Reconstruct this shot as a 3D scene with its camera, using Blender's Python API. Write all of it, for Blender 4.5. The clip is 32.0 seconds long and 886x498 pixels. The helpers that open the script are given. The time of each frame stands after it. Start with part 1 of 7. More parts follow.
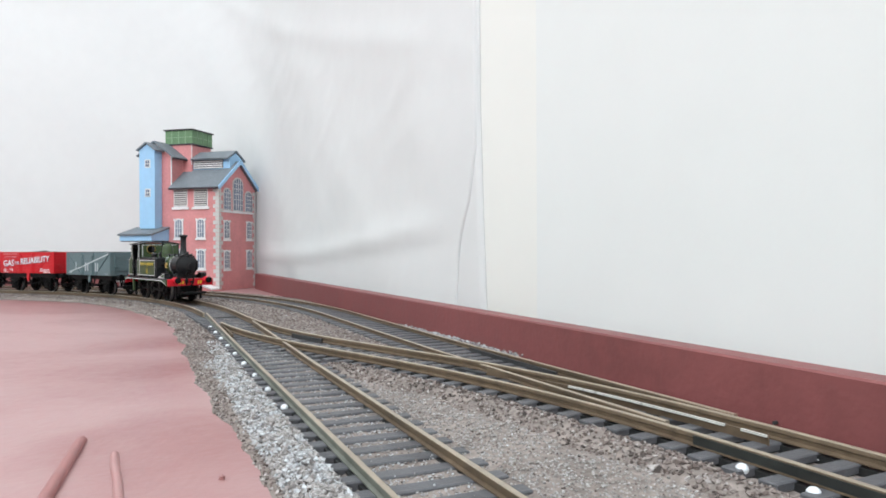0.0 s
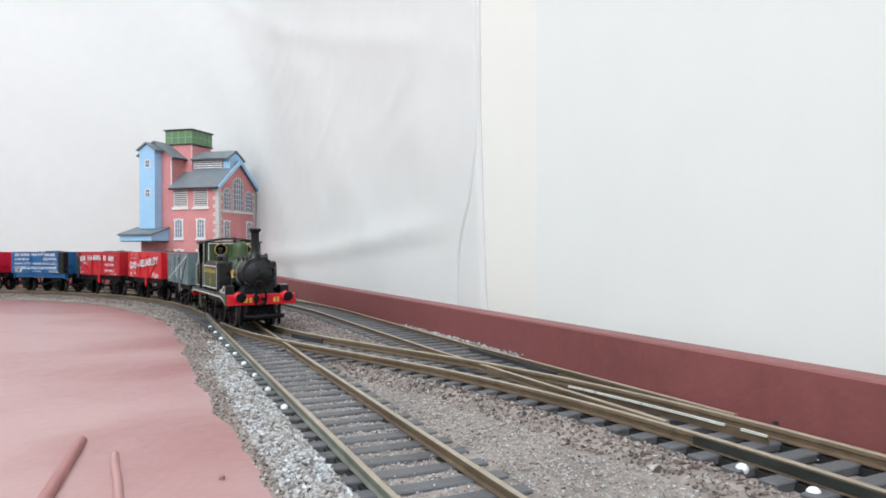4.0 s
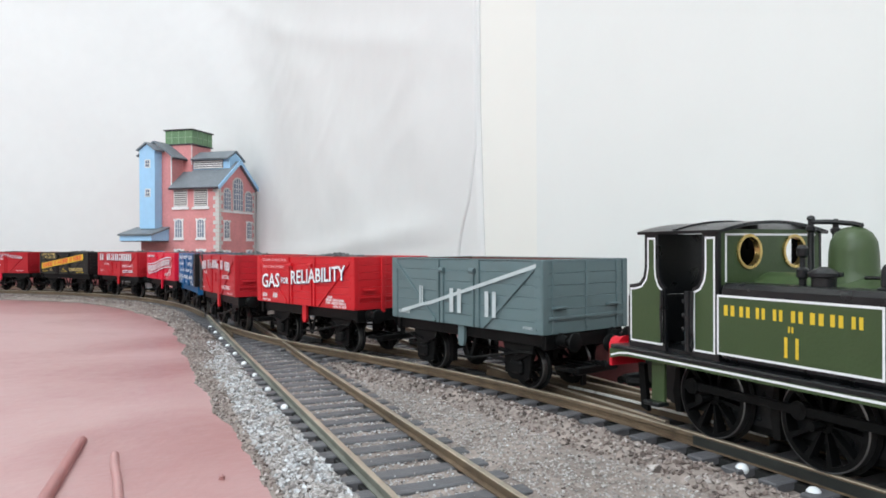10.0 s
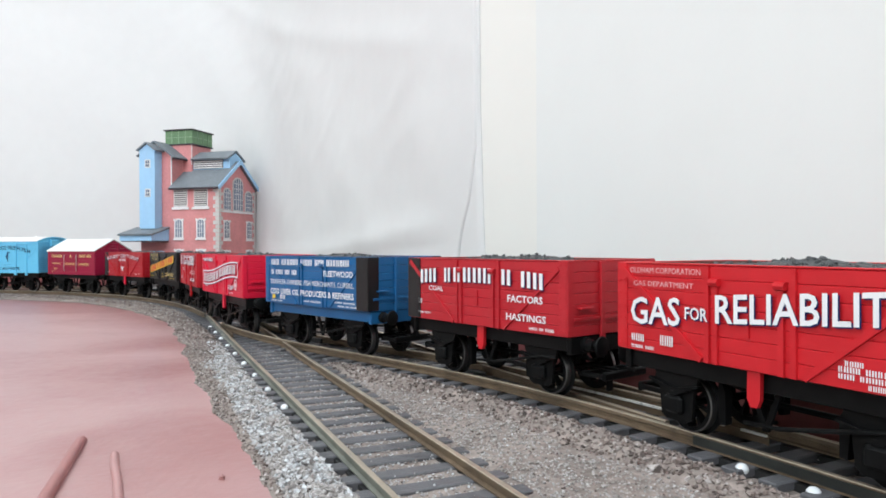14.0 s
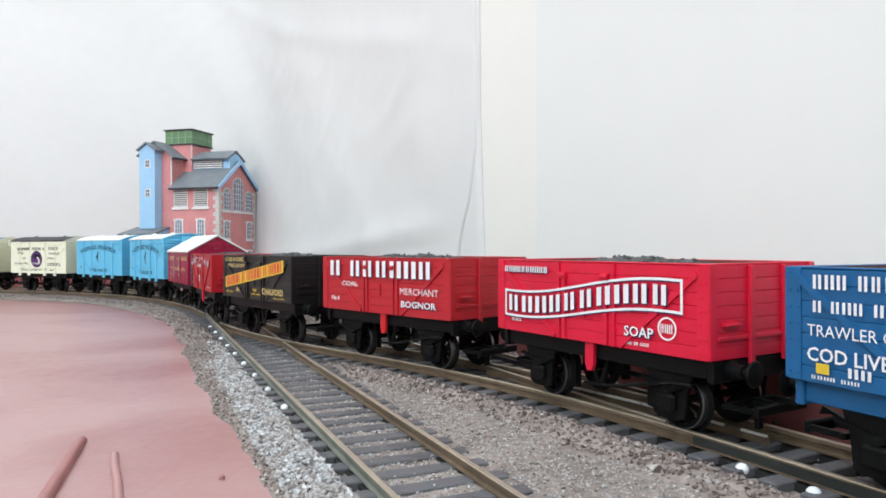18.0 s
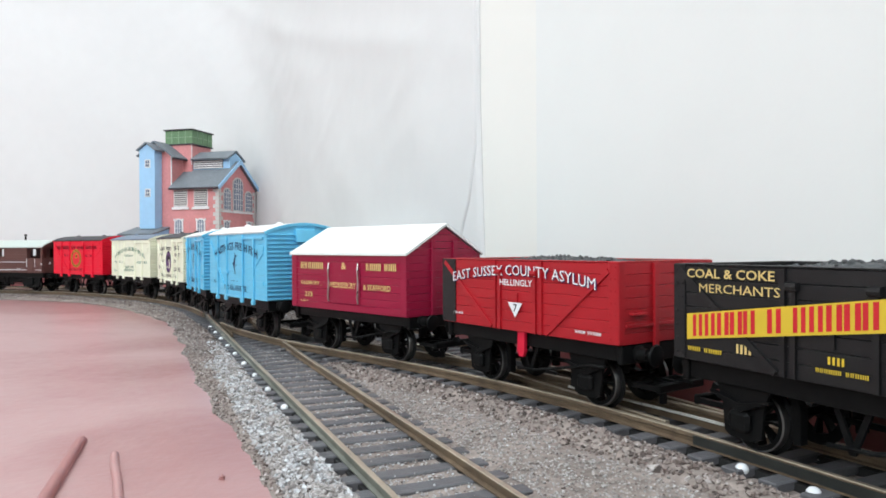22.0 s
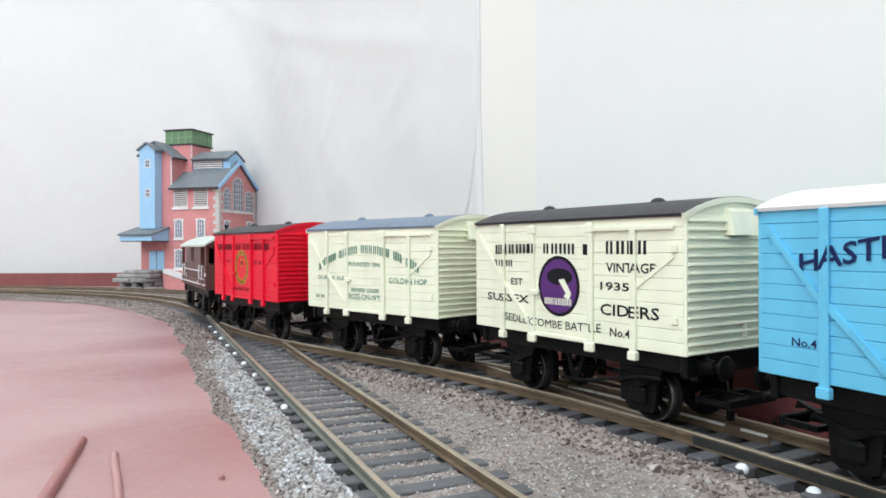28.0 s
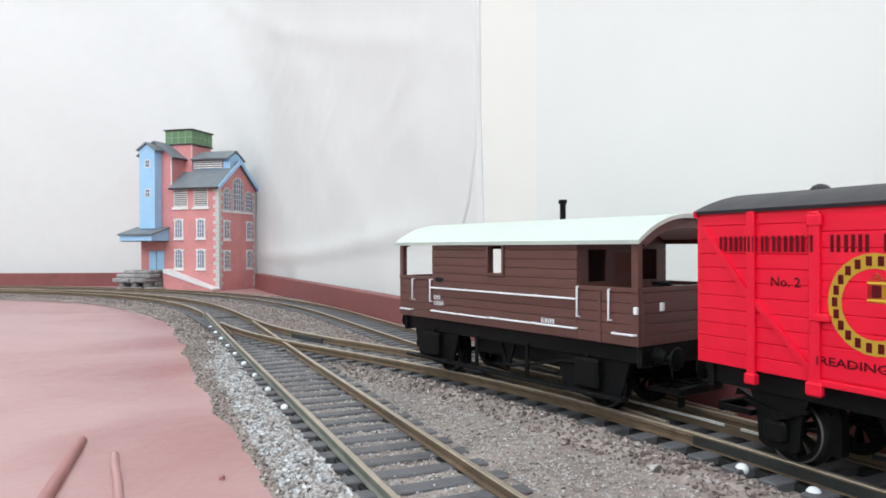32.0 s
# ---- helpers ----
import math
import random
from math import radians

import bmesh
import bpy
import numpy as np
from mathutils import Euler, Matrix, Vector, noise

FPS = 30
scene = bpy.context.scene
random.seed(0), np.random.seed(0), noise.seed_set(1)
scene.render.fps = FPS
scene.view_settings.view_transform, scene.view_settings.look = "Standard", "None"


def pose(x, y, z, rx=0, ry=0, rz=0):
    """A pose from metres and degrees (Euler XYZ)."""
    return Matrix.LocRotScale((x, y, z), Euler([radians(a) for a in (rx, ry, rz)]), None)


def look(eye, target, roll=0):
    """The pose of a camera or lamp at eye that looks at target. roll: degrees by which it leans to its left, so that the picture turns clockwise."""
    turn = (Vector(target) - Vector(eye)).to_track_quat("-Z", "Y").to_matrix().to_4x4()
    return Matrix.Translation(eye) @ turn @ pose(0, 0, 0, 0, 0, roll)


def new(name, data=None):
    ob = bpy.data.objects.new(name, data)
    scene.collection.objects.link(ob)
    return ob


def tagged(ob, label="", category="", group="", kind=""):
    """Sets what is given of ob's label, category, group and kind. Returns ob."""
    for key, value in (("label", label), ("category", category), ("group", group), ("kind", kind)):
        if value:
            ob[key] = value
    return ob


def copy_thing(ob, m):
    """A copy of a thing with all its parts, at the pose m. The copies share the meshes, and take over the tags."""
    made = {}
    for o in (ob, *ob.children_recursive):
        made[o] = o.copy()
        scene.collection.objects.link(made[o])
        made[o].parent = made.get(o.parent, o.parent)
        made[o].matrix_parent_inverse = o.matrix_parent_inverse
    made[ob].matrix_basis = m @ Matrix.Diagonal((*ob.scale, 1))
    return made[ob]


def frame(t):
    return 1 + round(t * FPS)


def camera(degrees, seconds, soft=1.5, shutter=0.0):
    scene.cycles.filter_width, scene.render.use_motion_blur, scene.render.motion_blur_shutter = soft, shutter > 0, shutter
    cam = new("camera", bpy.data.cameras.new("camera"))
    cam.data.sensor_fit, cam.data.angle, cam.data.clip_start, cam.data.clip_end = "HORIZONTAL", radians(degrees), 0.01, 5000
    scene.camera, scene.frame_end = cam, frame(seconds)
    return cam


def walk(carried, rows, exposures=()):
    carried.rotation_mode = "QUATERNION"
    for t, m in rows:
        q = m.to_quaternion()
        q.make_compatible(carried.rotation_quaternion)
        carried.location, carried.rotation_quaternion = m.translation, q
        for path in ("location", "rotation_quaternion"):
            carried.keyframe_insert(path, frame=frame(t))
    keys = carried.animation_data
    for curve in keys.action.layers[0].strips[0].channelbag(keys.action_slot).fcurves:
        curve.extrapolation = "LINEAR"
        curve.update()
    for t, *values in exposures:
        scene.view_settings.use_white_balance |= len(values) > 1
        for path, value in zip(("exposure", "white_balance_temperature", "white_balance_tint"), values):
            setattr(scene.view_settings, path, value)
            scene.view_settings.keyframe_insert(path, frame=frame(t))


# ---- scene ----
import collections

MM = 0.001
CAM_H = 38.42          # lens height above the siding's rail heads, mm, which lie at z = 0
BOARD = -4.0           # top of the painted baseboard

cam = camera(65.2, 32.0, soft=1.7, shutter=0.0)
EYE = (0.0, 0.0, CAM_H * MM)
AIM = (0.0, 1.0, CAM_H * MM - 0.0039)
walk(cam, [(0.0, look(EYE, AIM, -0.25)), (32.0, look(EYE, AIM, -0.25))], [(0.0, 0.0), (32.0, 0.0)])

# ---- world and light ----
world = bpy.data.worlds.new("daylight")
scene.world = world
world.use_nodes = True
wn = world.node_tree.nodes
sky = wn.new("ShaderNodeTexSky")
sky.sky_type, sky.sun_disc = "NISHITA", False
sky.sun_elevation, sky.sun_rotation = radians(40), radians(150)
wn["Background"].inputs["Strength"].default_value = 0.1
world.node_tree.links.new(sky.outputs[0], wn["Background"].inputs["Color"])


def window_light(name, m, w, h, power, colour):
    data = bpy.data.lights.new(name, "AREA")
    data.shape, data.size, data.size_y, data.energy, data.color = "RECTANGLE", w, h, power, colour
    ob = new(name, data)
    ob.matrix_world = m
    return ob


# daylight in the long window opening behind the camera, in two lights, and in the roof window
window_light("window_light", look((0.42, -1.3, 1.05), (0.15, 0.3, 0.1)), 1.5, 0.7, 8.2, (0.895, 0.97, 1.0))
window_light("side_window_light", look((-1.1, -1.3, 1.05), (-0.2, 0.4, 0.15)), 1.4, 0.7, 18.5, (0.885, 0.965, 1.0))
window_light("roof_window_light", look((-0.55, -0.25, 1.49), (-0.5, -0.15, 0.0)), 0.95, 0.75, 17.0, (0.885, 0.965, 1.0))

# ---- the train's line: curvature (1/m) every 60 mm, and its speed ----
BENDS = [-2.28, -2.28, -2.28, -2.277, -2.27, -2.392, -2.434, -2.434, -2.307, -2.134, 0.468, 3.052, 2.235, -1.618,
         -2.738, -1.736, -0.333, -0.1, 0.0, 0.0, 0.0]
BEND_S = [-840 + 60 * i for i in range(len(BENDS))]
ANCHOR = (29.03, 189.16, 0.6264)
SPEED = [46.1, 46.0, 46.7, 48.6, 50.2, 46.6, 42.1, 47.6, 53.7, 56.6, 57.4, 59.5, 59.1, 59.2, 62.1, 62.8, 62.2]

LINE_S = np.arange(-1800.0, 1500.1, 2.0)


def lay_line():
    k = np.interp(LINE_S, BEND_S, BENDS) * 1e-3
    k[(LINE_S < -720) | (LINE_S > 200)] = 0.0
    a = np.concatenate([[0], np.cumsum((k[1:] + k[:-1]) / 2 * 2.0)])
    i0 = int(np.argmin(abs(LINE_S)))
    a = a - a[i0] + ANCHOR[2]
    dx, dy = np.sin(a), -np.cos(a)
    x = np.concatenate([[0], np.cumsum((dx[1:] + dx[:-1]) / 2 * 2.0)])
    y = np.concatenate([[0], np.cumsum((dy[1:] + dy[:-1]) / 2 * 2.0)])
    return x - x[i0] + ANCHOR[0], y - y[i0] + ANCHOR[1], a


LINE_X, LINE_Y, LINE_A = lay_line()
TICKS = np.arange(0, 32.01, 0.05)
RUN = np.concatenate([[0], np.cumsum(np.interp(TICKS, np.arange(0, 33, 2.0), SPEED))[:-1] * 0.05])
RUN = RUN - np.interp(13.0, TICKS, RUN)


def on_line(s, off=0.0):
    """A point of the train's line, off mm to the far side, and the heading there."""
    a = float(np.interp(s, LINE_S, LINE_A))
    return (float(np.interp(s, LINE_S, LINE_X)) + math.cos(a) * off,
            float(np.interp(s, LINE_S, LINE_Y)) + math.sin(a) * off, a)


def run_at(t):
    return float(np.interp(t, TICKS, RUN))


def carriage_pose(s, wheelbase):
    """The pose of a vehicle whose two axles stand on the line, its middle at s; x forward."""
    ax, ay, _ = on_line(s - wheelbase / 2)
    bx, by, _ = on_line(s + wheelbase / 2)
    return pose((ax + bx) / 2 * MM, (ay + by) / 2 * MM, 0, 0, 0, math.degrees(math.atan2(by - ay, bx - ax)))


# ---- materials ----
def material(name, colour, rough=0.6, metal=0.0, vary=0.12, scale=400.0, bump=0.0, bump_scale=1500.0, tint=None, coat=0.0, by_object=0.0, spec=0.5, smear=None):
    """A surface with two scales of variation (stains and grain) and a fine relief."""
    m = bpy.data.materials.new(name)
    m.use_nodes = True
    n, l = m.node_tree.nodes, m.node_tree.links
    b = n["Principled BSDF"]
    co = n.new("ShaderNodeTexCoord")
    big, fine = n.new("ShaderNodeTexNoise"), n.new("ShaderNodeTexNoise")
    big.inputs["Scale"].default_value, fine.inputs["Scale"].default_value = scale * 0.12, scale
    big.inputs["Detail"].default_value, fine.inputs["Detail"].default_value = 4, 6
    l.new(co.outputs["Object"], big.inputs["Vector"])
    l.new(co.outputs["Object"], fine.inputs["Vector"])
    add = n.new("ShaderNodeMath")
    add.operation = "ADD"
    l.new(big.outputs["Fac"], add.inputs[0])
    l.new(fine.outputs["Fac"], add.inputs[1])
    last = add
    if by_object:
        info = n.new("ShaderNodeObjectInfo")
        mad = n.new("ShaderNodeMath")
        mad.operation = "MULTIPLY_ADD"
        mad.inputs[1].default_value = by_object
        l.new(info.outputs["Random"], mad.inputs[0])
        l.new(add.outputs[0], mad.inputs[2])
        last = mad
    ramp = n.new("ShaderNodeValToRGB")
    ramp.color_ramp.elements[0].position, ramp.color_ramp.elements[1].position = 0.35, 0.65
    half = n.new("ShaderNodeMath")
    half.operation = "MULTIPLY"
    half.inputs[1].default_value = 0.5
    l.new(last.outputs[0], half.inputs[0])
    l.new(half.outputs[0], ramp.inputs[0])
    lo = tint or [c * (1 - vary) for c in colour]
    hi = [min(1.0, c * (1 + vary)) for c in colour]
    ramp.color_ramp.elements[0].color, ramp.color_ramp.elements[1].color = (*lo, 1), (*hi, 1)
    out = ramp
    if smear:
        mp, st, sr, mx = n.new("ShaderNodeMapping"), n.new("ShaderNodeTexNoise"), n.new("ShaderNodeValToRGB"), n.new("ShaderNodeMixRGB")
        mp.inputs["Scale"].default_value = (7, 13, 7)
        st.inputs["Scale"].default_value, st.inputs["Detail"].default_value = 1.0, 5
        st.inputs["Distortion"].default_value = 0.8
        sr.color_ramp.elements[0].position, sr.color_ramp.elements[1].position = 0.44, 0.66
        l.new(co.outputs["Object"], mp.inputs["Vector"])
        l.new(mp.outputs[0], st.inputs["Vector"])
        l.new(st.outputs["Fac"], sr.inputs[0])
        l.new(sr.outputs[0], mx.inputs["Fac"])
        l.new(ramp.outputs[0], mx.inputs["Color1"])
        mx.inputs["Color2"].default_value = (*smear, 1)
        out = mx
    l.new(out.outputs[0], b.inputs["Base Color"])
    rr = n.new("ShaderNodeMapRange")
    rr.inputs["To Min"].default_value, rr.inputs["To Max"].default_value = max(0.03, rough - 0.1), min(1, rough + 0.1)
    l.new(fine.outputs["Fac"], rr.inputs["Value"])
    l.new(rr.outputs[0], b.inputs["Roughness"])
    b.inputs["Metallic"].default_value = metal
    b.inputs["Coat Weight"].default_value = coat
    b.inputs["Specular IOR Level"].default_value = spec
    if bump:
        tex, bp = n.new("ShaderNodeTexNoise"), n.new("ShaderNodeBump")
        tex.inputs["Scale"].default_value, tex.inputs["Detail"].default_value = bump_scale, 5
        bp.inputs["Strength"].default_value, bp.inputs["Distance"].default_value = bump, 0.0004
        l.new(co.outputs["Object"], tex.inputs["Vector"])
        l.new(tex.outputs["Fac"], bp.inputs["Height"])
        l.new(bp.outputs[0], b.inputs["Normal"])
    return m


M = collections.OrderedDict()
# same paint as the upstand; the board's sheen is put into a paler base
M["board"] = material("red_oxide_sheen_paint", (0.44, 0.258, 0.256), 0.36, vary=0.05, scale=240, bump=0.25, bump_scale=500, smear=(0.335, 0.15, 0.147))
M["board_dark"] = material("red_oxide_strip_paint", (0.40, 0.205, 0.20), 0.4, vary=0.1, scale=200, bump=0.2)
M["rod_red"] = material("brown_red_rod_paint", (0.34, 0.145, 0.14), 0.45, vary=0.12, scale=200, bump=0.2)
M["upstand"] = material("red_oxide_wood_paint", (0.225, 0.068, 0.068), 0.5, vary=0.14, scale=160, bump=0.4, bump_scale=500)
M["sheet"] = material("white_cotton_sheet", (0.725, 0.73, 0.73), 0.9, vary=0.02, scale=60, bump=0.15, bump_scale=2500)
M["wall"] = material("cream_wall_paint", (0.82, 0.82, 0.785), 0.8, vary=0.015, scale=30, bump=0.1, bump_scale=300)
M["wall_grey"] = material("off_white_wall_paint", (0.79, 0.81, 0.80), 0.8, vary=0.015, scale=30, bump=0.1, bump_scale=300)
M["ceiling"] = material("white_ceiling_paint", (0.82, 0.82, 0.80), 0.9, vary=0.02, scale=20)
M["floor"] = material("brown_carpet", (0.22, 0.17, 0.13), 0.95, vary=0.2, scale=200)
M["rail"] = material("nickel_silver_rail_top", (0.46, 0.395, 0.31), 0.42, 0.6, vary=0.15, scale=300, bump=0.15)
M["rail_side_near"] = material("green_grey_rail_side", (0.17, 0.175, 0.15), 0.5, 0.1, vary=0.3, scale=300, bump=0.2)
M["rail_side"] = material("tarnished_rail_side", (0.135, 0.094, 0.06), 0.55, 0.1, vary=0.3, scale=300, bump=0.2)
M["sleeper"] = material("dark_plastic_sleeper", (0.088, 0.088, 0.096), 0.55, vary=0.3, scale=600, bump=0.4, by_object=0.5)
M["ballast_bed"] = material("glued_brown_ballast", (0.26, 0.22, 0.20), 0.9, vary=0.4, scale=500, bump=1.0, bump_scale=900)
M["black"] = material("black_plastic", (0.0055, 0.0057, 0.006), 0.45, vary=0.25, scale=500, bump=0.1, spec=0.13)
M["steel"] = material("bright_wheel_steel", (0.45, 0.44, 0.42), 0.3, 0.9, vary=0.1)
M["worn_rim"] = material("worn_dark_wheel_rim", (0.20, 0.20, 0.20), 0.34, 0.9, vary=0.2)
M["grey"] = material("slate_grey_wagon_paint", (0.115, 0.172, 0.185), 0.45, vary=0.07, scale=250, bump=0.08)


def smooth_mesh(bm, angle=35):
    for f in bm.faces:
        f.smooth = True
    for e in bm.edges:
        if len(e.link_faces) == 2 and e.calc_face_angle(0) > radians(angle):
            e.smooth = False


def link_mesh(name, bm, mat, smooth=True):
    bmesh.ops.scale(bm, vec=(MM, MM, MM), verts=bm.verts)
    bmesh.ops.recalc_face_normals(bm, faces=bm.faces)
    if smooth:
        smooth_mesh(bm)
    me = bpy.data.meshes.new(name)
    bm.to_mesh(me)
    bm.free()
    for m in (mat if isinstance(mat, (list, tuple)) else [mat]):
        me.materials.append(m)
    return new(name, me)


def part(name, bm, mat, parent=None, label="", at=None):
    """One mesh object, in mm, under a thing or a part; at: its place in its parent's space, mm."""
    ob = link_mesh(name, bm, mat)
    if parent:
        ob.parent = parent
    if at:
        ob.location = [c * MM for c in at]
    if label:
        ob["label"] = label
    return ob


def again(ob, at, rot=None, parent=None, scale=None):
    """Another object on the same mesh."""
    o = ob.copy()
    scene.collection.objects.link(o)
    o.parent = parent or ob.parent
    o.location = [c * MM for c in at]
    if rot is not None:
        o.rotation_euler = rot
    if scale:
        o.scale = scale
    return o


def empty(name, at=(0, 0, 0)):
    ob = new(name)
    ob.empty_display_size = 0.01
    ob.location = [c * MM for c in at]
    return ob


def add_box(bm, x0, x1, y0, y1, z0, z1, bevel=0.0, mat=0):
    vs = [bm.verts.new((x, y, z)) for x in (x0, x1) for y in (y0, y1) for z in (z0, z1)]
    fs = [bm.faces.new([vs[i] for i in q]) for q in ((0, 1, 3, 2), (4, 6, 7, 5), (0, 4, 5, 1), (2, 3, 7, 6), (0, 2, 6, 4), (1, 5, 7, 3))]
    for f in fs:
        f.material_index = mat
    if bevel:
        es = {e for f in fs for e in f.edges}
        bmesh.ops.bevel(bm, geom=list(es), offset=bevel, segments=1, affect="EDGES")
    return vs


def box(x0, x1, y0, y1, z0, z1, bevel=0.0):
    bm = bmesh.new()
    add_box(bm, x0, x1, y0, y1, z0, z1, bevel)
    return bm


def add_cyl(bm, p, q, r, n=12, r2=None):
    """A cylinder or cone from p to q."""
    p, q = Vector(p), Vector(q)
    d = q - p
    m = Matrix.Translation((p + q) / 2) @ d.to_track_quat("Z", "Y").to_matrix().to_4x4()
    bmesh.ops.create_cone(bm, cap_ends=True, segments=n, radius1=r, radius2=r if r2 is None else r2, depth=d.length, matrix=m)


def cyl(p, q, r, n=12, r2=None):
    bm = bmesh.new()
    add_cyl(bm, p, q, r, n, r2)
    return bm


def add_lathe(bm, profile, n=16, m=None):
    """Turn a profile of (radius, height) about z."""
    m = m or Matrix()
    rings = []
    for r, z in profile:
        rings.append([bm.verts.new(m @ Vector((r * math.cos(2 * math.pi * i / n), r * math.sin(2 * math.pi * i / n), z))) for i in range(n)])
    for a, b in zip(rings, rings[1:]):
        for i in range(n):
            j = (i + 1) % n
            bm.faces.new((a[i], a[j], b[j], b[i]))
    bm.faces.new(rings[0][::-1])
    bm.faces.new(rings[-1])


def lathe(profile, n=16, m=None):
    bm = bmesh.new()
    add_lathe(bm, profile, n, m)
    return bm


def add_prism(bm, outline, y0, y1, axis="y", mat=0):
    """An outline of (a, b) pairs pushed along one axis: y (a = x, b = z), x (a = y, b = z) or z (a = x, b = y)."""
    def at(a, b, c):
        return {"y": (a, c, b), "x": (c, a, b), "z": (a, b, c)}[axis]
    lo = [bm.verts.new(at(a, b, y0)) for a, b in outline]
    hi = [bm.verts.new(at(a, b, y1)) for a, b in outline]
    n = len(outline)
    fs = [bm.faces.new(lo), bm.faces.new(hi[::-1])]
    for i in range(n):
        j = (i + 1) % n
        fs.append(bm.faces.new((lo[i], hi[i], hi[j], lo[j])))
    for f in fs:
        f.material_index = mat


def prism(outline, y0, y1, axis="y"):
    bm = bmesh.new()
    add_prism(bm, outline, y0, y1, axis)
    return bm


def add_tube(bm, points, r, n=8, closed=False):
    """A round bar along points."""
    pts = [Vector(p) for p in points]
    rings = []
    for i, p in enumerate(pts):
        d = (pts[min(i + 1, len(pts) - 1)] - pts[max(i - 1, 0)]).normalized()
        q = d.to_track_quat("Z", "Y")
        rings.append([bm.verts.new(p + q @ Vector((r * math.cos(2 * math.pi * k / n), r * math.sin(2 * math.pi * k / n), 0))) for k in range(n)])
    for a, b in zip(rings, rings[1:]):
        off = min(range(n), key=lambda o: (a[0].co - b[o].co).length)
        for k in range(n):
            bm.faces.new((a[k], a[(k + 1) % n], b[(k + 1 + off) % n], b[(k + off) % n]))
    bm.faces.new(rings[0][::-1])
    bm.faces.new(rings[-1])


def tube(points, r, n=8):
    bm = bmesh.new()
    add_tube(bm, points, r, n)
    return bm


def add_sweep(bm, pts, profile, mats=None, tops=None, foot=-1.6):
    """A profile of (side, z) swept along plan points (x, y, heading), side to the far side; tops: the height of a rail's head at each point."""
    rings = []
    for i, (x, y, a) in enumerate(pts):
        k = (tops[i] - foot) / 1.6 if tops else 1.0
        rings.append([bm.verts.new((x + math.cos(a) * s, y + math.sin(a) * s, foot + (z + 1.6) * k if tops else z)) for s, z in profile])
    n = len(profile)
    for a, b in zip(rings, rings[1:]):
        for i in range(n):
            f = bm.faces.new((a[i], a[(i + 1) % n], b[(i + 1) % n], b[i]))
            if mats:
                f.material_index = mats[i]
    bm.faces.new(rings[0][::-1])
    bm.faces.new(rings[-1])

# ---- plan lines ----
NEAR_A, NEAR_N = 0.4157, 45.05      # the straight siding: heading and distance
WALL_A, WALL_N = 0.4747, 154.5      # the side wall: heading and distance
UP_A, UP_N = 0.452, 135.0           # the side upstand
BACK_Y = 762.0                      # the back upstand
TOE_A, TOE_B = -266.0, 112.0        # where the two turnouts part from the train's line


def straight(n, a, u):
    """The point u mm along a straight of heading a that lies n mm from the lens."""
    return (math.cos(a) * n + math.sin(a) * u, math.sin(a) * n - math.cos(a) * u, a)


def near_line(u, off=0.0):
    x, y, a = straight(NEAR_N, NEAR_A, u)
    return (x + math.cos(a) * off, y + math.sin(a) * off, a)


# the far line: an arc about the main curve's centre, running out into a straight that meets the train's line
FAR_A = float(np.interp(TOE_B, LINE_S, LINE_A))
tx, ty, _ = on_line(TOE_B)
FAR_N = math.cos(FAR_A) * tx + math.sin(FAR_A) * ty
FAR_R = 520.0
FAR_U0 = math.sin(FAR_A) * tx - math.cos(FAR_A) * ty
FAR_BEND = -395.0                  # where the far straight bends into the arc


def far_line(u, off=0.0):
    """u grows toward the lens along the far line."""
    if u >= FAR_BEND:
        x, y, a = straight(FAR_N, FAR_A, u)
    else:
        x0, y0, a0 = straight(FAR_N, FAR_A, FAR_BEND)
        cx, cy = x0 - math.cos(a0) * FAR_R, y0 - math.sin(a0) * FAR_R
        a = a0 + (FAR_BEND - u) / FAR_R
        if a > radians(92):
            rest = (a - radians(92)) * FAR_R
            a = radians(92)
            x, y = cx + FAR_R * math.cos(a), cy + FAR_R * math.sin(a)
            x, y = x - math.sin(a) * rest, y + math.cos(a) * rest
        else:
            x, y = cx + FAR_R * math.cos(a), cy + FAR_R * math.sin(a)
    return (x + math.cos(a) * off, y + math.sin(a) * off, a)


# ---- the room ----
def quad_slab(name, corners, z0, z1, mat, label="", category=""):
    bm = bmesh.new()
    add_prism(bm, [(x, y) for x, y in corners], z0, z1, "z")
    return tagged(link_mesh(name, bm, mat, False), label, category, kind="structure")


quad_slab("floor", [(-2000, -2100), (2500, -2100), (2500, 1600), (-2000, 1600)], -920, -900, M["floor"], "brown carpeted room floor", "floor")
bm = bmesh.new()
for x0, x1, y0, y1 in ((-2100, -1050, -2200, 1700), (-50, 2600, -2200, 1700), (-1050, -50, -2200, -650), (-1050, -50, 150, 1700)):
    add_box(bm, x0, x1, y0, y1, 1500, 1520)
tagged(link_mesh("ceiling", bm, M["ceiling"], False), "plain white painted ceiling with a roof window opening", "ceiling", kind="structure")


def wall_run(name, p, q, thick, mat, label, hole=None):
    """A wall from p to q in plan; hole: (from, to, sill, head) along it."""
    d = Vector((q[0] - p[0], q[1] - p[1], 0))
    ln = d.length
    bm = bmesh.new()
    if hole:
        a, b, s, h = hole
        for x0, x1, z0, z1 in ((0, a, -900, 1500), (b, ln, -900, 1500), (a, b, -900, s), (a, b, h, 1500)):
            add_box(bm, x0, x1, 0, thick, z0, z1)
    else:
        add_box(bm, 0, ln, 0, thick, -900, 1500)
    ob = tagged(link_mesh(name, bm, mat, False), label, "wall", kind="structure")
    ob.matrix_world = pose(p[0] * MM, p[1] * MM, 0, 0, 0, math.degrees(math.atan2(d.y, d.x)))
    return ob


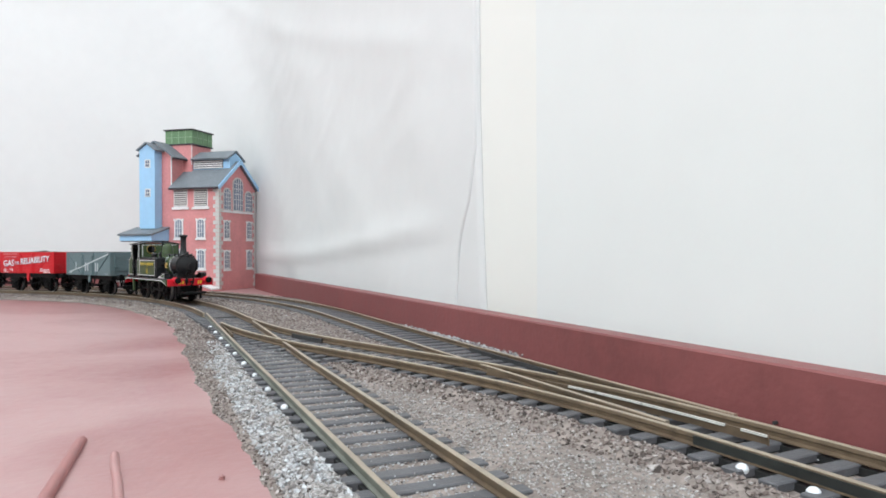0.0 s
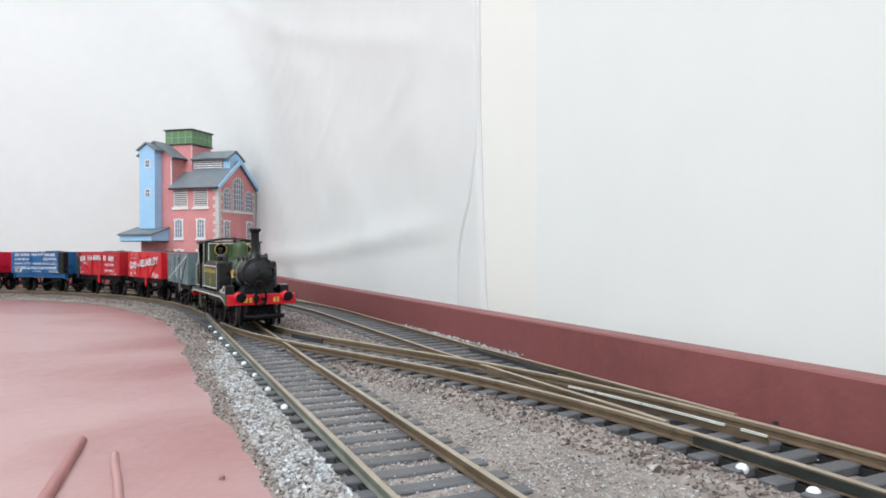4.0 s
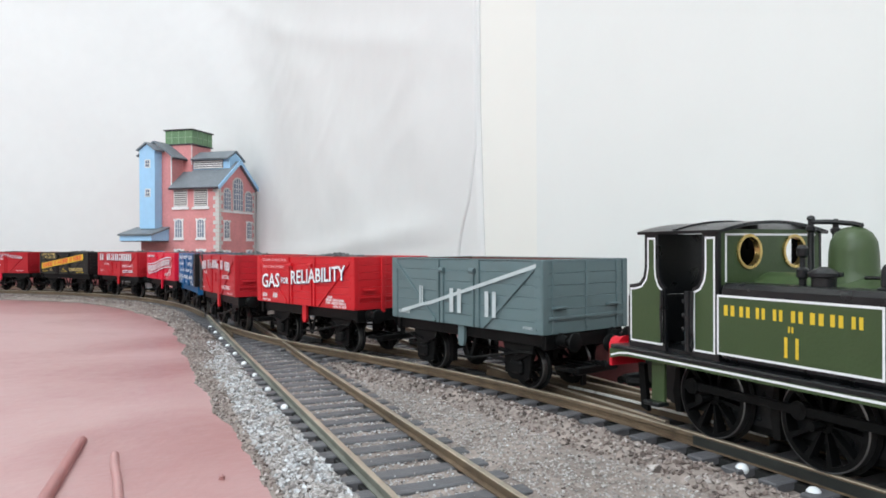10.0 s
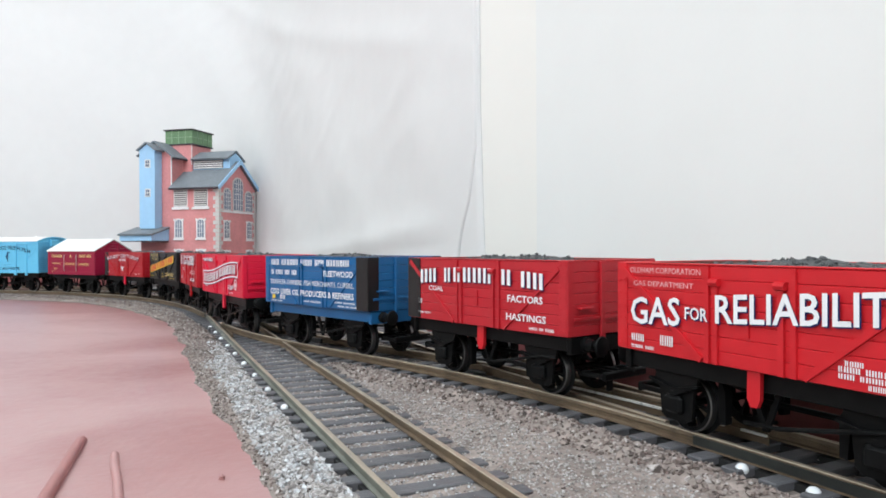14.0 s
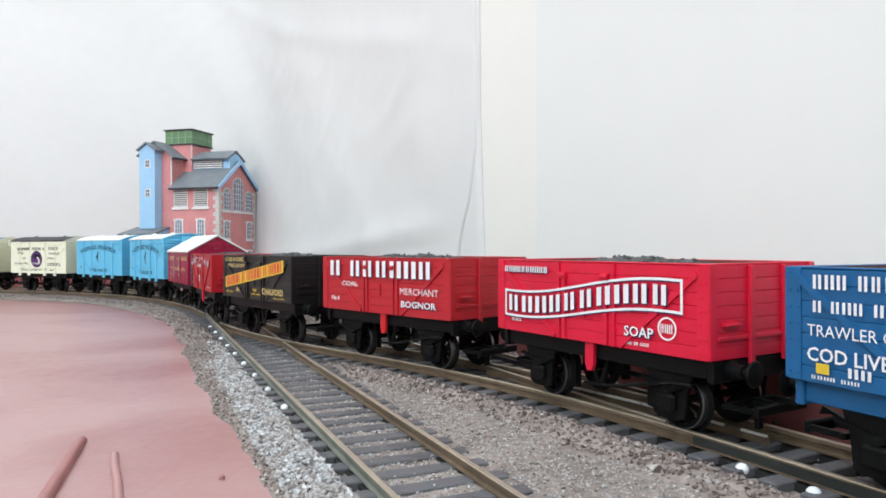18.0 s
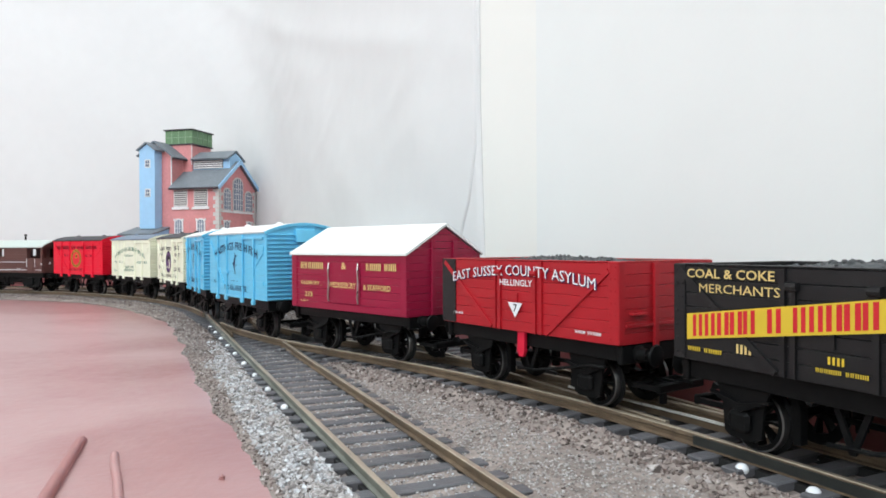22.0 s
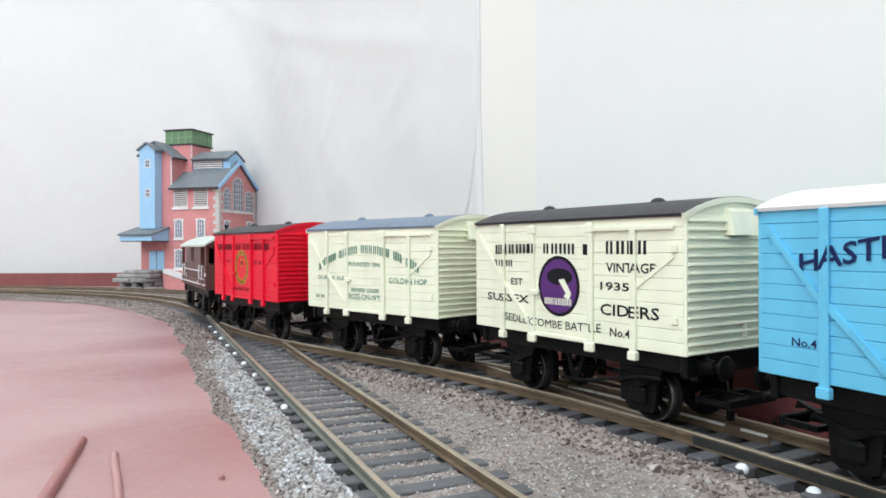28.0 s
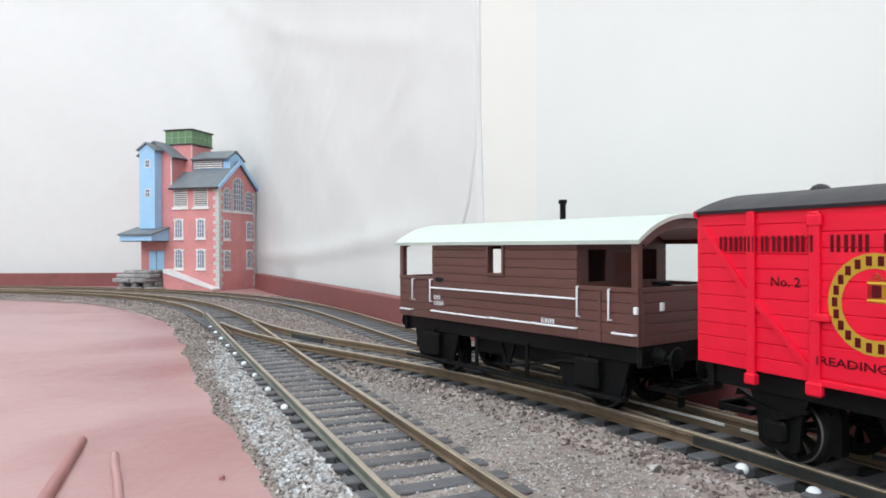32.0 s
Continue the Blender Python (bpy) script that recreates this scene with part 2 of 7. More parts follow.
WN = WALL_N + 17.9
corner = straight(WN, WALL_A, -247)      # where the bare strip meets the next wall
wall_run("wall_back", (-2000, 830), (-80, 830), 60, M["wall"], "plain cream back wall behind the hung sheet")
far_c = straight(WN, WALL_A, -960)
wall_run("wall_side", far_c[:2], corner[:2], 50, M["wall"], "plain cream painted side wall strip")
wall_run("wall_right", corner[:2], (corner[0] + math.sin(WALL_A - 0.06) * 2300, corner[1] - math.cos(WALL_A - 0.06) * 2300), 50, M["wall_grey"], "plain off-white painted wall")
wall_run("wall_rear", (2400, -1350), (-2000, -1350), 60, M["wall"], "cream wall with a wide window opening", hole=(1150, 4250, 680, 1420))
wall_run("wall_left", (-1900, -2000), (-1900, 1600), 60, M["wall"], "plain cream painted end wall")

# ---- baseboard and upstands ----
side0, side1 = straight(WALL_N + 6, WALL_A, -740), straight(WALL_N + 6, WALL_A, 1500)
bm = bmesh.new()
add_prism(bm, [(-1850, BACK_Y + 5), (-150, BACK_Y + 5), side0[:2], side1[:2], (side1[0] - 900, side1[1] - 150), (-700, -500), (-1850, 200)], BOARD - 18, BOARD, "z")
tagged(link_mesh("ground", bm, M["board"], False), "dusky pink-red painted plywood layout baseboard", "baseboard", kind="structure")


def upstand(name, p, q, top, label):
    d = Vector((q[0] - p[0], q[1] - p[1]))
    bm = bmesh.new()
    add_box(bm, 0, d.length, 0, 8, BOARD - 18, top, 0.5)
    ob = tagged(link_mesh(name, bm, M["upstand"]), label, "board edge", kind="structure")
    ob.matrix_world = pose(p[0] * MM, p[1] * MM, 0, 0, 0, math.degrees(math.atan2(d.y, d.x)))
    return ob


c0 = straight(UP_N, UP_A, -715)
c1 = straight(UP_N, UP_A, 1500)
upstand("trim_side", c0[:2], c1[:2], 11.75, "dark red painted wooden upstand along the baseboard edge")
upstand("trim_back", (-1850, BACK_Y), (-150, BACK_Y), 10.7, "dark red painted wooden upstand behind the layout")


# ---- hanging sheet ----
def sheet_line():
    """The sheet's run in plan: along the back, round the corner in a wide sweep, along the side wall."""
    pts = [(x, BACK_Y + 27, math.pi / 2) for x in np.linspace(-1500, -330, 60)]
    a, b = (-330, BACK_Y + 27), straight(WALL_N + 16, WALL_A, -690)
    m = (-213.8, BACK_Y + 27)
    for i in range(1, 31):
        f = i / 30
        x = (1 - f) ** 2 * a[0] + 2 * f * (1 - f) * m[0] + f * f * b[0]
        y = (1 - f) ** 2 * a[1] + 2 * f * (1 - f) * m[1] + f * f * b[1]
        dx, dy = 2 * (1 - f) * (m[0] - a[0]) + 2 * f * (b[0] - m[0]), 2 * (1 - f) * (m[1] - a[1]) + 2 * f * (b[1] - m[1])
        pts.append((x, y, math.atan2(dy, dx) + math.pi / 2))
    return pts


def hang(name, cols, z_top, label, shift, edge=None, amp=1.0):
    """A hung cloth: cols of plan points; edge(z): where the free edge runs along the side wall."""
    zs = np.linspace(-12, z_top, 110)
    bm = bmesh.new()
    rows, run = [], 0.0
    for i, c in enumerate(cols):
        col = []
        for z in zs:
            if len(c) == 3:
                x, y, a = c
            else:
                f, u0 = c
                x, y, a = straight(WALL_N + 16, WALL_A, u0 + (edge(z) - u0) * f)
            w = noise.noise(Vector((x / 150, z / 230, y / 150))) * 3.6 + noise.noise(Vector((x / 46 + z / 80, z / 120 - y / 90, 3))) * 1.5
            ridge = noise.noise(Vector((x / 70 - z / 34, z / 150 + y / 60, 7)))
            w += 0.9 * max(0.0, 1 - abs(ridge) * 4) * max(0.0, 0.4 + noise.noise(Vector((x / 90, z / 90, 2))))
            dz = z - (min(330, 306 - (x + 236) * 0.668) + 5 * math.sin(x / 60))
            w += 1.0 * math.exp(-(dz / 9.0) ** 2)
            low = z - (38 + 10 * math.sin(x / 60 + 1))
            w += 2.0 * math.exp(-(max(low, -low * 2.6) / 9.0) ** 2) * min(1.0, max(0.0, (760 - y) / 40))
            w = min(max(w * amp, -4.0), 4.6) + shift
            if len(c) == 2 and c[0] > 0.85:
                k = (c[0] - 0.85) / 0.15
                w = w * (1 - k) + (-1.4 if amp == 1.0 else -1.75) * k
            col.append(bm.verts.new((x - math.cos(a) * w, y - math.sin(a) * w, z)))
        rows.append(col)
    for p, q in zip(rows, rows[1:]):
        for k in range(len(zs) - 1):
            bm.faces.new((p[k], q[k], q[k + 1], p[k + 1]))
    ob = link_mesh(name, bm, M["sheet"])
    mod = ob.modifiers.new("thick", "SOLIDIFY")
    mod.thickness = 0.0005
    return tagged(ob, label, "sheet", kind="structure")


def inner_edge(z):
    return float(np.interp(z, [-12, 8, 37, 48, 62, 88, 140, 560], EDGE_IN))


def outer_edge(z):
    return float(np.interp(z, [-12, 9, 48, 110, 560], EDGE_OUT))


EDGE_IN = [-319, -318.5, -315, -311, -304, -297.5, -297.5, -298.5]
EDGE_OUT = [-288, -288.5, -291, -294, -295.5]
hang("backdrop_sheet", sheet_line() + [(f, -690) for f in np.linspace(0, 1, 130)[1:]], 560, "white cotton sheet hung as a backdrop with soft creases", 3.0, inner_edge)
hang("backdrop_sheet", [(f, -400) for f in np.linspace(0, 1, 16)], 560, "white cotton sheet edge hanging behind the main sheet", -1.75, outer_edge, 0.1)

# ---- track ----
RAIL = [(-0.45, 0.0), (0.45, 0.0), (0.58, -0.12), (0.58, -0.6), (0.28, -0.75), (0.28, -1.25), (1.0, -1.4), (1.0, -1.6), (-1.0, -1.6), (-1.0, -1.4), (-0.28, -1.25), (-0.28, -0.75), (-0.58, -0.6), (-0.58, -0.12)]
RAIL_M = [0, 0] + [1] * 11 + [0]


HEAD = 1.0          # the rail heads of the train's line


def rail(parent, pts, name="rail", side="rail_side", start=HEAD, end=HEAD, ramp=16, foot=-1.6):
    """One rail; its head goes from height start to end within ramp points, from the first point or up to the last."""
    bm = bmesh.new()
    n = len(pts)
    if start == HEAD:
        tops = [start + (end - start) * min(1.0, i / ramp) for i in range(n)]
    else:
        tops = [end + (start - end) * min(1.0, (n - 1 - i) / ramp) for i in range(n)]
    add_sweep(bm, pts, RAIL, RAIL_M, tops, foot)
    return part(name, bm, [M["rail"], M[side]], parent)


def samples(fn, s0, s1, step, off):
    n = max(2, int(round((s1 - s0) / step)) + 1)
    return [fn(s0 + (s1 - s0) * i / (n - 1), off) for i in range(n)]


main_track = tagged(empty("railway_track"), "main curved model railway track with tarnished rails", "track", "model railway tracks")
near_track = tagged(empty("railway_track"), "straight siding track with dark sleepers in ballast", "track", "model railway tracks")
far_track = tagged(empty("railway_track"), "outer track beside the red upstand", "track", "model railway tracks")
G = 8.25 + 0.65


def gap_from(fn, off, other, other_off, start, step, want):
    """The first place along fn where its rail stands clear of another rail."""
    pts = np.array([other(u, other_off)[:2] for u in np.arange(-900, 900, 2.0)])
    s = start
    for _ in range(400):
        p = np.array(fn(s, off)[:2])
        if np.min(np.hypot(*(pts - p).T)) > want:
            return s
        s += step
    return s


TOE_U = math.sin(NEAR_A) * on_line(TOE_A)[0] - math.cos(NEAR_A) * on_line(TOE_A)[1]
rail(main_track, samples(on_line, -1700, 1450, 6, G))
s_blade = gap_from(on_line, -G, near_line, -G, TOE_A + 10, 2, 2.2)
rail(main_track, samples(on_line, -1700, TOE_A, 6, -G))
rail(main_track, samples(on_line, s_blade, 1450, 6, -G), "rail")
rail(near_track, samples(near_line, TOE_U + 1, 1400, 8, -G), side="rail_side_near", end=0.0, foot=-2.1)
u_blade = gap_from(near_line, G, on_line, G, TOE_U + 10, 2, 2.2)
rail(near_track, samples(near_line, u_blade, 1400, 8, G), end=0.0, foot=-2.1)
u_far = gap_from(far_line, -G, on_line, -G, FAR_U0, -2, 2.2)
u_far2 = gap_from(far_line, G, on_line, G, FAR_U0, -2, 2.2)
rail(far_track, samples(far_line, -1900, u_far2, 8, G), start=0.0)
rail(far_track, samples(far_line, -1900, u_far, 8, -G), start=0.0)

tie_bm = box(-1.85, 1.85, -15, 15, -3.4, -1.6, 0.25)
tie = part("sleeper", tie_bm, M["sleeper"], main_track)
tie_mesh = tie.data
bpy.data.objects.remove(tie)


def sleepers(parent, fn, s0, s1, step, drop=0.0):
    s = s0
    while s < s1:
        x, y, a = fn(s, 0)
        o = new("sleeper", tie_mesh)
        o.parent = parent
        o.matrix_basis = pose(x * MM, y * MM, -drop * MM, 0, 0, math.degrees(a) - 90 + random.uniform(-0.6, 0.6))
        s += step


# the plastic web that joins the sleepers under each rail
def web(parent, fn, s0, s1, off, top=-2.1):
    bm = bmesh.new()
    add_sweep(bm, samples(fn, s0, s1, 6, off), [(-1.5, top), (1.5, top), (1.5, -3.7), (-1.5, -3.7)])
    part("sleeper_web", bm, M["web"], parent)


# far blacker than the sleepers: shade under the rails is put into the colour
M["web"] = material("black_track_web", (0.012, 0.0125, 0.013), 0.6, vary=0.3, scale=500, bump=0.3)
web(main_track, on_line, -150, 258, -G)
web(main_track, on_line, -150, 258, G)
web(near_track, near_line, TOE_U + 72, 118, -G, -2.6)
web(near_track, near_line, TOE_U + 72, 118, G, -2.6)
sleepers(main_track, on_line, -620, 260, 8.0)
sleepers(near_track, near_line, TOE_U + 70, 120, 8.0, 0.5)
sleepers(far_track, far_line, -700, FAR_U0 - 90, 8.0)


# ---- train materials ----
def paint(key, colour, rough=0.4, vary=0.06, spec=0.32):
    M[key] = material(key + "_paint", colour, rough, vary=vary, scale=260, bump=0.12, bump_scale=1800, spec=spec)


paint("scarlet", (0.56, 0.016, 0.024))
paint("signal_red", (0.66, 0.012, 0.045))
paint("dull_red", (0.46, 0.018, 0.028))
paint("brick_red", (0.40, 0.012, 0.020))
paint("crimson", (0.29, 0.006, 0.040))
paint("van_red", (0.78, 0.006, 0.034))
paint("boston_blue", (0.012, 0.112, 0.285))
paint("sky_blue", (0.14, 0.53, 0.78))
paint("cream", (0.84, 0.855, 0.69))
paint("coal_black", (0.010, 0.010, 0.011), spec=0.35)
paint("brake_brown", (0.115, 0.052, 0.045))
paint("olive", (0.047, 0.077, 0.03), 0.4, vary=0.03, spec=0.4)
paint("loco_black", (0.0095, 0.0105, 0.012), 0.3, spec=0.4)
paint("buffer_red", (0.62, 0.014, 0.03), 0.4)
paint("white_roof", (0.80, 0.81, 0.80), 0.55, 0.03)
paint("mint_roof", (0.57, 0.64, 0.595), 0.55, 0.03)
paint("dark_roof", (0.03, 0.03, 0.036), 0.5, 0.15)
paint("blue_grey_roof", (0.15, 0.205, 0.285), 0.4)
paint("white_ink", (0.80, 0.81, 0.84), 0.5, 0.03)
paint("faded_white_ink", (0.50, 0.56, 0.58), 0.55, 0.1)
paint("navy_ink", (0.010, 0.020, 0.09), 0.6, spec=0.15)
paint("black_ink", (0.012, 0.011, 0.014), 0.6, spec=0.15)
paint("green_ink", (0.10, 0.24, 0.17), 0.5)
paint("yellow_ink", (0.70, 0.49, 0.04), 0.45)
paint("gold_ink", (0.74, 0.56, 0.22), 0.45)
paint("pink_ink", (0.74, 0.48, 0.50), 0.5)
paint("purple_ink", (0.09, 0.022, 0.16), 0.5)
paint("red_ink", (0.60, 0.02, 0.03), 0.5)
paint("wine_ink", (0.10, 0.004, 0.008), 0.6, spec=0.15)
paint("ring_gold", (0.50, 0.30, 0.03), 0.45)
paint("inside_brown", (0.13, 0.055, 0.045), 0.7)
M["coal"] = material("coal_load_grains", (0.055, 0.058, 0.062), 0.55, vary=0.5, scale=900, bump=1.0, bump_scale=1300)
M["brass"] = material("polished_brass", (0.62, 0.45, 0.17), 0.28, 0.9, vary=0.1)

# ---- lettering: the built-in font turned into flat meshes, once for each word ----
WORDS = ["No.4", "No. 2", "No 6", "333", "GAS", "FOR", "RELIABILITY", "OLDHAM CORPORATION", "GAS DEPARTMENT", "COAL", "FACTORS", "HASTINGS", "MERCHANT", "BOGNOR",
         "FLEETWOOD", "TRAWLER OWNERS, FISH MERCHANTS, CURERS,", "COD LIVER OIL PRODUCERS & REFINERS", "SOAP", "COAL & COKE", "MERCHANTS",
         "CHALFORD", "EAST SUSSEX COUNTY ASYLUM", "HELLINGLY", "7", "OLDBURY ,", "WEDNESBURY", "& STAFFORD", "HASTINGS FRESH FISH",
         "TO BILLINSGATE", "VINTAGE", "1935", "SUSSEX", "CIDERS", "EST", "SEDLESCOMBE BATTLE", "FOUNDED 1846", "QUEENS ALE",
         "GOLDEN HOP", "ROSS-ON-WYE", "READING'S BEST", "EST. 1862", "&"]
FLAT = {}


def cut_words():
    made = []
    for w in WORDS:
        cu = bpy.data.curves.new("word", "FONT")
        cu.body, cu.size, cu.resolution_u, cu.offset, cu.fill_mode = w, 1.0, 2, 0.0 if "M" in w else 0.016, "BOTH"
        made.append((w, new("word", cu)))
    dg = bpy.context.evaluated_depsgraph_get()
    for w, ob in made:
        me = bpy.data.meshes.new_from_object(ob.evaluated_get(dg))
        co = np.array([v.co[:2] for v in me.vertices])
        FLAT[w] = (co - co.min(0)) / (co.max(0) - co.min(0)), [tuple(p.vertices) for p in me.polygons]
        bpy.data.meshes.remove(me)
    for w, ob in made:
        cu = ob.data
        bpy.data.objects.remove(ob)
        bpy.data.curves.remove(cu)


cut_words()


def flat_mesh(parent, pts, faces, y, mat, name="lettering", label=""):
    """Flat paint on the near side of a vehicle: pts of (x, z)."""
    bm = bmesh.new()
    vs = [bm.verts.new((x, y, z)) for x, z in pts]
    for f in faces:
        try:
            bm.faces.new([vs[i] for i in f])
        except ValueError:
            pass
    ob = link_mesh(name, bm, mat, False)
    for p in ob.data.polygons:
        if p.normal.y > 0:
            p.flip()
    ob.parent = parent
    if label:
        ob["label"] = label
    return ob


# the upright irons of a van's side, (from, to, front): paint runs over them
POSTS = [(-22.9, -21.3, -17.34), (-11.1, -9.3, -17.5), (8.5, 10.3, -17.5), (20.9, 22.5, -17.34)]


def over_posts(parent, pts, faces, mat):
    """The same paint again on the face of each iron that it crosses."""
    for x0, x1, y in POSTS:
        bm = bmesh.new()
        vs = [bm.verts.new((x, y, z)) for x, z in pts]
        for f in faces:
            try:
                bm.faces.new([vs[i] for i in f])
            except ValueError:
                pass
        for x, way in ((x0, -1), (x1, 1)):
            bmesh.ops.bisect_plane(bm, geom=bm.verts[:] + bm.edges[:] + bm.faces[:], plane_co=(x, y, 0), plane_no=(way, 0, 0), clear_outer=True)
        if bm.faces:
            ob = link_mesh("lettering", bm, mat, False)
            for p in ob.data.polygons:
                if p.normal.y > 0:
                    p.flip()
            ob.parent = parent
        else:
            bm.free()


def shaped(co, x0, x1, z0, z1, bend, rise, wave=0.0):
    out = []
    for u, v in co:
        c = 2 * u - 1
        out.append((x0 + (x1 - x0) * u, z0 + (z1 - z0) * v - bend * c * c + rise * c + wave * math.sin(c * 2.4)))
    return out


def word(parent, text, x0, x1, z0, z1, mat, y=-16.78, bend=0.0, rise=0.0, shade=None, label="", posts=False):
    co, faces = FLAT[text]
    if shade:
        flat_mesh(parent, [(a + 0.28, b - 0.22) for a, b in shaped(co, x0, x1, z0, z1, bend, rise)], faces, y + 0.05, M[shade], "letter_shadow")
    if posts:
        over_posts(parent, shaped(co, x0, x1, z0, z1, bend, rise), faces, M[mat])
    return flat_mesh(parent, shaped(co, x0, x1, z0, z1, bend, rise), faces, y, M[mat], label=label)


def bars(parent, words, x0, x1, z0, z1, mat, y=-16.78, bend=0.0, rise=0.0, wave=0.0, shade=None, fill=0.6, posts=False):
    """Plain upright bars in the size and colour of a name: one count for each word."""
    total = sum(words) + 0.7 * (len(words) - 1)
    co, faces, u = [], [], 0.0
    for w in words:
        for k in range(w):
            wid = (fill + 0.1 if fill > 0.46 else fill) + 0.08 * math.sin(5 * k + w)
            a, b = u / total, (u + wid) / total
            for a, b in ((a, a + (b - a) * 0.36), (b - (b - a) * 0.36, b)) if fill > 0.46 else ((a, b),):
                faces.append(tuple(range(len(co), len(co) + 4)))
                co += [(a, 0), (b, 0), (b, 1), (a, 1)]
            u += 1
        u += 0.7
    if shade:
        flat_mesh(parent, [(p + 0.3, q - 0.25) for p, q in shaped(co, x0, x1, z0, z1, bend, rise, wave)], faces, y + 0.05, M[shade], "letter_shadow")
    if posts:
        over_posts(parent, shaped(co, x0, x1, z0, z1, bend, rise, wave), faces, M[mat])
    return flat_mesh(parent, shaped(co, x0, x1, z0, z1, bend, rise, wave), faces, y, M[mat], "lettering")


def patch(parent, outline, mat, y=-16.8, name="painted_panel", label=""):
    return flat_mesh(parent, outline, [tuple(range(len(outline)))], y, M[mat], name, label)


def ring_patch(parent, cx, cz, rx, rz, inner, mat, y=-16.8, name="painted_ring", label="", n=28):
    pts, faces = [], []
    for i in range(n):
        c, s = math.cos(2 * math.pi * i / n), math.sin(2 * math.pi * i / n)
        pts += [(cx + rx * c, cz + rz * s), (cx + rx * inner * c, cz + rz * inner * s)]
    for i in range(n):
        j = (i + 1) % n
        faces.append((2 * i, 2 * j, 2 * j + 1, 2 * i + 1))
    return flat_mesh(parent, pts, faces, y, M[mat], name, label)


def oval(cx, cz, rx, rz, n=28):
    return [(cx + rx * math.cos(2 * math.pi * i / n), cz + rz * math.sin(2 * math.pi * i / n)) for i in range(n)]


# ---- running gear ----
def wheel_bm(r, width, spokes, flange):
    """A spoked wheel in one piece: tyre with flange, spokes and hub on shared corners; its outer face looks along -y."""
    bm = bmesh.new()
    m = Matrix.Rotation(radians(90), 4, "X")
    n = 40
    step = n // spokes

    def ring(q, z):
        return [bm.verts.new(m @ Vector((q * math.cos(2 * math.pi * i / n), q * math.sin(2 * math.pi * i / n), z))) for i in range(n)]

    def band(a, b, mat=0, only=None):
        for i in range(n):
            if only is None or only(i):
                bm.faces.new((a[i], a[(i + 1) % n], b[(i + 1) % n], b[i])).material_index = mat

    w = width / 2
    rim_f, worn_f, tread_f, tread_b = ring(r - 1.1, w), ring(r - 0.28, w), ring(r, w - 0.12), ring(r, -w + 0.7)
    fl_f, fl_b, rim_b = ring(r + flange, -w + 0.35), ring(r + flange, -w), ring(r - 1.2, -w)
    hub_f, hub_b = ring(1.5, 0.7), ring(1.5, -0.7)
    band(rim_f, worn_f)
    band(worn_f, tread_f, 1)
    band(tread_f, tread_b, 1)
    band(tread_b, fl_f)
    band(fl_f, fl_b)
    band(fl_b, rim_b)
    spoke = lambda i: i % step == 0
    band(rim_b, rim_f, 0, lambda i: not spoke(i))
    band(hub_b, hub_f, 0, lambda i: not spoke(i))
    band(rim_f, hub_f, 0, spoke)
    band(rim_b, hub_b, 0, spoke)
    for i in range(n):
        if spoke(i):
            for k in (i, (i + 1) % n):
                bm.faces.new((rim_f[k], hub_f[k], hub_b[k], rim_b[k]))
    nose = ring(0.9, 1.3)
    band(hub_f, nose)
    bm.faces.new(nose)
    bm.faces.new(hub_b[::-1])
    return bm


WHEEL_R = 5.7
spare = part("wheel", wheel_bm(WHEEL_R, 2.3, 8, 0.8), [M["black"], M["worn_rim"]])
WHEEL_MESH = spare.data
bpy.data.objects.remove(spare)
spare = part("axle", cyl((0, -12.6, 0), (0, 12.6, 0), 0.8, 10), M["black"])
AXLE_MESH = spare.data
bpy.data.objects.remove(spare)
TURNING = []      # (part, place on its vehicle, radius, crank angle)


def wheelset(parent, x, r=WHEEL_R, mesh=None, axle=None):
    ax = new("wheelset", axle or AXLE_MESH)
    ax.parent = parent
    ax.location = (x * MM, 0, (r + HEAD) * MM)
    for side in (-1, 1):
        w = new("wheel", mesh or WHEEL_MESH)
        w.parent = ax
        w.location = (0, side * 8.3 * MM, 0)
        if side > 0:
            w.rotation_euler = (0, 0, math.pi)
    TURNING.append((ax, x, r))
    return ax


def buffer(parent, x, y, z, way, mat="black", head="black"):
    """A sprung buffer: stock, shank and round head."""
    stock = part("buffer", lathe([(1.9, 0), (1.9, 0.6), (1.45, 0.9), (1.3, 2.9)], 14, Matrix.Rotation(radians(90 * way), 4, "Y")), M[mat], parent, at=(x, y, z))
    part("buffer_head", lathe([(0.7, 2.8), (0.75, 4.4), (2.2, 4.7), (2.55, 5.0), (2.3, 5.35), (1.2, 5.55)], 18, Matrix.Rotation(radians(90 * way), 4, "Y")), M[head], stock)


def coupling(parent, x, way):
    """A tension-lock coupling: shank, cross bar and hook."""
    bm = bmesh.new()
    add_box(bm, min(0, way * 9), max(0, way * 9), -1.6, 1.6, 6.6, 7.6, 0.2)
    add_box(bm, min(way * 9, way * 10.2), max(way * 9, way * 10.2), -8, 8, 6.2, 8.2, 0.3)
    for s in (-1, 1):
        add_box(bm, min(way * 3, way * 9.5), max(way * 3, way * 9.5), s * 7.4 - 0.5, s * 7.4 + 0.5, 6.6, 7.7, 0.15)
    add_box(bm, min(way * 2.4, way * 3.4), max(way * 2.4, way * 3.4), -8, 8, 6.6, 7.7, 0.15)
    c = part("coupling", bm, M["black"], parent, at=(x, 0, 0))
    part("hook", prism([(0, 8.2), (way * 8, 8.2), (way * 12, 9.6), (way * 12.6, 8.0), (way * 10.4, 8.4), (way * 8, 7.6), (0, 7.6)], -0.5, 0.5), M["black"], c)
    part("drop_arm", box(-0.6, 0.6, -0.8, 0.8, 2.2, 6.8, 0.2), M["black"], c, at=(way * 5, 0, 0))


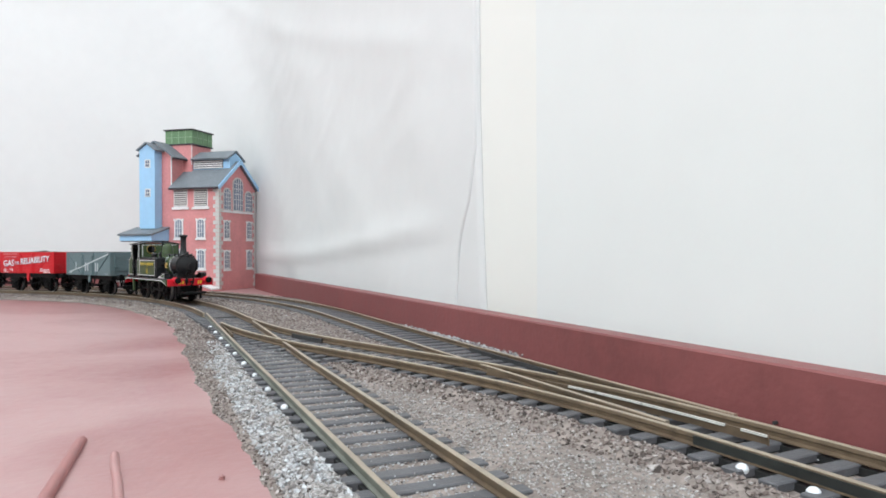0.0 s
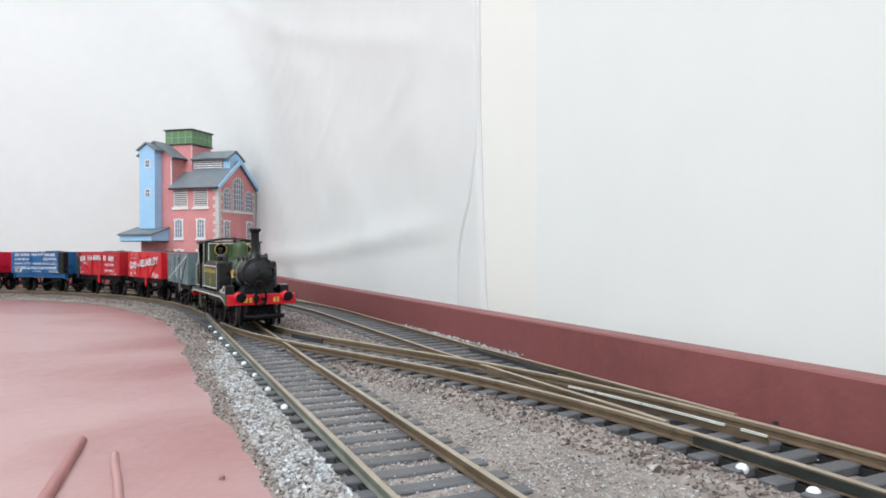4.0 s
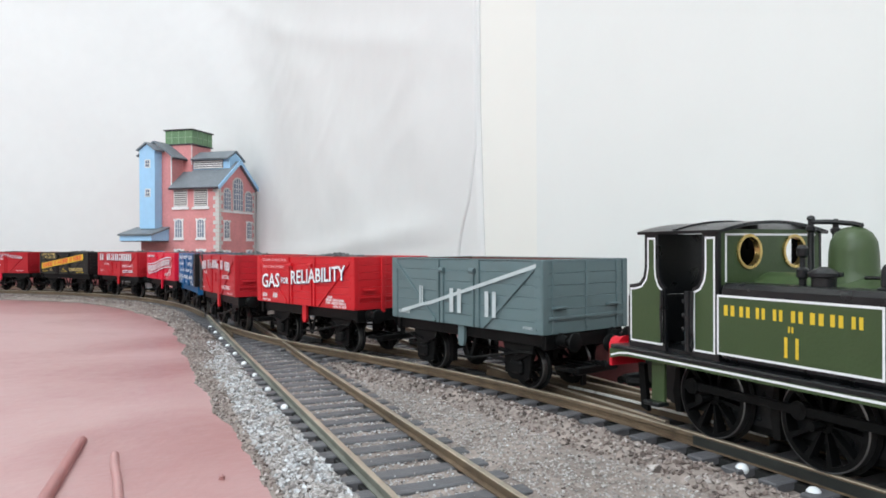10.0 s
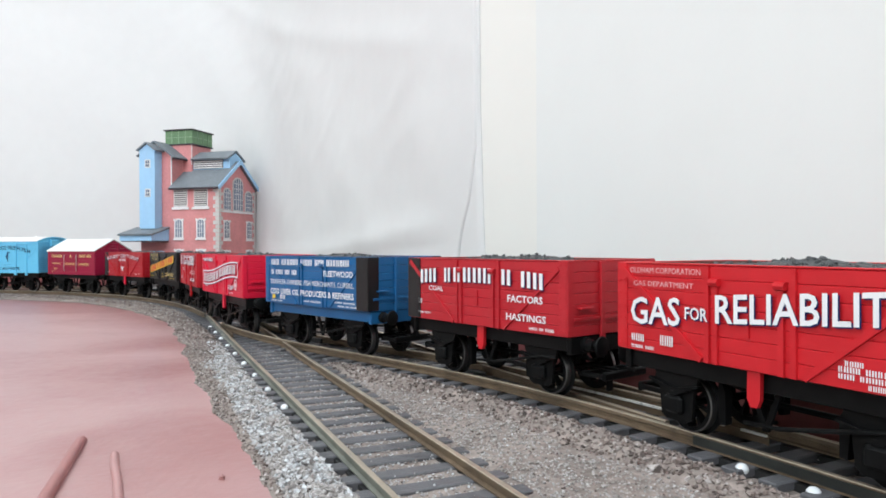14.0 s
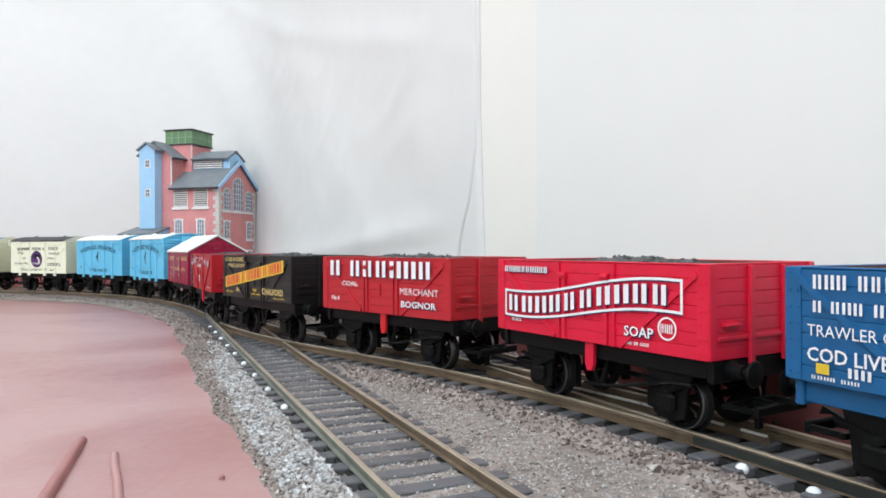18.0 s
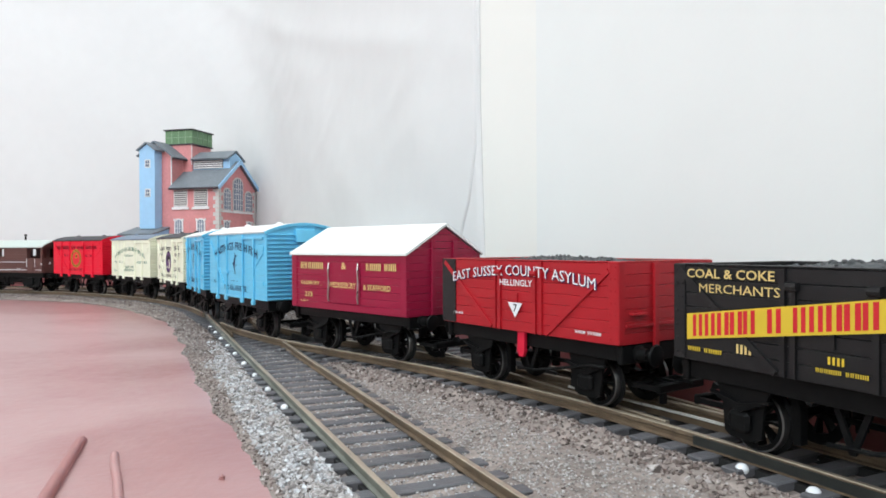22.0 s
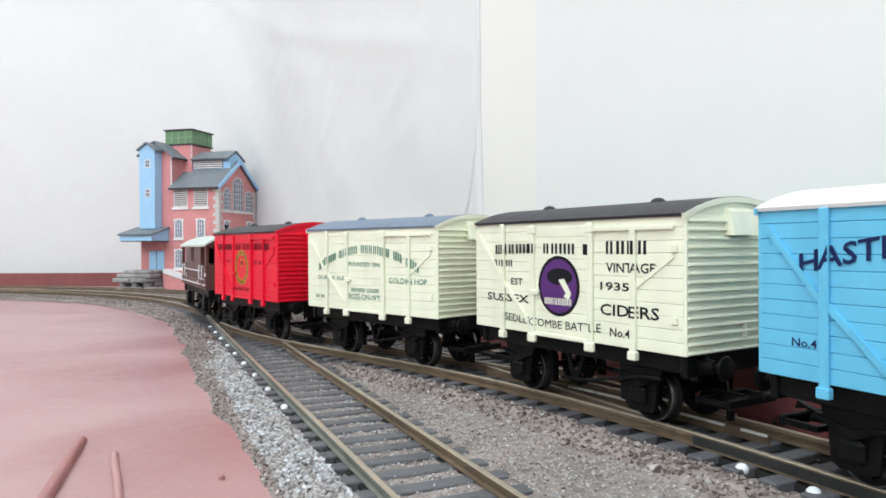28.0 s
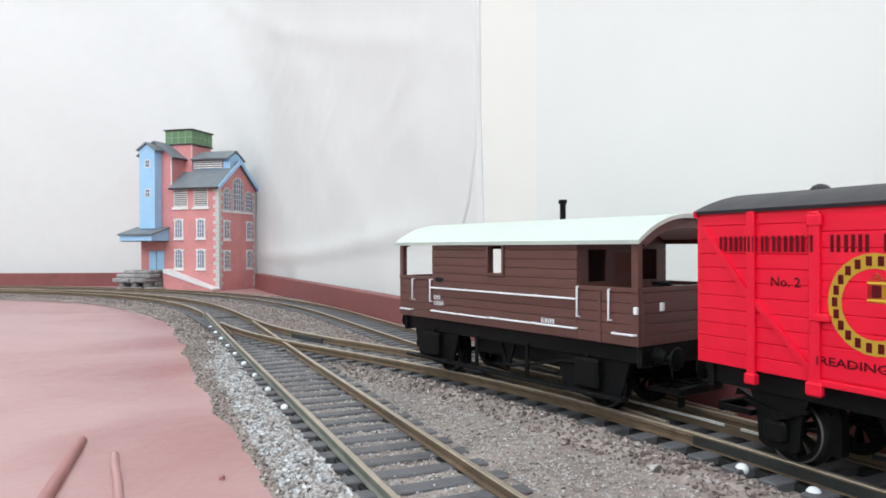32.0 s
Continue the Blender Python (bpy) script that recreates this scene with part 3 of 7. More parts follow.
def axle_guard(parent, x, side):
    y = side * 12.6
    bm = bmesh.new()
    add_prism(bm, [(-6.2, 14.4), (-4.4, 9.4), (-3.9, 4.4), (-2.4, 3.6), (2.4, 3.6), (3.9, 4.4), (4.4, 9.4), (6.2, 14.4)], y - 0.35, y + 0.35)
    g = part("axle_guard", bm, M["black"], parent, at=(x, 0, 0))
    part("axlebox", box(-2.2, 2.2, min(y, y + side * 1.8), max(y, y + side * 1.8), 5.2, 8.8, 0.6), M["black"], g)
    sp = bmesh.new()
    for k in range(3):
        w = 6.4 - 1.5 * k
        add_prism(sp, [(-w, 11.6 - 0.55 * k), (0, 10.2 - 0.55 * k), (w, 11.6 - 0.55 * k), (w, 11.1 - 0.55 * k), (0, 9.7 - 0.55 * k), (-w, 11.1 - 0.55 * k)], y + side * 0.4, y + side * 1.5)
    part("spring", sp, M["black"], g)


def underframe(parent, L, wb, mat="black", top=16.4, lever=True, end_mat=None):
    h = L / 2
    part("chassis_floor", box(-h + 1.5, h - 1.5, -12, 12, 14.2, top - 0.05, 0.2), M["black"], parent)
    for s in (-1, 1):
        part("solebar", box(-h + 1.2, h - 1.2, s * 13.6 - 0.8, s * 13.6 + 0.8, 13.2, top, 0.2), M[mat], parent)
        part("headstock", box(s * (h - 0.7) - 0.75, s * (h - 0.7) + 0.75, -15.2, 15.2, 12.6, top, 0.25), M[end_mat or mat], parent)
        coupling(parent, s * (h - 6), s)
        for y in (-10.2, 10.2):
            buffer(parent, s * (h + 0.05), y, 14.8, s)
        for x in (-wb / 2, wb / 2):
            axle_guard(parent, x, s)
        for x in (-wb / 2, wb / 2):
            way = -1 if x > 0 else 1
            part("brake_shoe", prism([(x + way * 7.0, 9.5), (x + way * 7.4, 4.0), (x + way * 8.8, 4.2), (x + way * 8.8, 10.5), (x + way * 7.8, 12.5), (x + way * 7.2, 12.5)], s * 8.4 - 0.9, s * 8.4 + 0.9), M["black"], parent)
        part("v_hanger", prism([(-3.4, 13.6), (-0.5, 6.0), (0.5, 6.0), (3.4, 13.6), (2.4, 13.6), (0, 7.6), (-2.4, 13.6)], s * 12.2 - 0.3, s * 12.2 + 0.3), M["black"], parent)
        if lever:
            lv = bmesh.new()
            add_tube(lv, [(-3, s * 14.0, 7.2), (4, s * 14.2, 7.6), (14, s * 14.5, 9.6), (22, s * 14.6, 11.2), (27, s * 14.6, 11.4)], 0.42, 6)
            part("brake_lever", lv, M["black"], parent)
    part("push_rod", tube([(-wb / 2 + 8, 0, 8), (wb / 2 - 8, 0, 8)], 0.6, 6), M["black"], parent)
    for x in (-wb / 2, wb / 2):
        wheelset(parent, x)


def rivets(bm, pts, r=0.22, y=-17.0):
    for x, z in pts:
        add_box(bm, x - r, x + r, y - 0.14, y + 0.1, z - r, z + r)


# ---- open wagons ----
def strap(parent, p, q, w, mat, side, depth=0.5, W=16.5):
    """A flat iron strap on a side, from (x, z) to (x, z)."""
    a, b = Vector((p[0], p[1])), Vector((q[0], q[1]))
    d = (b - a).normalized() * w / 2
    n = Vector((-d.y, d.x))
    bm = prism([tuple(a + n), tuple(b + n), tuple(b - n), tuple(a - n)], side * W - (depth if side < 0 else 0), side * W + (depth if side > 0 else 0))
    return part("strap", bm, M[mat], parent)


def coal_load(parent, L, z0, seed):
    rng = random.Random(seed)
    bm = bmesh.new()
    nx, ny = 40, 20
    grid = []
    for i in range(nx + 1):
        row = []
        for j in range(ny + 1):
            u, v = i / nx * 2 - 1, j / ny * 2 - 1
            hump = max(0.0, 1 - abs(u) ** 2.2) * max(0.0, 1 - abs(v) ** 2.4)
            z = z0 - 3.4 + 3.7 * hump ** 0.8 + rng.uniform(-0.3, 0.3) * (1 if abs(u) < 1 and abs(v) < 1 else 0)
            z += 0.8 * noise.noise(Vector((u * 4 + seed, v * 3, 0)))
            row.append(bm.verts.new((u * (L / 2 - 1.6), v * 14.8, z)))
        grid.append(row)
    for i in range(nx):
        for j in range(ny):
            bm.faces.new((grid[i][j], grid[i + 1][j], grid[i + 1][j + 1], grid[i][j + 1]))
    for _ in range(260):
        u, v = rng.uniform(-0.75, 0.75), rng.uniform(-0.8, 0.8)
        i, j = int((u + 1) / 2 * nx), int((v + 1) / 2 * ny)
        c = grid[i][j].co
        r = rng.uniform(0.35, 0.8)
        m = Matrix.Translation(c) @ Euler((rng.random() * 6, rng.random() * 6, 0)).to_matrix().to_4x4() @ Matrix.Diagonal((r, r * rng.uniform(0.6, 1.2), r * 0.7, 1))
        bmesh.ops.create_icosphere(bm, subdivisions=1, radius=1.0, matrix=m)
    ob = link_mesh("coal_load", bm, M["coal"], False)
    ob.parent = parent
    ob["label"] = "heaped dark grey coal load"


def planked_box(body, L, W, z0, z1, n, mat, t=0.7):
    """The planks of two sides and two ends, each its own board."""
    h = (z1 - z0) / n
    side = part("plank", box(-L / 2, L / 2, -W / 2, -W / 2 + t, 0, h - 0.03, 0.13), mat, body)
    end = part("plank", box(-t, 0, -W / 2 + t + 0.03, W / 2 - t - 0.03, 0, h - 0.03, 0.13), mat, body)
    for i in range(n):
        z = z0 + i * h
        for turn in (0, math.pi):
            if i == 0 and turn == 0:
                side.location = (0, 0, z * MM)
            else:
                again(side, (0, 0, z), (0, 0, turn))
            if i == 0 and turn == 0:
                end.location = (L / 2 * MM, 0, z * MM)
            else:
                again(end, (L / 2 if turn == 0 else -L / 2, 0, z), (0, 0, turn))


def shell(L, W, z0, z1, t=0.7, wall=0.9):
    """The open inside of a wagon body."""
    bm = bmesh.new()
    a, b, c, d = L / 2 - t, L / 2 - t - wall, W / 2 - t, W / 2 - t - wall
    add_box(bm, -a, a, -c, -d, z0, z1)
    add_box(bm, -a, a, d, c, z0, z1)
    add_box(bm, -a, -b, -d, d, z0, z1)
    add_box(bm, b, a, -d, d, z0, z1)
    add_box(bm, -b, b, -d, d, z0, z0 + 1.2)
    return bm


def open_wagon(label, paint_key, n=7, L=65.0, z0=16.9, z1=35.0, sole="black", corner="", tab="", load=True, seed=1, inside="inside_brown", rear_corner=""):
    w = tagged(empty("coal_wagon"), label, "wagon", "goods train")
    mat = M[paint_key]
    body = part("body", shell(L, 33, z0, z1 - 0.15), M[inside], w)
    planked_box(body, L, 33, z0, z1 - 0.3, n, mat)
    rim = bmesh.new()
    for s in (-1, 1):
        add_box(rim, -L / 2, L / 2, s * 15.85 - 0.8, s * 15.85 + 0.8, z1 - 0.3, z1, 0.1)
        add_box(rim, s * (L / 2 - 0.8) - 0.8, s * (L / 2 - 0.8) + 0.8, -15, 15, z1 - 0.3, z1, 0.1)
    part("capping", rim, mat, body)
    hh = L / 2
    for s in (-1, 1):
        for x in (-1, 1):
            ck = (corner if x > 0 else rear_corner) or paint_key
            wide = 6.2 if ck != paint_key else 2.6
            bm = bmesh.new()
            add_box(bm, min(x * hh, x * (hh - wide)), max(x * hh, x * (hh - wide)), s * 16.5 - 0.28 * (s < 0), s * 16.5 + 0.28 * (s > 0), z0 + 0.2, z1 - 0.1, 0.08)
            add_box(bm, x * hh - 0.28 * (x < 0), x * hh + 0.28 * (x > 0), min(s * 16.7, s * (16.5 - wide * 0.7)), max(s * 16.7, s * (16.5 - wide * 0.7)), z0 + 0.2, z1 - 0.1, 0.08)
            if s < 0:
                rivets(bm, [(x * (hh - q), z0 + 1.3 + k * 2.6) for k in range(7) for q in ((0.7, wide - 0.6))], 0.2, -16.8)
            part("corner_plate", bm, M[ck], body)
        strap(body, (-hh + 1.2, z1 - 1.0), (-10.2, z0 + 0.4), 1.15, paint_key, s)
        strap(body, (hh - (6.6 if corner else 2.6), z1 - (5.0 if corner else 2.0)), (10.4, z0 + 0.4), 1.15, paint_key, s)
        for x in (-8.8, -6.9, 6.4, 8.6):
            strap(body, (x, z0 + 0.1), (x, z1 - (3.4 if x in (-6.9, 6.4) else 0.4)), 1.05, paint_key, s, 0.55)
            if x in (-6.9, 6.4):
                part("door_hinge", cyl((x - 1.0, s * 17.0, z1 - 3.3), (x + 1.0, s * 17.0, z1 - 3.3), 0.75, 8), mat, body)
        strap(body, (-0.2, z1 - 8.5), (-0.2, z1 - 12.5), 0.7, paint_key, s, 0.4)
    for s in (-1, 1):
        if n == 6:
            for y in (-12.6, 0, 12.6):
                part("end_strap", box(min(s * hh, s * (hh + 0.25)), max(s * hh, s * (hh + 0.25)), y - 0.6, y + 0.6, z0 + 0.2, z1 - 0.4, 0.08), mat, body)
                for k in range(7):
                    part("rivet", box(s * (hh + 0.3) - 0.14, s * (hh + 0.3) + 0.14, y - 0.22, y + 0.22, z0 + 1.0 + k * 2.5, z0 + 1.44 + k * 2.5), mat, body)
            part("grab_step", box(min(s * hh, s * (hh + 1.3)), max(s * hh, s * (hh + 1.3)), 7.6, 12.2, z0 + 6.4, z0 + 6.9, 0.1), mat, body)
        for y in () if n == 6 else (-4.6, 6.0):
            part("end_post", box(min(s * hh, s * (hh + 0.75)), max(s * hh, s * (hh + 0.75)), y - 0.8, y + 0.8, z0 - 1.2, z1 - 0.4, 0.15), mat, body)
        part("end_rail", box(min(s * hh, s * (hh + 0.5)), max(s * hh, s * (hh + 0.5)), -14.6, 14.6, z0 + 3.6, z0 + 4.4, 0.12), mat, body)
        part("grab_step", box(min(s * hh, s * (hh + 1.3)), max(s * hh, s * (hh + 1.3)), -13.2, -8.6, z0 + 6.4, z0 + 6.9, 0.1), mat, body)
    underframe(w, L - 0.6, 40, sole, z0 - 0.05)
    if tab:
        for s in (-1, 1):
            part("door_stop", prism([(-1.0, z0), (1.6, z0), (1.5, 12.0), (0.9, 10.6), (-0.5, 10.6), (-1.1, 12.0)], s * 15.3 - 0.45, s * 15.3 + 0.45), M[tab], w)
    if load:
        coal_load(w, L - 2, z1, seed)
    return w


VEHICLES = []


def joins(thing, s0, wb):
    VEHICLES.append((thing, s0, wb))


def white_notes(w, rows):
    for x0, x1, z, h, count, mat in rows:
        bars(w, count, x0, x1, z, z + h, mat)


# slate grey wagon, empty
w = open_wagon("slate grey empty planked open wagon with white bars and stripe", "grey", 6, 64.0, 16.4, 35.0, tab="grey", load=False)
patch(w, [(-26.5, 18.2), (-15.5, 21.0), (-12.5, 21.4), (30.4, 33.0), (30.4, 34.0), (-12.5, 22.4), (-15.5, 21.9), (-26.5, 19.3)], "faded_white_ink", -17.1, "painted_stripe", "white diagonal stripe")
bars(w, [1], -17.4, -15.8, 21.3, 26.8, "faded_white_ink", -17.12, fill=0.9)
bars(w, [2], -3.2, 3.6, 19.9, 26.6, "faded_white_ink", -17.12, fill=0.42)
bars(w, [2], 11.6, 17.4, 19.6, 26.4, "faded_white_ink", -17.12, fill=0.44)
white_notes(w, [(-28.5, -22.5, 18.0, 1.0, [6], "faded_white_ink"), (25.5, 29.0, 17.6, 0.7, [4], "faded_white_ink")])
joins(w, 113.2, 40)

# scarlet wagon with the slogan
w = open_wagon("scarlet planked coal wagon with white slogan and coal load", "scarlet", tab="scarlet", seed=3)
word(w, "GAS", -28.3, -15.0, 22.7, 28.2, "white_ink", -17.1, shade="navy_ink", rise=0.3)
word(w, "FOR", -13.8, -8.4, 24.5, 26.9, "white_ink", -17.1, shade="navy_ink")
word(w, "RELIABILITY", -6.7, 28.0, 25.7, 30.8, "white_ink", -17.1, shade="navy_ink", rise=1.3)
word(w, "OLDHAM CORPORATION", -28.4, -10.0, 32.9, 34.0, "pink_ink", -17.1)
word(w, "GAS DEPARTMENT", -27.4, -11.7, 30.3, 31.3, "pink_ink", -17.1)
white_notes(w, [(-28.4, -24.6, 18.9, 1.5, [3], "white_ink"), (-20.4, -16.8, 18.8, 2.0, [3], "white_ink"), (-28.4, -22, 17.5, 0.7, [4, 3], "white_ink"),
                (17, 20, 20.4, 0.8, [4], "white_ink"), (16, 27.2, 19.4, 0.9, [4, 8], "white_ink"), (16, 28.2, 18.4, 0.8, [3, 10], "white_ink"), (20.5, 28.4, 17.3, 0.8, [4, 2, 4], "white_ink")])
joins(w, 27.9, 40)

# red coal factor's wagon
w = open_wagon("red planked coal wagon with white bars, coal factors lettering", "dull_red", tab="scarlet", seed=5, rear_corner="coal_black")
bars(w, [2, 5, 1, 2], -25.5, 26.0, 28.6, 32.6, "white_ink", -17.1, bend=1.0, shade="navy_ink")
word(w, "COAL", -21.5, -14.5, 25.6, 27.0, "white_ink", -17.1)
word(w, "FACTORS", 12.5, 25.0, 24.2, 26.0, "white_ink", -17.1)
word(w, "HASTINGS", 12.0, 26.0, 19.6, 21.4, "white_ink", -17.1)
white_notes(w, [(-27.2, -25.0, 21.5, 1.5, [2], "white_ink"), (-27.2, -21.0, 18.6, 0.6, [4, 4], "white_ink"), (20, 28.5, 17.7, 0.7, [4, 2, 4], "white_ink")])
joins(w, -56.6, 40)

# blue wagon
w = open_wagon("blue planked fish wagon with white lettering and black corner plates", "boston_blue", sole="boston_blue", corner="coal_black", seed=7)
bars(w, [3, 6, 4, 3, 7], -27.5, 23.5, 31.6, 33.8, "white_ink", -17.1)
bars(w, [1, 3, 2, 2], -27.5, -9.5, 28.0, 29.8, "white_ink", -17.1)
word(w, "FLEETWOOD", 7.8, 25.0, 27.9, 30.0, "white_ink", -17.1)
word(w, "TRAWLER OWNERS, FISH MERCHANTS, CURERS,", -28.5, 25.4, 24.0, 26.1, "white_ink", -17.1)
word(w, "COD LIVER OIL PRODUCERS & REFINERS", -28.5, 25.4, 20.4, 22.6, "white_ink", -17.1)
white_notes(w, [(-22, -18, 18.6, 1.5, [2], "white_ink"), (-28, -20, 17.6, 0.6, [4, 3], "white_ink"), (-5, 6, 18.3, 0.6, [3, 7], "white_ink"),
                (14, 26, 18.8, 0.6, [5, 8], "white_ink"), (16, 27, 17.6, 0.6, [4, 2, 4], "white_ink")])
patch(w, [(-27, 18.6), (-24.8, 18.6), (-24.8, 20.2), (-27, 20.2)], "yellow_ink", -17.1)
joins(w, -143.4, 40)

# bright red wagon with the banner
w = open_wagon("bright red planked soap wagon with a white outlined banner", "signal_red", tab="signal_red", seed=9)
n = 22
edge = [(-29 + 56 * i / n, 1.5 * math.sin((i / n * 2 - 1) * 2.4) + 1.2 * (i / n * 2 - 1)) for i in range(n + 1)]
for lo, hi, mat, y in ((29.2, 29.75, "white_ink", -17.12), (23.0, 23.55, "white_ink", -17.12), (28.95, 29.2, "navy_ink", -17.1), (22.75, 23.0, "navy_ink", -17.1)):
    patch(w, [(x, z + lo) for x, z in edge] + [(x, z + hi) for x, z in edge[::-1]], mat, y, "banner_line")
for i, x in ((0, -29), (n, 26.4)):
    z = edge[i][1]
    patch(w, [(x, z + 23), (x + 0.6, z + 23), (x + 0.6, z + 29.7), (x, z + 29.7)], "white_ink", -17.13, "banner_line")
bars(w, [10], -27.3, 25.0, 24.4, 28.4, "white_ink", -17.14, rise=1.2, wave=1.5, shade="navy_ink", fill=0.6)
bars(w, [10], -29, -12, 31.9, 33.4, "white_ink", -17.1, shade="navy_ink")
word(w, "SOAP", 12.0, 19.8, 19.8, 21.9, "white_ink", -17.1, shade="navy_ink")
ring_patch(w, 23.2, 22.2, 2.3, 2.3, 0.84, "white_ink", -17.1)
bars(w, [3], 21.6, 24.8, 21.3, 23.1, "white_ink", -17.12)
white_notes(w, [(-26.5, -22.5, 19.5, 0.8, [3], "white_ink"), (11.5, 18.5, 18.0, 0.7, [4, 2, 4], "white_ink")])
joins(w, -226.5, 40)

# red merchant's wagon
w = open_wagon("red planked coal merchant wagon with large white bars", "dull_red", tab="scarlet", seed=11)
bars(w, [1, 6], -27.5, 26.5, 28.6, 33.8, "white_ink", -17.1, shade="navy_ink", fill=0.62)
word(w, "COAL", -20.5, -11.5, 25.3, 26.9, "white_ink", -17.1)
word(w, "MERCHANT", 10.5, 28.0, 23.6, 25.6, "white_ink", -17.1)
word(w, "BOGNOR", 11.0, 27.0, 19.7, 21.7, "white_ink", -17.1, shade="navy_ink")
word(w, "No 6", -26.6, -22.0, 20.2, 21.8, "white_ink", -17.1)
joins(w, -315.1, 40)

# black wagon with the yellow band
w = open_wagon("black planked coal wagon with a slanting yellow band", "coal_black", seed=13, inside="coal_black")
patch(w, [(-29.0, 20.8), (27.0, 28.6), (27.0, 33.4), (-29.0, 25.6)], "yellow_ink", -17.1, "painted_band", "yellow slanting band")
bars(w, [5, 1, 5, 1, 4], -27.5, 25.5, 25.2, 29.2, "red_ink", -17.14, rise=3.7, fill=0.76)
word(w, "COAL & COKE", -29.0, -10.0, 32.4, 34.1, "gold_ink", -17.1)
word(w, "MERCHANTS", -26.0, -9.0, 29.8, 31.4, "gold_ink", -17.1)
word(w, "CHALFORD", 8.0, 26.5, 19.5, 22.0, "gold_ink", -17.1)
white_notes(w, [(-18, -14.5, 19.6, 1.6, [2], "gold_ink"), (-29, -21, 18.8, 0.8, [3, 4], "yellow_ink"), (-3, 5.5, 18.8, 0.7, [6, 5], "yellow_ink"),
                (-1, 2, 20.2, 1.2, [2], "yellow_ink"), (17.5, 27, 18.0, 0.7, [4, 2, 4], "yellow_ink")])
joins(w, -398.6, 40)

# red asylum wagon
w = open_wagon("red planked coal wagon with arched white county lettering", "brick_red", tab="signal_red", seed=15, rear_corner="coal_black")
word(w, "EAST SUSSEX COUNTY ASYLUM", -27.0, 26.5, 31.0, 33.6, "white_ink", -17.1, bend=2.4, shade="navy_ink")
word(w, "HELLINGLY", -6.4, 6.0, 28.4, 30.0, "white_ink", -17.1)
patch(w, [(-3.2, 24.2), (2.4, 24.2), (-0.4, 20.4)], "white_ink", -17.1)
word(w, "7", -1.0, 0.4, 21.9, 23.8, "black_ink", -17.14)
white_notes(w, [(-27.5, -22.5, 19.6, 0.6, [4, 4], "white_ink"), (20, 28, 18.6, 0.7, [4, 5], "white_ink")])
joins(w, -482.0, 40)


# ---- covered vehicles ----
def arch(W, eave, rise, n=16):
    """Points of a shallow arch across the vehicle, (y, z)."""
    r = (W * W / 4 + rise * rise) / (2 * rise)
    a = math.asin(W / 2 / r)
    return [(r * math.sin(x), eave + rise - r + r * math.cos(x)) for x in np.linspace(-a, a, n)]


def arched_roof(parent, L, W, eave, rise, mat, t=0.7, label=""):
    up, lo = arch(W, eave, rise), arch(W - 0.4, eave - t, rise)
    bm = bmesh.new()
    add_prism(bm, up + lo[::-1], -L / 2, L / 2, "x")
    return part("roof", bm, M[mat], parent, label)


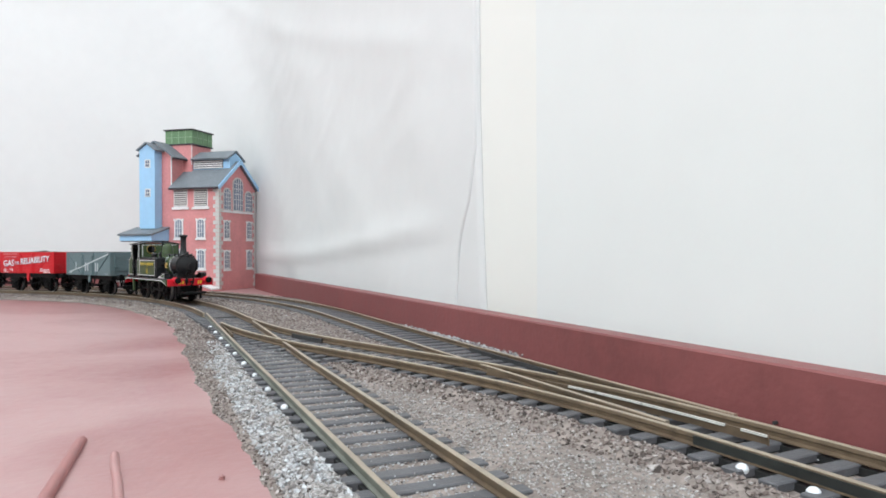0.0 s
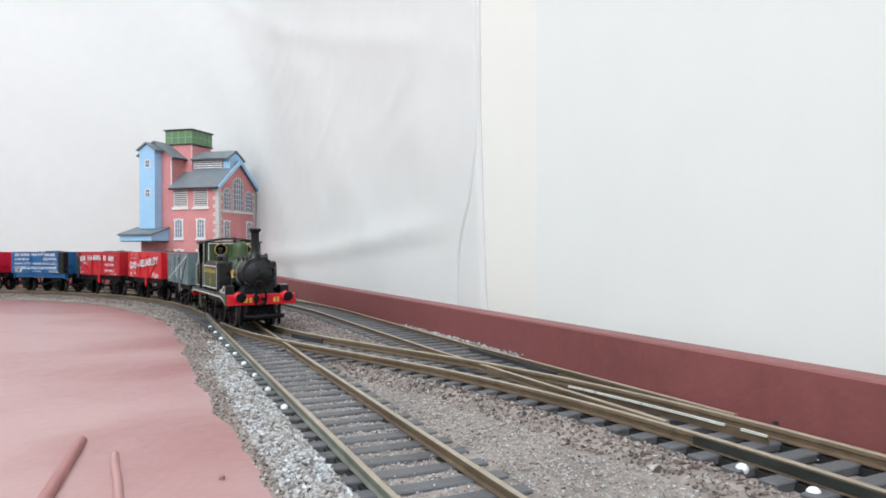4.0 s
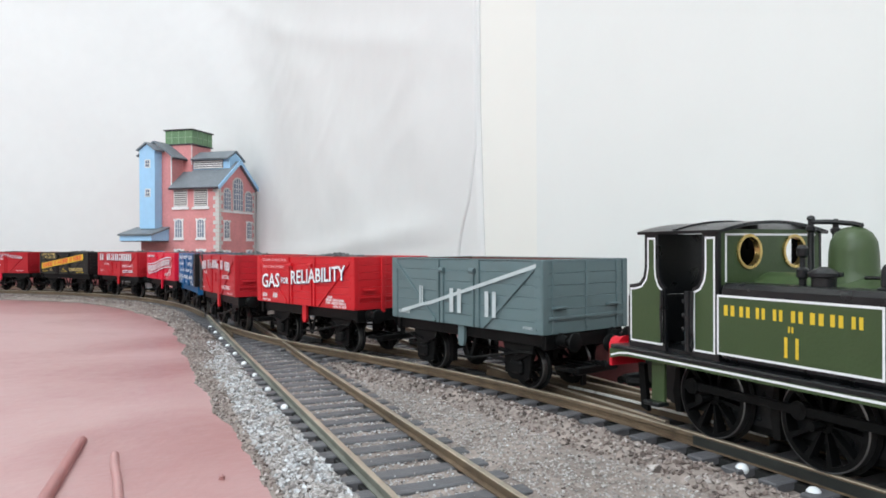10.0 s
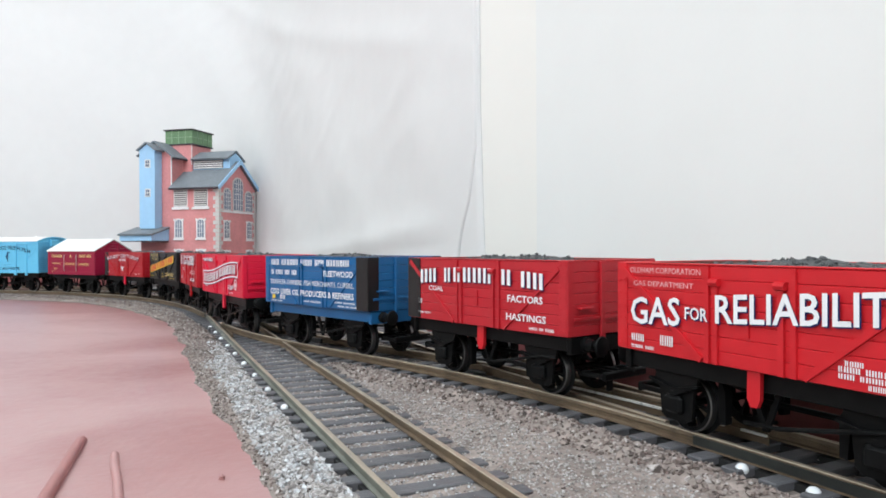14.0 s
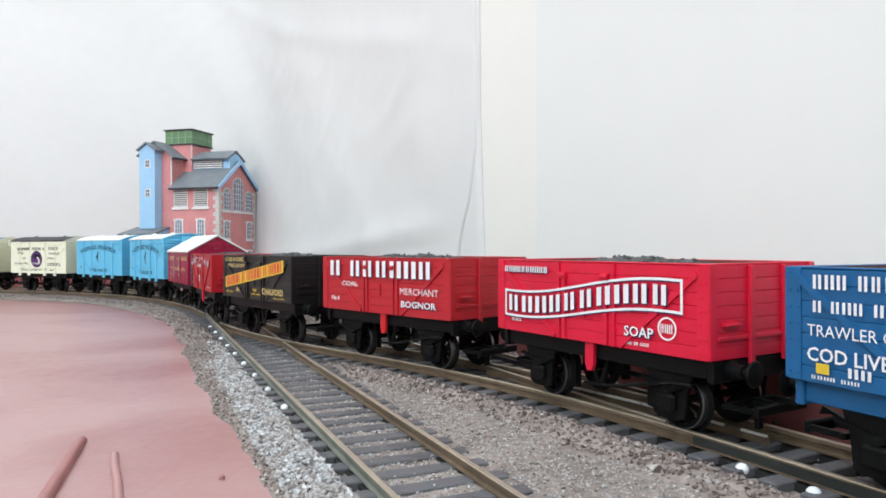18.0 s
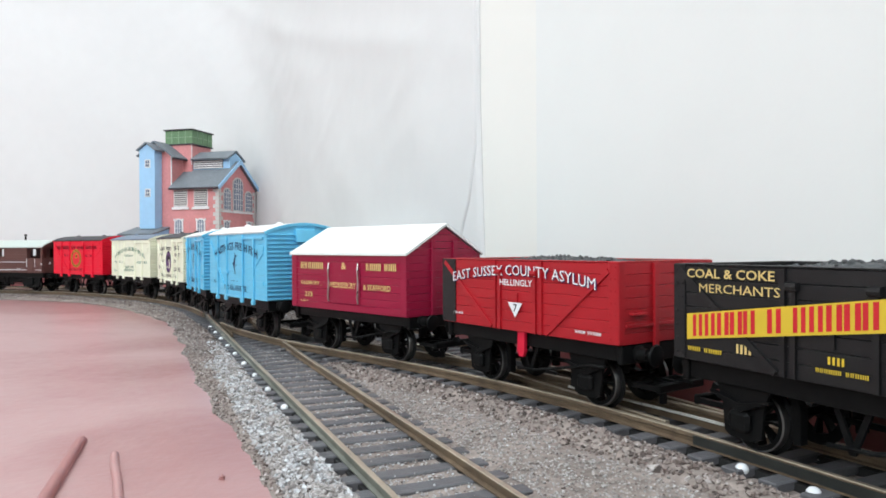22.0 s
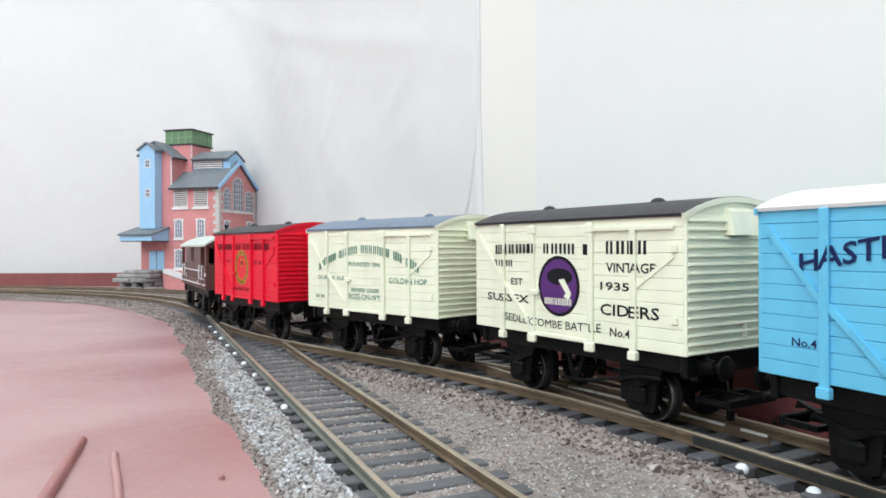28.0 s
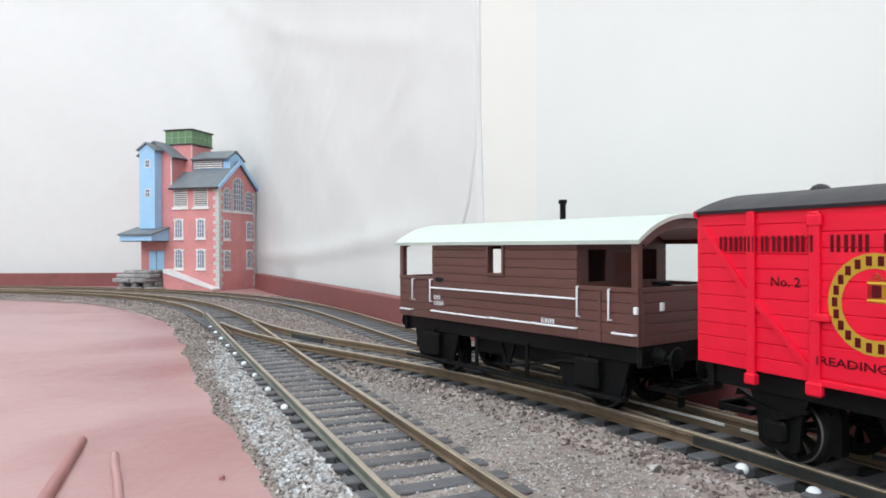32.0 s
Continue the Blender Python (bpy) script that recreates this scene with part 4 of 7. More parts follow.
def salt_wagon():
    w = tagged(empty("salt_wagon"), "crimson planked salt wagon with a white peaked roof", "wagon", "goods train")
    L, z0, z1 = 65.0, 16.4, 35.6
    hh = L / 2
    mat = M["crimson"]
    body = part("body", box(-hh + 0.7, hh - 0.7, -15.8, 15.8, z0, z1), mat, w)
    planked_box(body, L, 33, z0, z1, 8, mat)
    for s in (-1, 1):
        bm = bmesh.new()
        k = 4
        for i in range(k):
            za, zb = z1 + i * 2.2, z1 + (i + 1) * 2.2 - 0.1
            ya, yb = 16.3 * (1 - i / k) + 0.2, 16.3 * (1 - (i + 1) / k) + 0.2
            add_prism(bm, [(-ya, za), (ya, za), (yb, zb), (-yb, zb)], s * (hh - 0.7), s * hh, "x")
        part("gable", bm, mat, body)
        for y in (-5.6, 4.0):
            part("end_post", box(min(s * hh, s * (hh + 0.8)), max(s * hh, s * (hh + 0.8)), y - 0.9, y + 0.9, z0 - 1.6, z1 + 4.6, 0.15), mat, body)
    rf = bmesh.new()
    add_prism(rf, [(-17.3, z1 - 0.1), (0, z1 + 9.4), (17.3, z1 - 0.1), (17.3, z1 + 0.7), (0, z1 + 10.3), (-17.3, z1 + 0.7)], -hh - 0.7, hh + 0.7, "x")
    part("roof", rf, M["white_roof"], w, "white peaked roof")
    for s in (-1, 1):
        d = part("door", box(-8.3, 9.2, s * 16.5 - 0.3 * (s < 0), s * 16.5 + 0.3 * (s > 0), z0 + 2.6, z1 - 2.4, 0.1), mat, w)
        for x in (-8.0, 8.8):
            bm = bmesh.new()
            add_tube(bm, [(x - 0.4, s * 17.0, z1 - 2.8), (x - 0.1, s * 17.5, z1 - 5), (x + 0.4, s * 17.7, (z0 + z1) / 2), (x - 0.2, s * 17.5, z0 + 5), (x - 0.5, s * 17.0, z0 + 3)], 0.3, 6)
            part("door_bar", bm, M["steel"], d, "bright steel bar")
        for i in range(3):
            part("door_seam", box(-7.6, 8.5, s * 16.8 - 0.06, s * 16.8 + 0.06, z0 + 5.2 + i * 3.4, z0 + 5.35 + i * 3.4), mat, d)
        for x in (-hh + 1.6, hh - 1.6):
            bm = box(x - 1.6, x + 1.6, s * 16.5 - 0.25 * (s < 0), s * 16.5 + 0.25 * (s > 0), z0 + 0.2, z1 - 0.1, 0.08)
            if s < 0:
                rivets(bm, [(x + q, z0 + 1.2 + i * 2.6) for i in range(7) for q in (-1.1, 1.1)], 0.2, -16.75)
            part("corner_plate", bm, mat, body)
    bars(w, [6], -26.2, -11.4, 30.6, 32.9, "gold_ink", -16.82)
    word(w, "&", -1.2, 1.6, 30.7, 33.0, "gold_ink", -16.82)
    bars(w, [4, 3], 12.6, 28.2, 30.6, 32.9, "gold_ink", -16.82)
    word(w, "OLDBURY ,", -26.2, -13.0, 24.7, 26.2, "gold_ink", -16.82)
    word(w, "WEDNESBURY", -8.6, 7.0, 24.3, 26.2, "gold_ink", -16.85)
    word(w, "& STAFFORD", 11.0, 25.0, 24.1, 25.9, "gold_ink", -16.82)
    word(w, "333", -23.6, -18.8, 20.5, 22.3, "gold_ink", -16.82)
    bars(w, [1, 2, 1], -26.4, -21.5, 18.6, 19.3, "gold_ink", -16.82)
    underframe(w, L - 0.6, 40, "black", z0 - 0.05)
    return w


joins(salt_wagon(), -566.3, 40)


def goods_van(label, key, roof_key, roof_label, vent_key):
    w = tagged(empty("goods_van"), label, "van", "goods train")
    L, z0, z1 = 68.0, 17.0, 44.4
    hh = L / 2
    mat = M[key]
    body = part("body", box(-hh + 0.7, hh - 0.7, -15.8, 15.8, z0, z1), mat, w)
    n = 11
    h = (z1 - z0) / n
    side = part("plank", box(-hh, hh, -16.5, -15.8, 0, h - 0.05, 0.12), mat, body)
    for i in range(n):
        z = z0 + i * h
        for turn in (0, math.pi):
            if i == 0 and turn == 0:
                side.location = (0, 0, z * MM)
            else:
                again(side, (0, 0, z), (0, 0, turn))
    m = 16
    k = (z1 - z0) / m
    rib = part("end_louvre", prism([(-0.6, k), (0.05, k), (0.15, 0.95), (0.95, 0.7), (1.0, 0.42), (0.1, 0.1), (-0.6, 0.1)], -15.9, 15.9, "y"), mat, body)
    for i in range(m):
        for turn in (0, math.pi):
            at = (hh if turn == 0 else -hh, 0, z0 + i * k)
            if i == 0 and turn == 0:
                rib.location = [c * MM for c in at]
            else:
                again(rib, at, (0, 0, turn))
    for s in (-1, 1):
        bm = bmesh.new()
        add_prism(bm, [(y * 0.985, z) for y, z in arch(33, z1 - 0.1, 3.2)] + [(16.2, z1 - 0.4), (-16.2, z1 - 0.4)], s * (hh - 0.9), s * hh, "x")
        part("end_arch", bm, mat, body)
        part("end_panel", box(s * hh - 0.25, s * hh + 0.02, -16.3, 16.3, z0, z1 - 0.2), mat, body)
        for q in (-16.35, 15.95):
            part("corner_post", box(min(s * (hh - 0.3), s * (hh + 0.6)), max(s * (hh - 0.3), s * (hh + 0.6)), q, q + 0.4, z0, z1 - 0.1, 0.1), mat, body)
        v = bmesh.new()
        add_prism(v, [(s * hh, 46.0), (s * (hh + 1.6), 45.2), (s * (hh + 2.6), 40.4), (s * hh, 40.4)], -4.2, 4.2, "y")
        part("end_ventilator", v, mat, body)
        part("end_bracket", box(min(s * hh, s * (hh + 0.9)), max(s * hh, s * (hh + 0.9)), 1.5, 2.5, z0 + 2.5, z0 + 5.5, 0.1), mat, body)
    arched_roof(w, L + 1.4, 34.4, z1 + 0.2, 3.7, roof_key, 0.6, roof_label)
    for s in (-1, 1):
        rain = bmesh.new()
        add_prism(rain, [(y * 1.004, z + 0.32) for y, z in arch(34.4, z1 - 0.2, 3.7)] + [(y, z - 0.8) for y, z in arch(34.0, z1 - 0.2, 3.7)][::-1], s * (hh + 0.1), s * (hh + 0.8), "x")
        part("roof_rim", rain, mat, w)
    for x in (-19, 17):
        part("roof_vent", lathe([(1.7, 0), (1.7, 0.6), (1.2, 1.1), (0.4, 1.4)], 14), M[vent_key], w, at=(x, -3.5, 47.6))
        part("roof_vent", lathe([(1.7, 0), (1.7, 0.6), (1.2, 1.1), (0.4, 1.4)], 14), M[vent_key], w, at=(x, 7.5, 46.9))
    for s in (-1, 1):
        y0, y1 = (-17.3, -16.5) if s < 0 else (16.5, 17.3)
        for x, zt in ((-22.1, z1 - 0.3), (21.7, z1 - 2.6)):
            part("side_post", box(x - 0.8, x + 0.8, y0, y1, z0 - 1.6, zt, 0.18), mat, body)
            part("post_foot", box(x - 1.1, x + 1.1, y0 - 0.3, y1 + 0.3, z0 - 2.2, z0 - 0.4, 0.2), mat, body)
        strap(body, (-hh + 1.6, z1 - 3.2), (-22.6, z0 + 12.6), 1.0, key, s)
        strap(body, (-21.6, z0 + 12.0), (-10.6, z0 + 1.4), 1.0, key, s)
        strap(body, (hh - 2.2, z1 - 8), (22.4, z0 + 13), 0.8, key, s, 0.3)
        d = part("door", box(-10.4, 9.8, s * 16.4 - 0.1, s * 16.4 + 0.1, z0 + 0.9, z1 - 1.4, 0.05), mat, w)
        dk = (z1 - z0 - 2.4) / 10
        for i in range(10):
            part("plank", box(-10.3, 9.7, s * 16.5 - 0.2, s * 16.5 + 0.2, z0 + 0.95 + i * dk, z0 + 0.95 + (i + 1) * dk - 0.05, 0.12), mat, d)
        for x in (-10.2, 9.4):
            part("door_post", box(x - 0.9, x + 0.9, y0 - 0.15, y1, z0 - 0.4, z1 - 0.8, 0.25), mat, d)
            part("door_hinge", box(x - 1.3, x + 1.3, y0 - 0.3, y1, z1 - 3.2, z1 - 1.2, 0.3), mat, d)
            part("door_foot", box(x - 1.4, x + 1.4, y0 - 0.4, y1, z0 - 2.0, z0 + 0.2, 0.3), mat, d)
        part("door_catch", box(-10.8, -7.6, y0 - 0.3, y1, z0 + 9.6, z0 + 10.8, 0.2), mat, d)
        part("door_rail", box(10.4, 32.0, s * 16.5 - 0.75 * (s < 0), s * 16.5 + 0.75 * (s > 0), z1 - 2.9, z1 - 1.9, 0.15), mat, body)
        part("bottom_rail", box(-10, 10, s * 16.5 - 0.7 * (s < 0), s * 16.5 + 0.7 * (s > 0), z0 - 0.3, z0 + 0.7, 0.15), mat, body)
        for z in (z0 + 6, z0 + 20):
            part("end_cleat", box(hh - 2.6, hh - 1.3, y0 + 0.2, y1, z, z + 1.6, 0.15), mat, body)
    underframe(w, L - 1, 40, "black", z0 - 0.05)
    return w


VY, VD = -16.56, -16.76


def fish_van(s0, label):
    w = goods_van(label, "sky_blue", "white_roof", "white curved roof", "white_roof")
    word(w, "HASTINGS FRESH FISH", -26.5, 26.0, 37.2, 40.6, "navy_ink", VD, bend=3.6, posts=True)
    word(w, "TO BILLINSGATE", -12.0, 13.5, 19.6, 22.0, "navy_ink", VD, posts=True)
    word(w, "No.4", -28.0, -23.6, 22.2, 23.6, "navy_ink", VY)
    spine = [(-1.0, 27.2, 0.2), (-0.2, 26.8, 0.3), (0.3, 27.5, 0.4), (-0.4, 28.6, 0.55), (-1.0, 30.0, 0.8), (-0.9, 31.6, 1.05), (-0.3, 33.0, 0.95), (0.1, 34.0, 0.75), (0.5, 34.9, 0.9), (1.3, 35.1, 0.7), (2.2, 34.4, 0.3)]
    n = len(spine)
    flat_mesh(w, [(x - q, z) for x, z, q in spine] + [(x + q, z - 0.1) for x, z, q in spine], [(i, i + 1, n + i + 1, n + i) for i in range(n - 1)], VD, M["navy_ink"], "painted_emblem", "dark blue curled emblem")
    for a, b, c in (((-1.9, 30.4), (-3.0, 31.4), (-1.9, 31.8)), ((-0.4, 35.2), (-0.2, 36.3), (0.4, 35.6)), ((1.0, 31.2), (1.9, 30.6), (0.9, 30.2))):
        patch(w, [a, b, c], "navy_ink", VD, "painted_emblem")
    bars(w, [2, 1], -4.5, 4.2, 23.6, 24.0, "boston_blue", VD, posts=True)
    joins(w, s0, 40)


fish_van(-649.6, "sky blue fish van with a white roof and navy lettering")
fish_van(-736.0, "sky blue fish van with white roof, coupled behind its twin")

w = goods_van("cream cider van with black lettering and a purple oval", "cream", "dark_roof", "dark grey curved roof", "dark_roof")
patch(w, oval(-1.0, 29.0, 7.1, 7.1), "black_ink", VD, "painted_oval", "black rimmed purple oval")
patch(w, oval(-1.0, 29.0, 6.2, 6.3), "purple_ink", VD - 0.04, "painted_oval")
patch(w, oval(-0.6, 31.2, 4.4, 2.0, 14), "black_ink", VD - 0.06, "painted_emblem")
patch(w, [(-1.0, 30.5), (1.6, 27.5), (0.8, 26.6), (2.6, 26.0), (3.4, 27.6), (1.0, 30.8)], "cream", VD - 0.08, "painted_emblem")
bars(w, [8], -5.8, 3.8, 24.6, 26.2, "cream", VD - 0.06, posts=True)
bars(w, [6, 4, 1], -25.3, 9.9, 36.6, 39.0, "black_ink", VD, bend=0.3, posts=True)
bars(w, [4], 13.9, 25.8, 36.6, 39.4, "black_ink", VY, posts=True)
bars(w, [4], -26.2, -18.0, 33.2, 34.9, "black_ink", VY, posts=True)
word(w, "VINTAGE", 13.9, 27.3, 32.7, 34.8, "black_ink", VY, posts=True)
word(w, "EST", -19.0, -14.4, 28.6, 30.3, "black_ink", VY, posts=True)
word(w, "1935", 12.2, 20.4, 28.8, 30.6, "black_ink", VY, posts=True)
word(w, "SUSSEX", -29.1, -12.0, 24.2, 26.2, "black_ink", VY, posts=True)
word(w, "CIDERS", 12.2, 28.2, 23.4, 25.9, "black_ink", VY, posts=True)
word(w, "SEDLESCOMBE BATTLE", -21.4, 12.5, 19.0, 20.9, "black_ink", VD, bend=-0.5, posts=True)
word(w, "No.4", 15.0, 20.6, 19.0, 20.9, "black_ink", VY, posts=True)
joins(w, -823.5, 40)

w = goods_van("cream brewery van with green lettering and a blue-grey roof", "cream", "blue_grey_roof", "blue-grey curved roof", "blue_grey_roof")
bars(w, [5, 5, 7, 2, 3], -27.0, 27.0, 36.2, 38.9, "green_ink", VD, bend=6.2, posts=True)
word(w, "FOUNDED 1846", -9.0, 8.0, 31.8, 33.3, "green_ink", VD, posts=True)
word(w, "QUEENS ALE", -28.0, -12.0, 26.8, 28.4, "green_ink", VY, posts=True)
word(w, "GOLDEN HOP", 12.0, 30.0, 26.8, 28.6, "green_ink", VY, posts=True)
bars(w, [7, 6], -7.6, 7.6, 23.4, 24.7, "green_ink", VD, posts=True)
word(w, "ROSS-ON-WYE", -9.0, 9.0, 20.8, 22.8, "green_ink", VD, posts=True)
bars(w, [2, 3], -29.0, -22.6, 20.4, 21.6, "green_ink", VY, posts=True)
joins(w, -912.1, 40)

w = goods_van("bright red brewery van with a gold ring and dark roof", "van_red", "dark_roof", "dark grey curved roof", "dark_roof")
bars(w, [9, 3, 5, 7], -29.0, 28.0, 37.3, 39.9, "wine_ink", VD, posts=True)
word(w, "No. 2", -18.5, -13.0, 31.6, 33.2, "wine_ink", VY)
word(w, "EST. 1862", 11.6, 21.5, 31.3, 33.0, "wine_ink", VY, posts=True)
ring_patch(w, -1.0, 29.8, 7.2, 7.4, 0.70, "ring_gold", VD, label="gold painted ring")
for k in range(22):
    a = 2 * math.pi * k / 22
    cx, cz = -1.0 + 6.1 * math.cos(a), 29.8 + 6.3 * math.sin(a)
    patch(w, [(cx - 0.45, cz - 0.7), (cx + 0.45, cz - 0.7), (cx + 0.45, cz + 0.7), (cx - 0.45, cz + 0.7)], "wine_ink", VD - 0.04, "lettering")
patch(w, [(-2.2, 30.0), (0.6, 30.0), (0.6, 33.2), (-0.8, 34.4), (-2.2, 33.2)], "yellow_ink", VY - 0.14, "painted_emblem")
patch(w, [(-1.5, 30.8), (-0.1, 30.8), (-0.1, 32.6), (-1.5, 32.6)], "wine_ink", VY - 0.18, "painted_emblem")
word(w, "READING'S BEST", -9.6, 8.8, 20.0, 21.4, "wine_ink", VD, posts=True)
joins(w, -999.3, 40)


# ---- brake van ----
def brake_van():
    w = tagged(empty("brake_van"), "brown planked brake van with pale mint roof and open ends", "van", "goods train")
    L, z0, z1 = 91.4, 17.2, 39.8
    hh = L / 2
    mat = M["brake_brown"]
    body = part("body", box(-hh + 1, hh - 1, -15.2, 15.2, z0 + 0.1, z0 + 1.4, 0.1), mat, w, "brown floor")
    n = 10
    h = (z1 - z0) / n
    # the cabin between the two verandas, with a window each side
    x0, x1 = -28.4, 28.6
    wx0, wx1, wz0, wz1 = -2.4, 3.0, 31.4, 38.4
    for s in (-1, 1):
        for i in range(n):
            z, zt = z0 + i * h, z0 + (i + 1) * h - 0.08
            spans = [(x0, x1)]
            if zt > wz0 and z < wz1 - 0.5:
                spans = [(x0, wx0), (wx1, x1)]
            for a, b in spans:
                part("plank", box(a, b, min(s * 15.9, s * 16.5), max(s * 15.9, s * 16.5), z, zt, 0.12), mat, body)
            if i < 5:
                for a, b in ((-hh, x0 - 0.05), (x1 + 0.05, hh)):
                    part("plank", box(a, b, min(s * 15.9, s * 16.5), max(s * 15.9, s * 16.5), z, zt, 0.12), mat, body)
        bm = bmesh.new()
        for a, b, c, d in ((wx0 - 0.8, wx0, wz0 - 0.8, wz1 + 0.8), (wx1, wx1 + 0.8, wz0 - 0.8, wz1 + 0.8), (wx0, wx1, wz0 - 0.8, wz0), (wx0, wx1, wz1, wz1 + 0.8)):
            add_box(bm, a, b, s * 16.5 - 0.5, s * 16.5 + 0.5, c, d, 0.08)
        part("window_frame", bm, mat, body)
        lin = bmesh.new()
        for a, b, c, d in ((x0, wx0, z0, z1), (wx1, x1, z0, z1), (wx0, wx1, z0, wz0), (wx0, wx1, wz1, z1)):
            add_box(lin, a, b, min(s * 15.1, s * 15.88), max(s * 15.1, s * 15.88), c, d)
        part("lining", lin, mat, body)
        for x in (-hh + 0.9, hh - 0.9, x1 + 6.6):
            if x == x1 + 6.6:
                part("side_post", box(x - 0.6, x + 0.6, s * 16.2 - 0.6, s * 16.2 + 0.6, z0, z0 + 11.4, 0.1), mat, body)
            else:
                part("corner_post", box(x - 0.9, x + 0.9, s * 15.8 - 0.8, s * 15.8 + 0.8, z0, z1, 0.15), mat, body)
        part("top_rail", box(-hh, hh, s * 16.0 - 0.6, s * 16.0 + 0.6, z1 - 1.0, z1, 0.1), mat, body)
        for a, b in ((-hh, x0), (x1, hh)):
            part("waist_rail", box(a, b, s * 16.3 - 0.5, s * 16.3 + 0.5, z0 + 11.3, z0 + 12.3, 0.1), mat, body)
        # long white handrails and step rails
        y = s * 17.4
        for pts in ([(x0 + 0.3, y, 26.4), (-13.0, y, 26.4)], [(-12.6, y, 26.4), (2.0, y, 26.4)], [(2.4, y, 26.4), (15.0, y, 26.4)], [(15.4, y, 26.4), (28.8, y, 26.4)], [(x0 + 0.7, y, 19.7), (x0 + 13.5, y, 19.6)], [(x0 + 14.5, y, 19.6), (x0 + 26, y, 19.6)], [(-1.0, y, 19.7), (14.6, y, 19.7)], [(15.6, y, 19.7), (28.6, y, 19.7)],
                    [(x0 + 0.2, y, 22.3), (x0 + 0.2, y, 28.8)], [(29.4, y, 22.4), (29.4, y, 29.2)], [(38.5, y, 22.3), (38.5, y, 29.0)],
                    [(-37.5, y, 22.4), (-37.5, y, 28.6)], [(39.4, y, 19.7), (45.2, y, 19.7)], [(-44.2, y, 19.3), (-38.6, y, 19.3)]):
            part("handrail", tube([(pts[0][0], s * 16.4, pts[0][2])] + pts + [(pts[-1][0], s * 16.4, pts[-1][2])], 0.27, 6), M["white_ink"], body, "white handrail")
        part("lamp_iron", box(hh - 0.9, hh + 0.1, min(s * 16.4, s * 17.2), max(s * 16.4, s * 17.2), 24.0, 25.6, 0.15), M["white_ink"], body, "white lamp bracket")
        part("footboard", box(-hh + 4, hh - 4, min(s * 14.5, s * 17.0), max(s * 14.5, s * 17.0), 5.0, 5.8, 0.15), M["black"], w)
        for xa, xb in ((-41.5, -19.0), (19.0, 41.5)):
            part("axle_plate", prism([(xa, 14.2), (xa + 3, 4.6), (xb - 3, 4.6), (xb, 14.2)], s * 13.4 - 0.4, s * 13.4 + 0.4), M["black"], w)
            part("spring_box", box((xa + xb) / 2 - 3.5, (xa + xb) / 2 + 3.5, min(s * 13.6, s * 15.8), max(s * 13.6, s * 15.8), 6.2, 13.0, 0.5), M["black"], w)
        part("brake_gear", box(-17, 17, s * 9 - 0.8, s * 9 + 0.8, 8.5, 14.0, 0.4), M["black"], w)
        for x in (-30, -10, 10, 30):
            part("footboard_hanger", box(x - 0.5, x + 0.5, s * 14.6 - 0.3, s * 14.6 + 0.3, 5.4, 14.0, 0.08), M["black"], w)
    for s in (-1, 1):
        # veranda ends: planked below, open above under an arch
        for i in range(5):
            z = z0 + i * h
            part("plank", box(min(s * hh, s * (hh - 0.6)), max(s * hh, s * (hh - 0.6)), -15.0, 15.0, z, z + h - 0.08, 0.12), mat, body)
        part("end_rail", box(min(s * hh, s * (hh - 1.2)), max(s * hh, s * (hh - 1.2)), -15.0, 15.0, z0 + 11.3, z0 + 12.3, 0.1), mat, body)
        a = arch(33, z1, 5.0)
        ia = arch(28, z1 - 1.6, 4.2)
        bm = bmesh.new()
        add_prism(bm, a + ia[::-1], s * (hh - 0.9), s * hh, "x")
        part("end_arch", bm, mat, body)
        # cabin end walls, with a door opening and a window
        xe = x1 if s > 0 else x0
        bm = bmesh.new()
        for ya, yb, c, d in ((-15.1, -12.6, z0, z1), (-6.4, -3.4, z0, z1), (3.4, 6.4, z0, z1), (12.6, 15.1, z0, z1), (-12.6, -6.4, z0, 30), (6.4, 12.6, z0, 30), (-12.6, -6.4, 37.5, z1), (6.4, 12.6, 37.5, z1), (-3.4, 3.4, 36.6, z1)):
            part("cabin_board", box(min(xe, xe - s * 0.8), max(xe, xe - s * 0.8), ya, yb, c, d), mat, body)
        add_prism(bm, [(y, z) for y, z in arch(30.4, z1, 4.2)], min(xe, xe - s * 0.8), max(xe, xe - s * 0.8), "x")
        part("cabin_end", bm, mat, body)
        part("door", box(min(xe - s * 0.2, xe - s * 0.6), max(xe - s * 0.2, xe - s * 0.6), -3.4, 3.4, z0, 36.6, 0.1), M["inside_brown"], body)
        for y in (-9.0, 8.6):
            part("lamp_bracket", box(min(s * hh, s * (hh + 0.7)), max(s * hh, s * (hh + 0.7)), y - 0.5, y + 0.5, 24.4, 26.2, 0.1), M["white_ink"], body, "white lamp bracket")
        part("brake_pillar", lathe([(1.1, z0), (0.8, 25), (0.8, 29), (2.2, 29.3), (2.2, 29.9), (0.6, 30)], 12), M["black"], w, at=(s * (hh - 8), 2, 0))
    arched_roof(w, L + 2.0, 35.4, z1 - 0.2, 5.8, "mint_roof", 0.9, "pale mint curved roof")
    part("stove_pipe", lathe([(0.8, 0), (0.8, 4.2), (1.15, 4.4), (1.15, 5.4)], 12), M["black"], w, "black stove pipe", at=(8.4, 0, 45.2))
    white_notes(w, [(-27.0, -23.6, 23.0, 1.3, [2], "white_ink"), (-27.0, -22.2, 21.4, 1.2, [5], "white_ink"), (17.4, 22.0, 20.0, 1.2, [4], "white_ink")])
    patch(w, oval(-24.5, 28.8, 2.2, 0.7, 14), "black_ink", -16.7, "maker_plate")
    underframe(w, L - 0.6, 60, "black", z0 - 0.05)
    return w


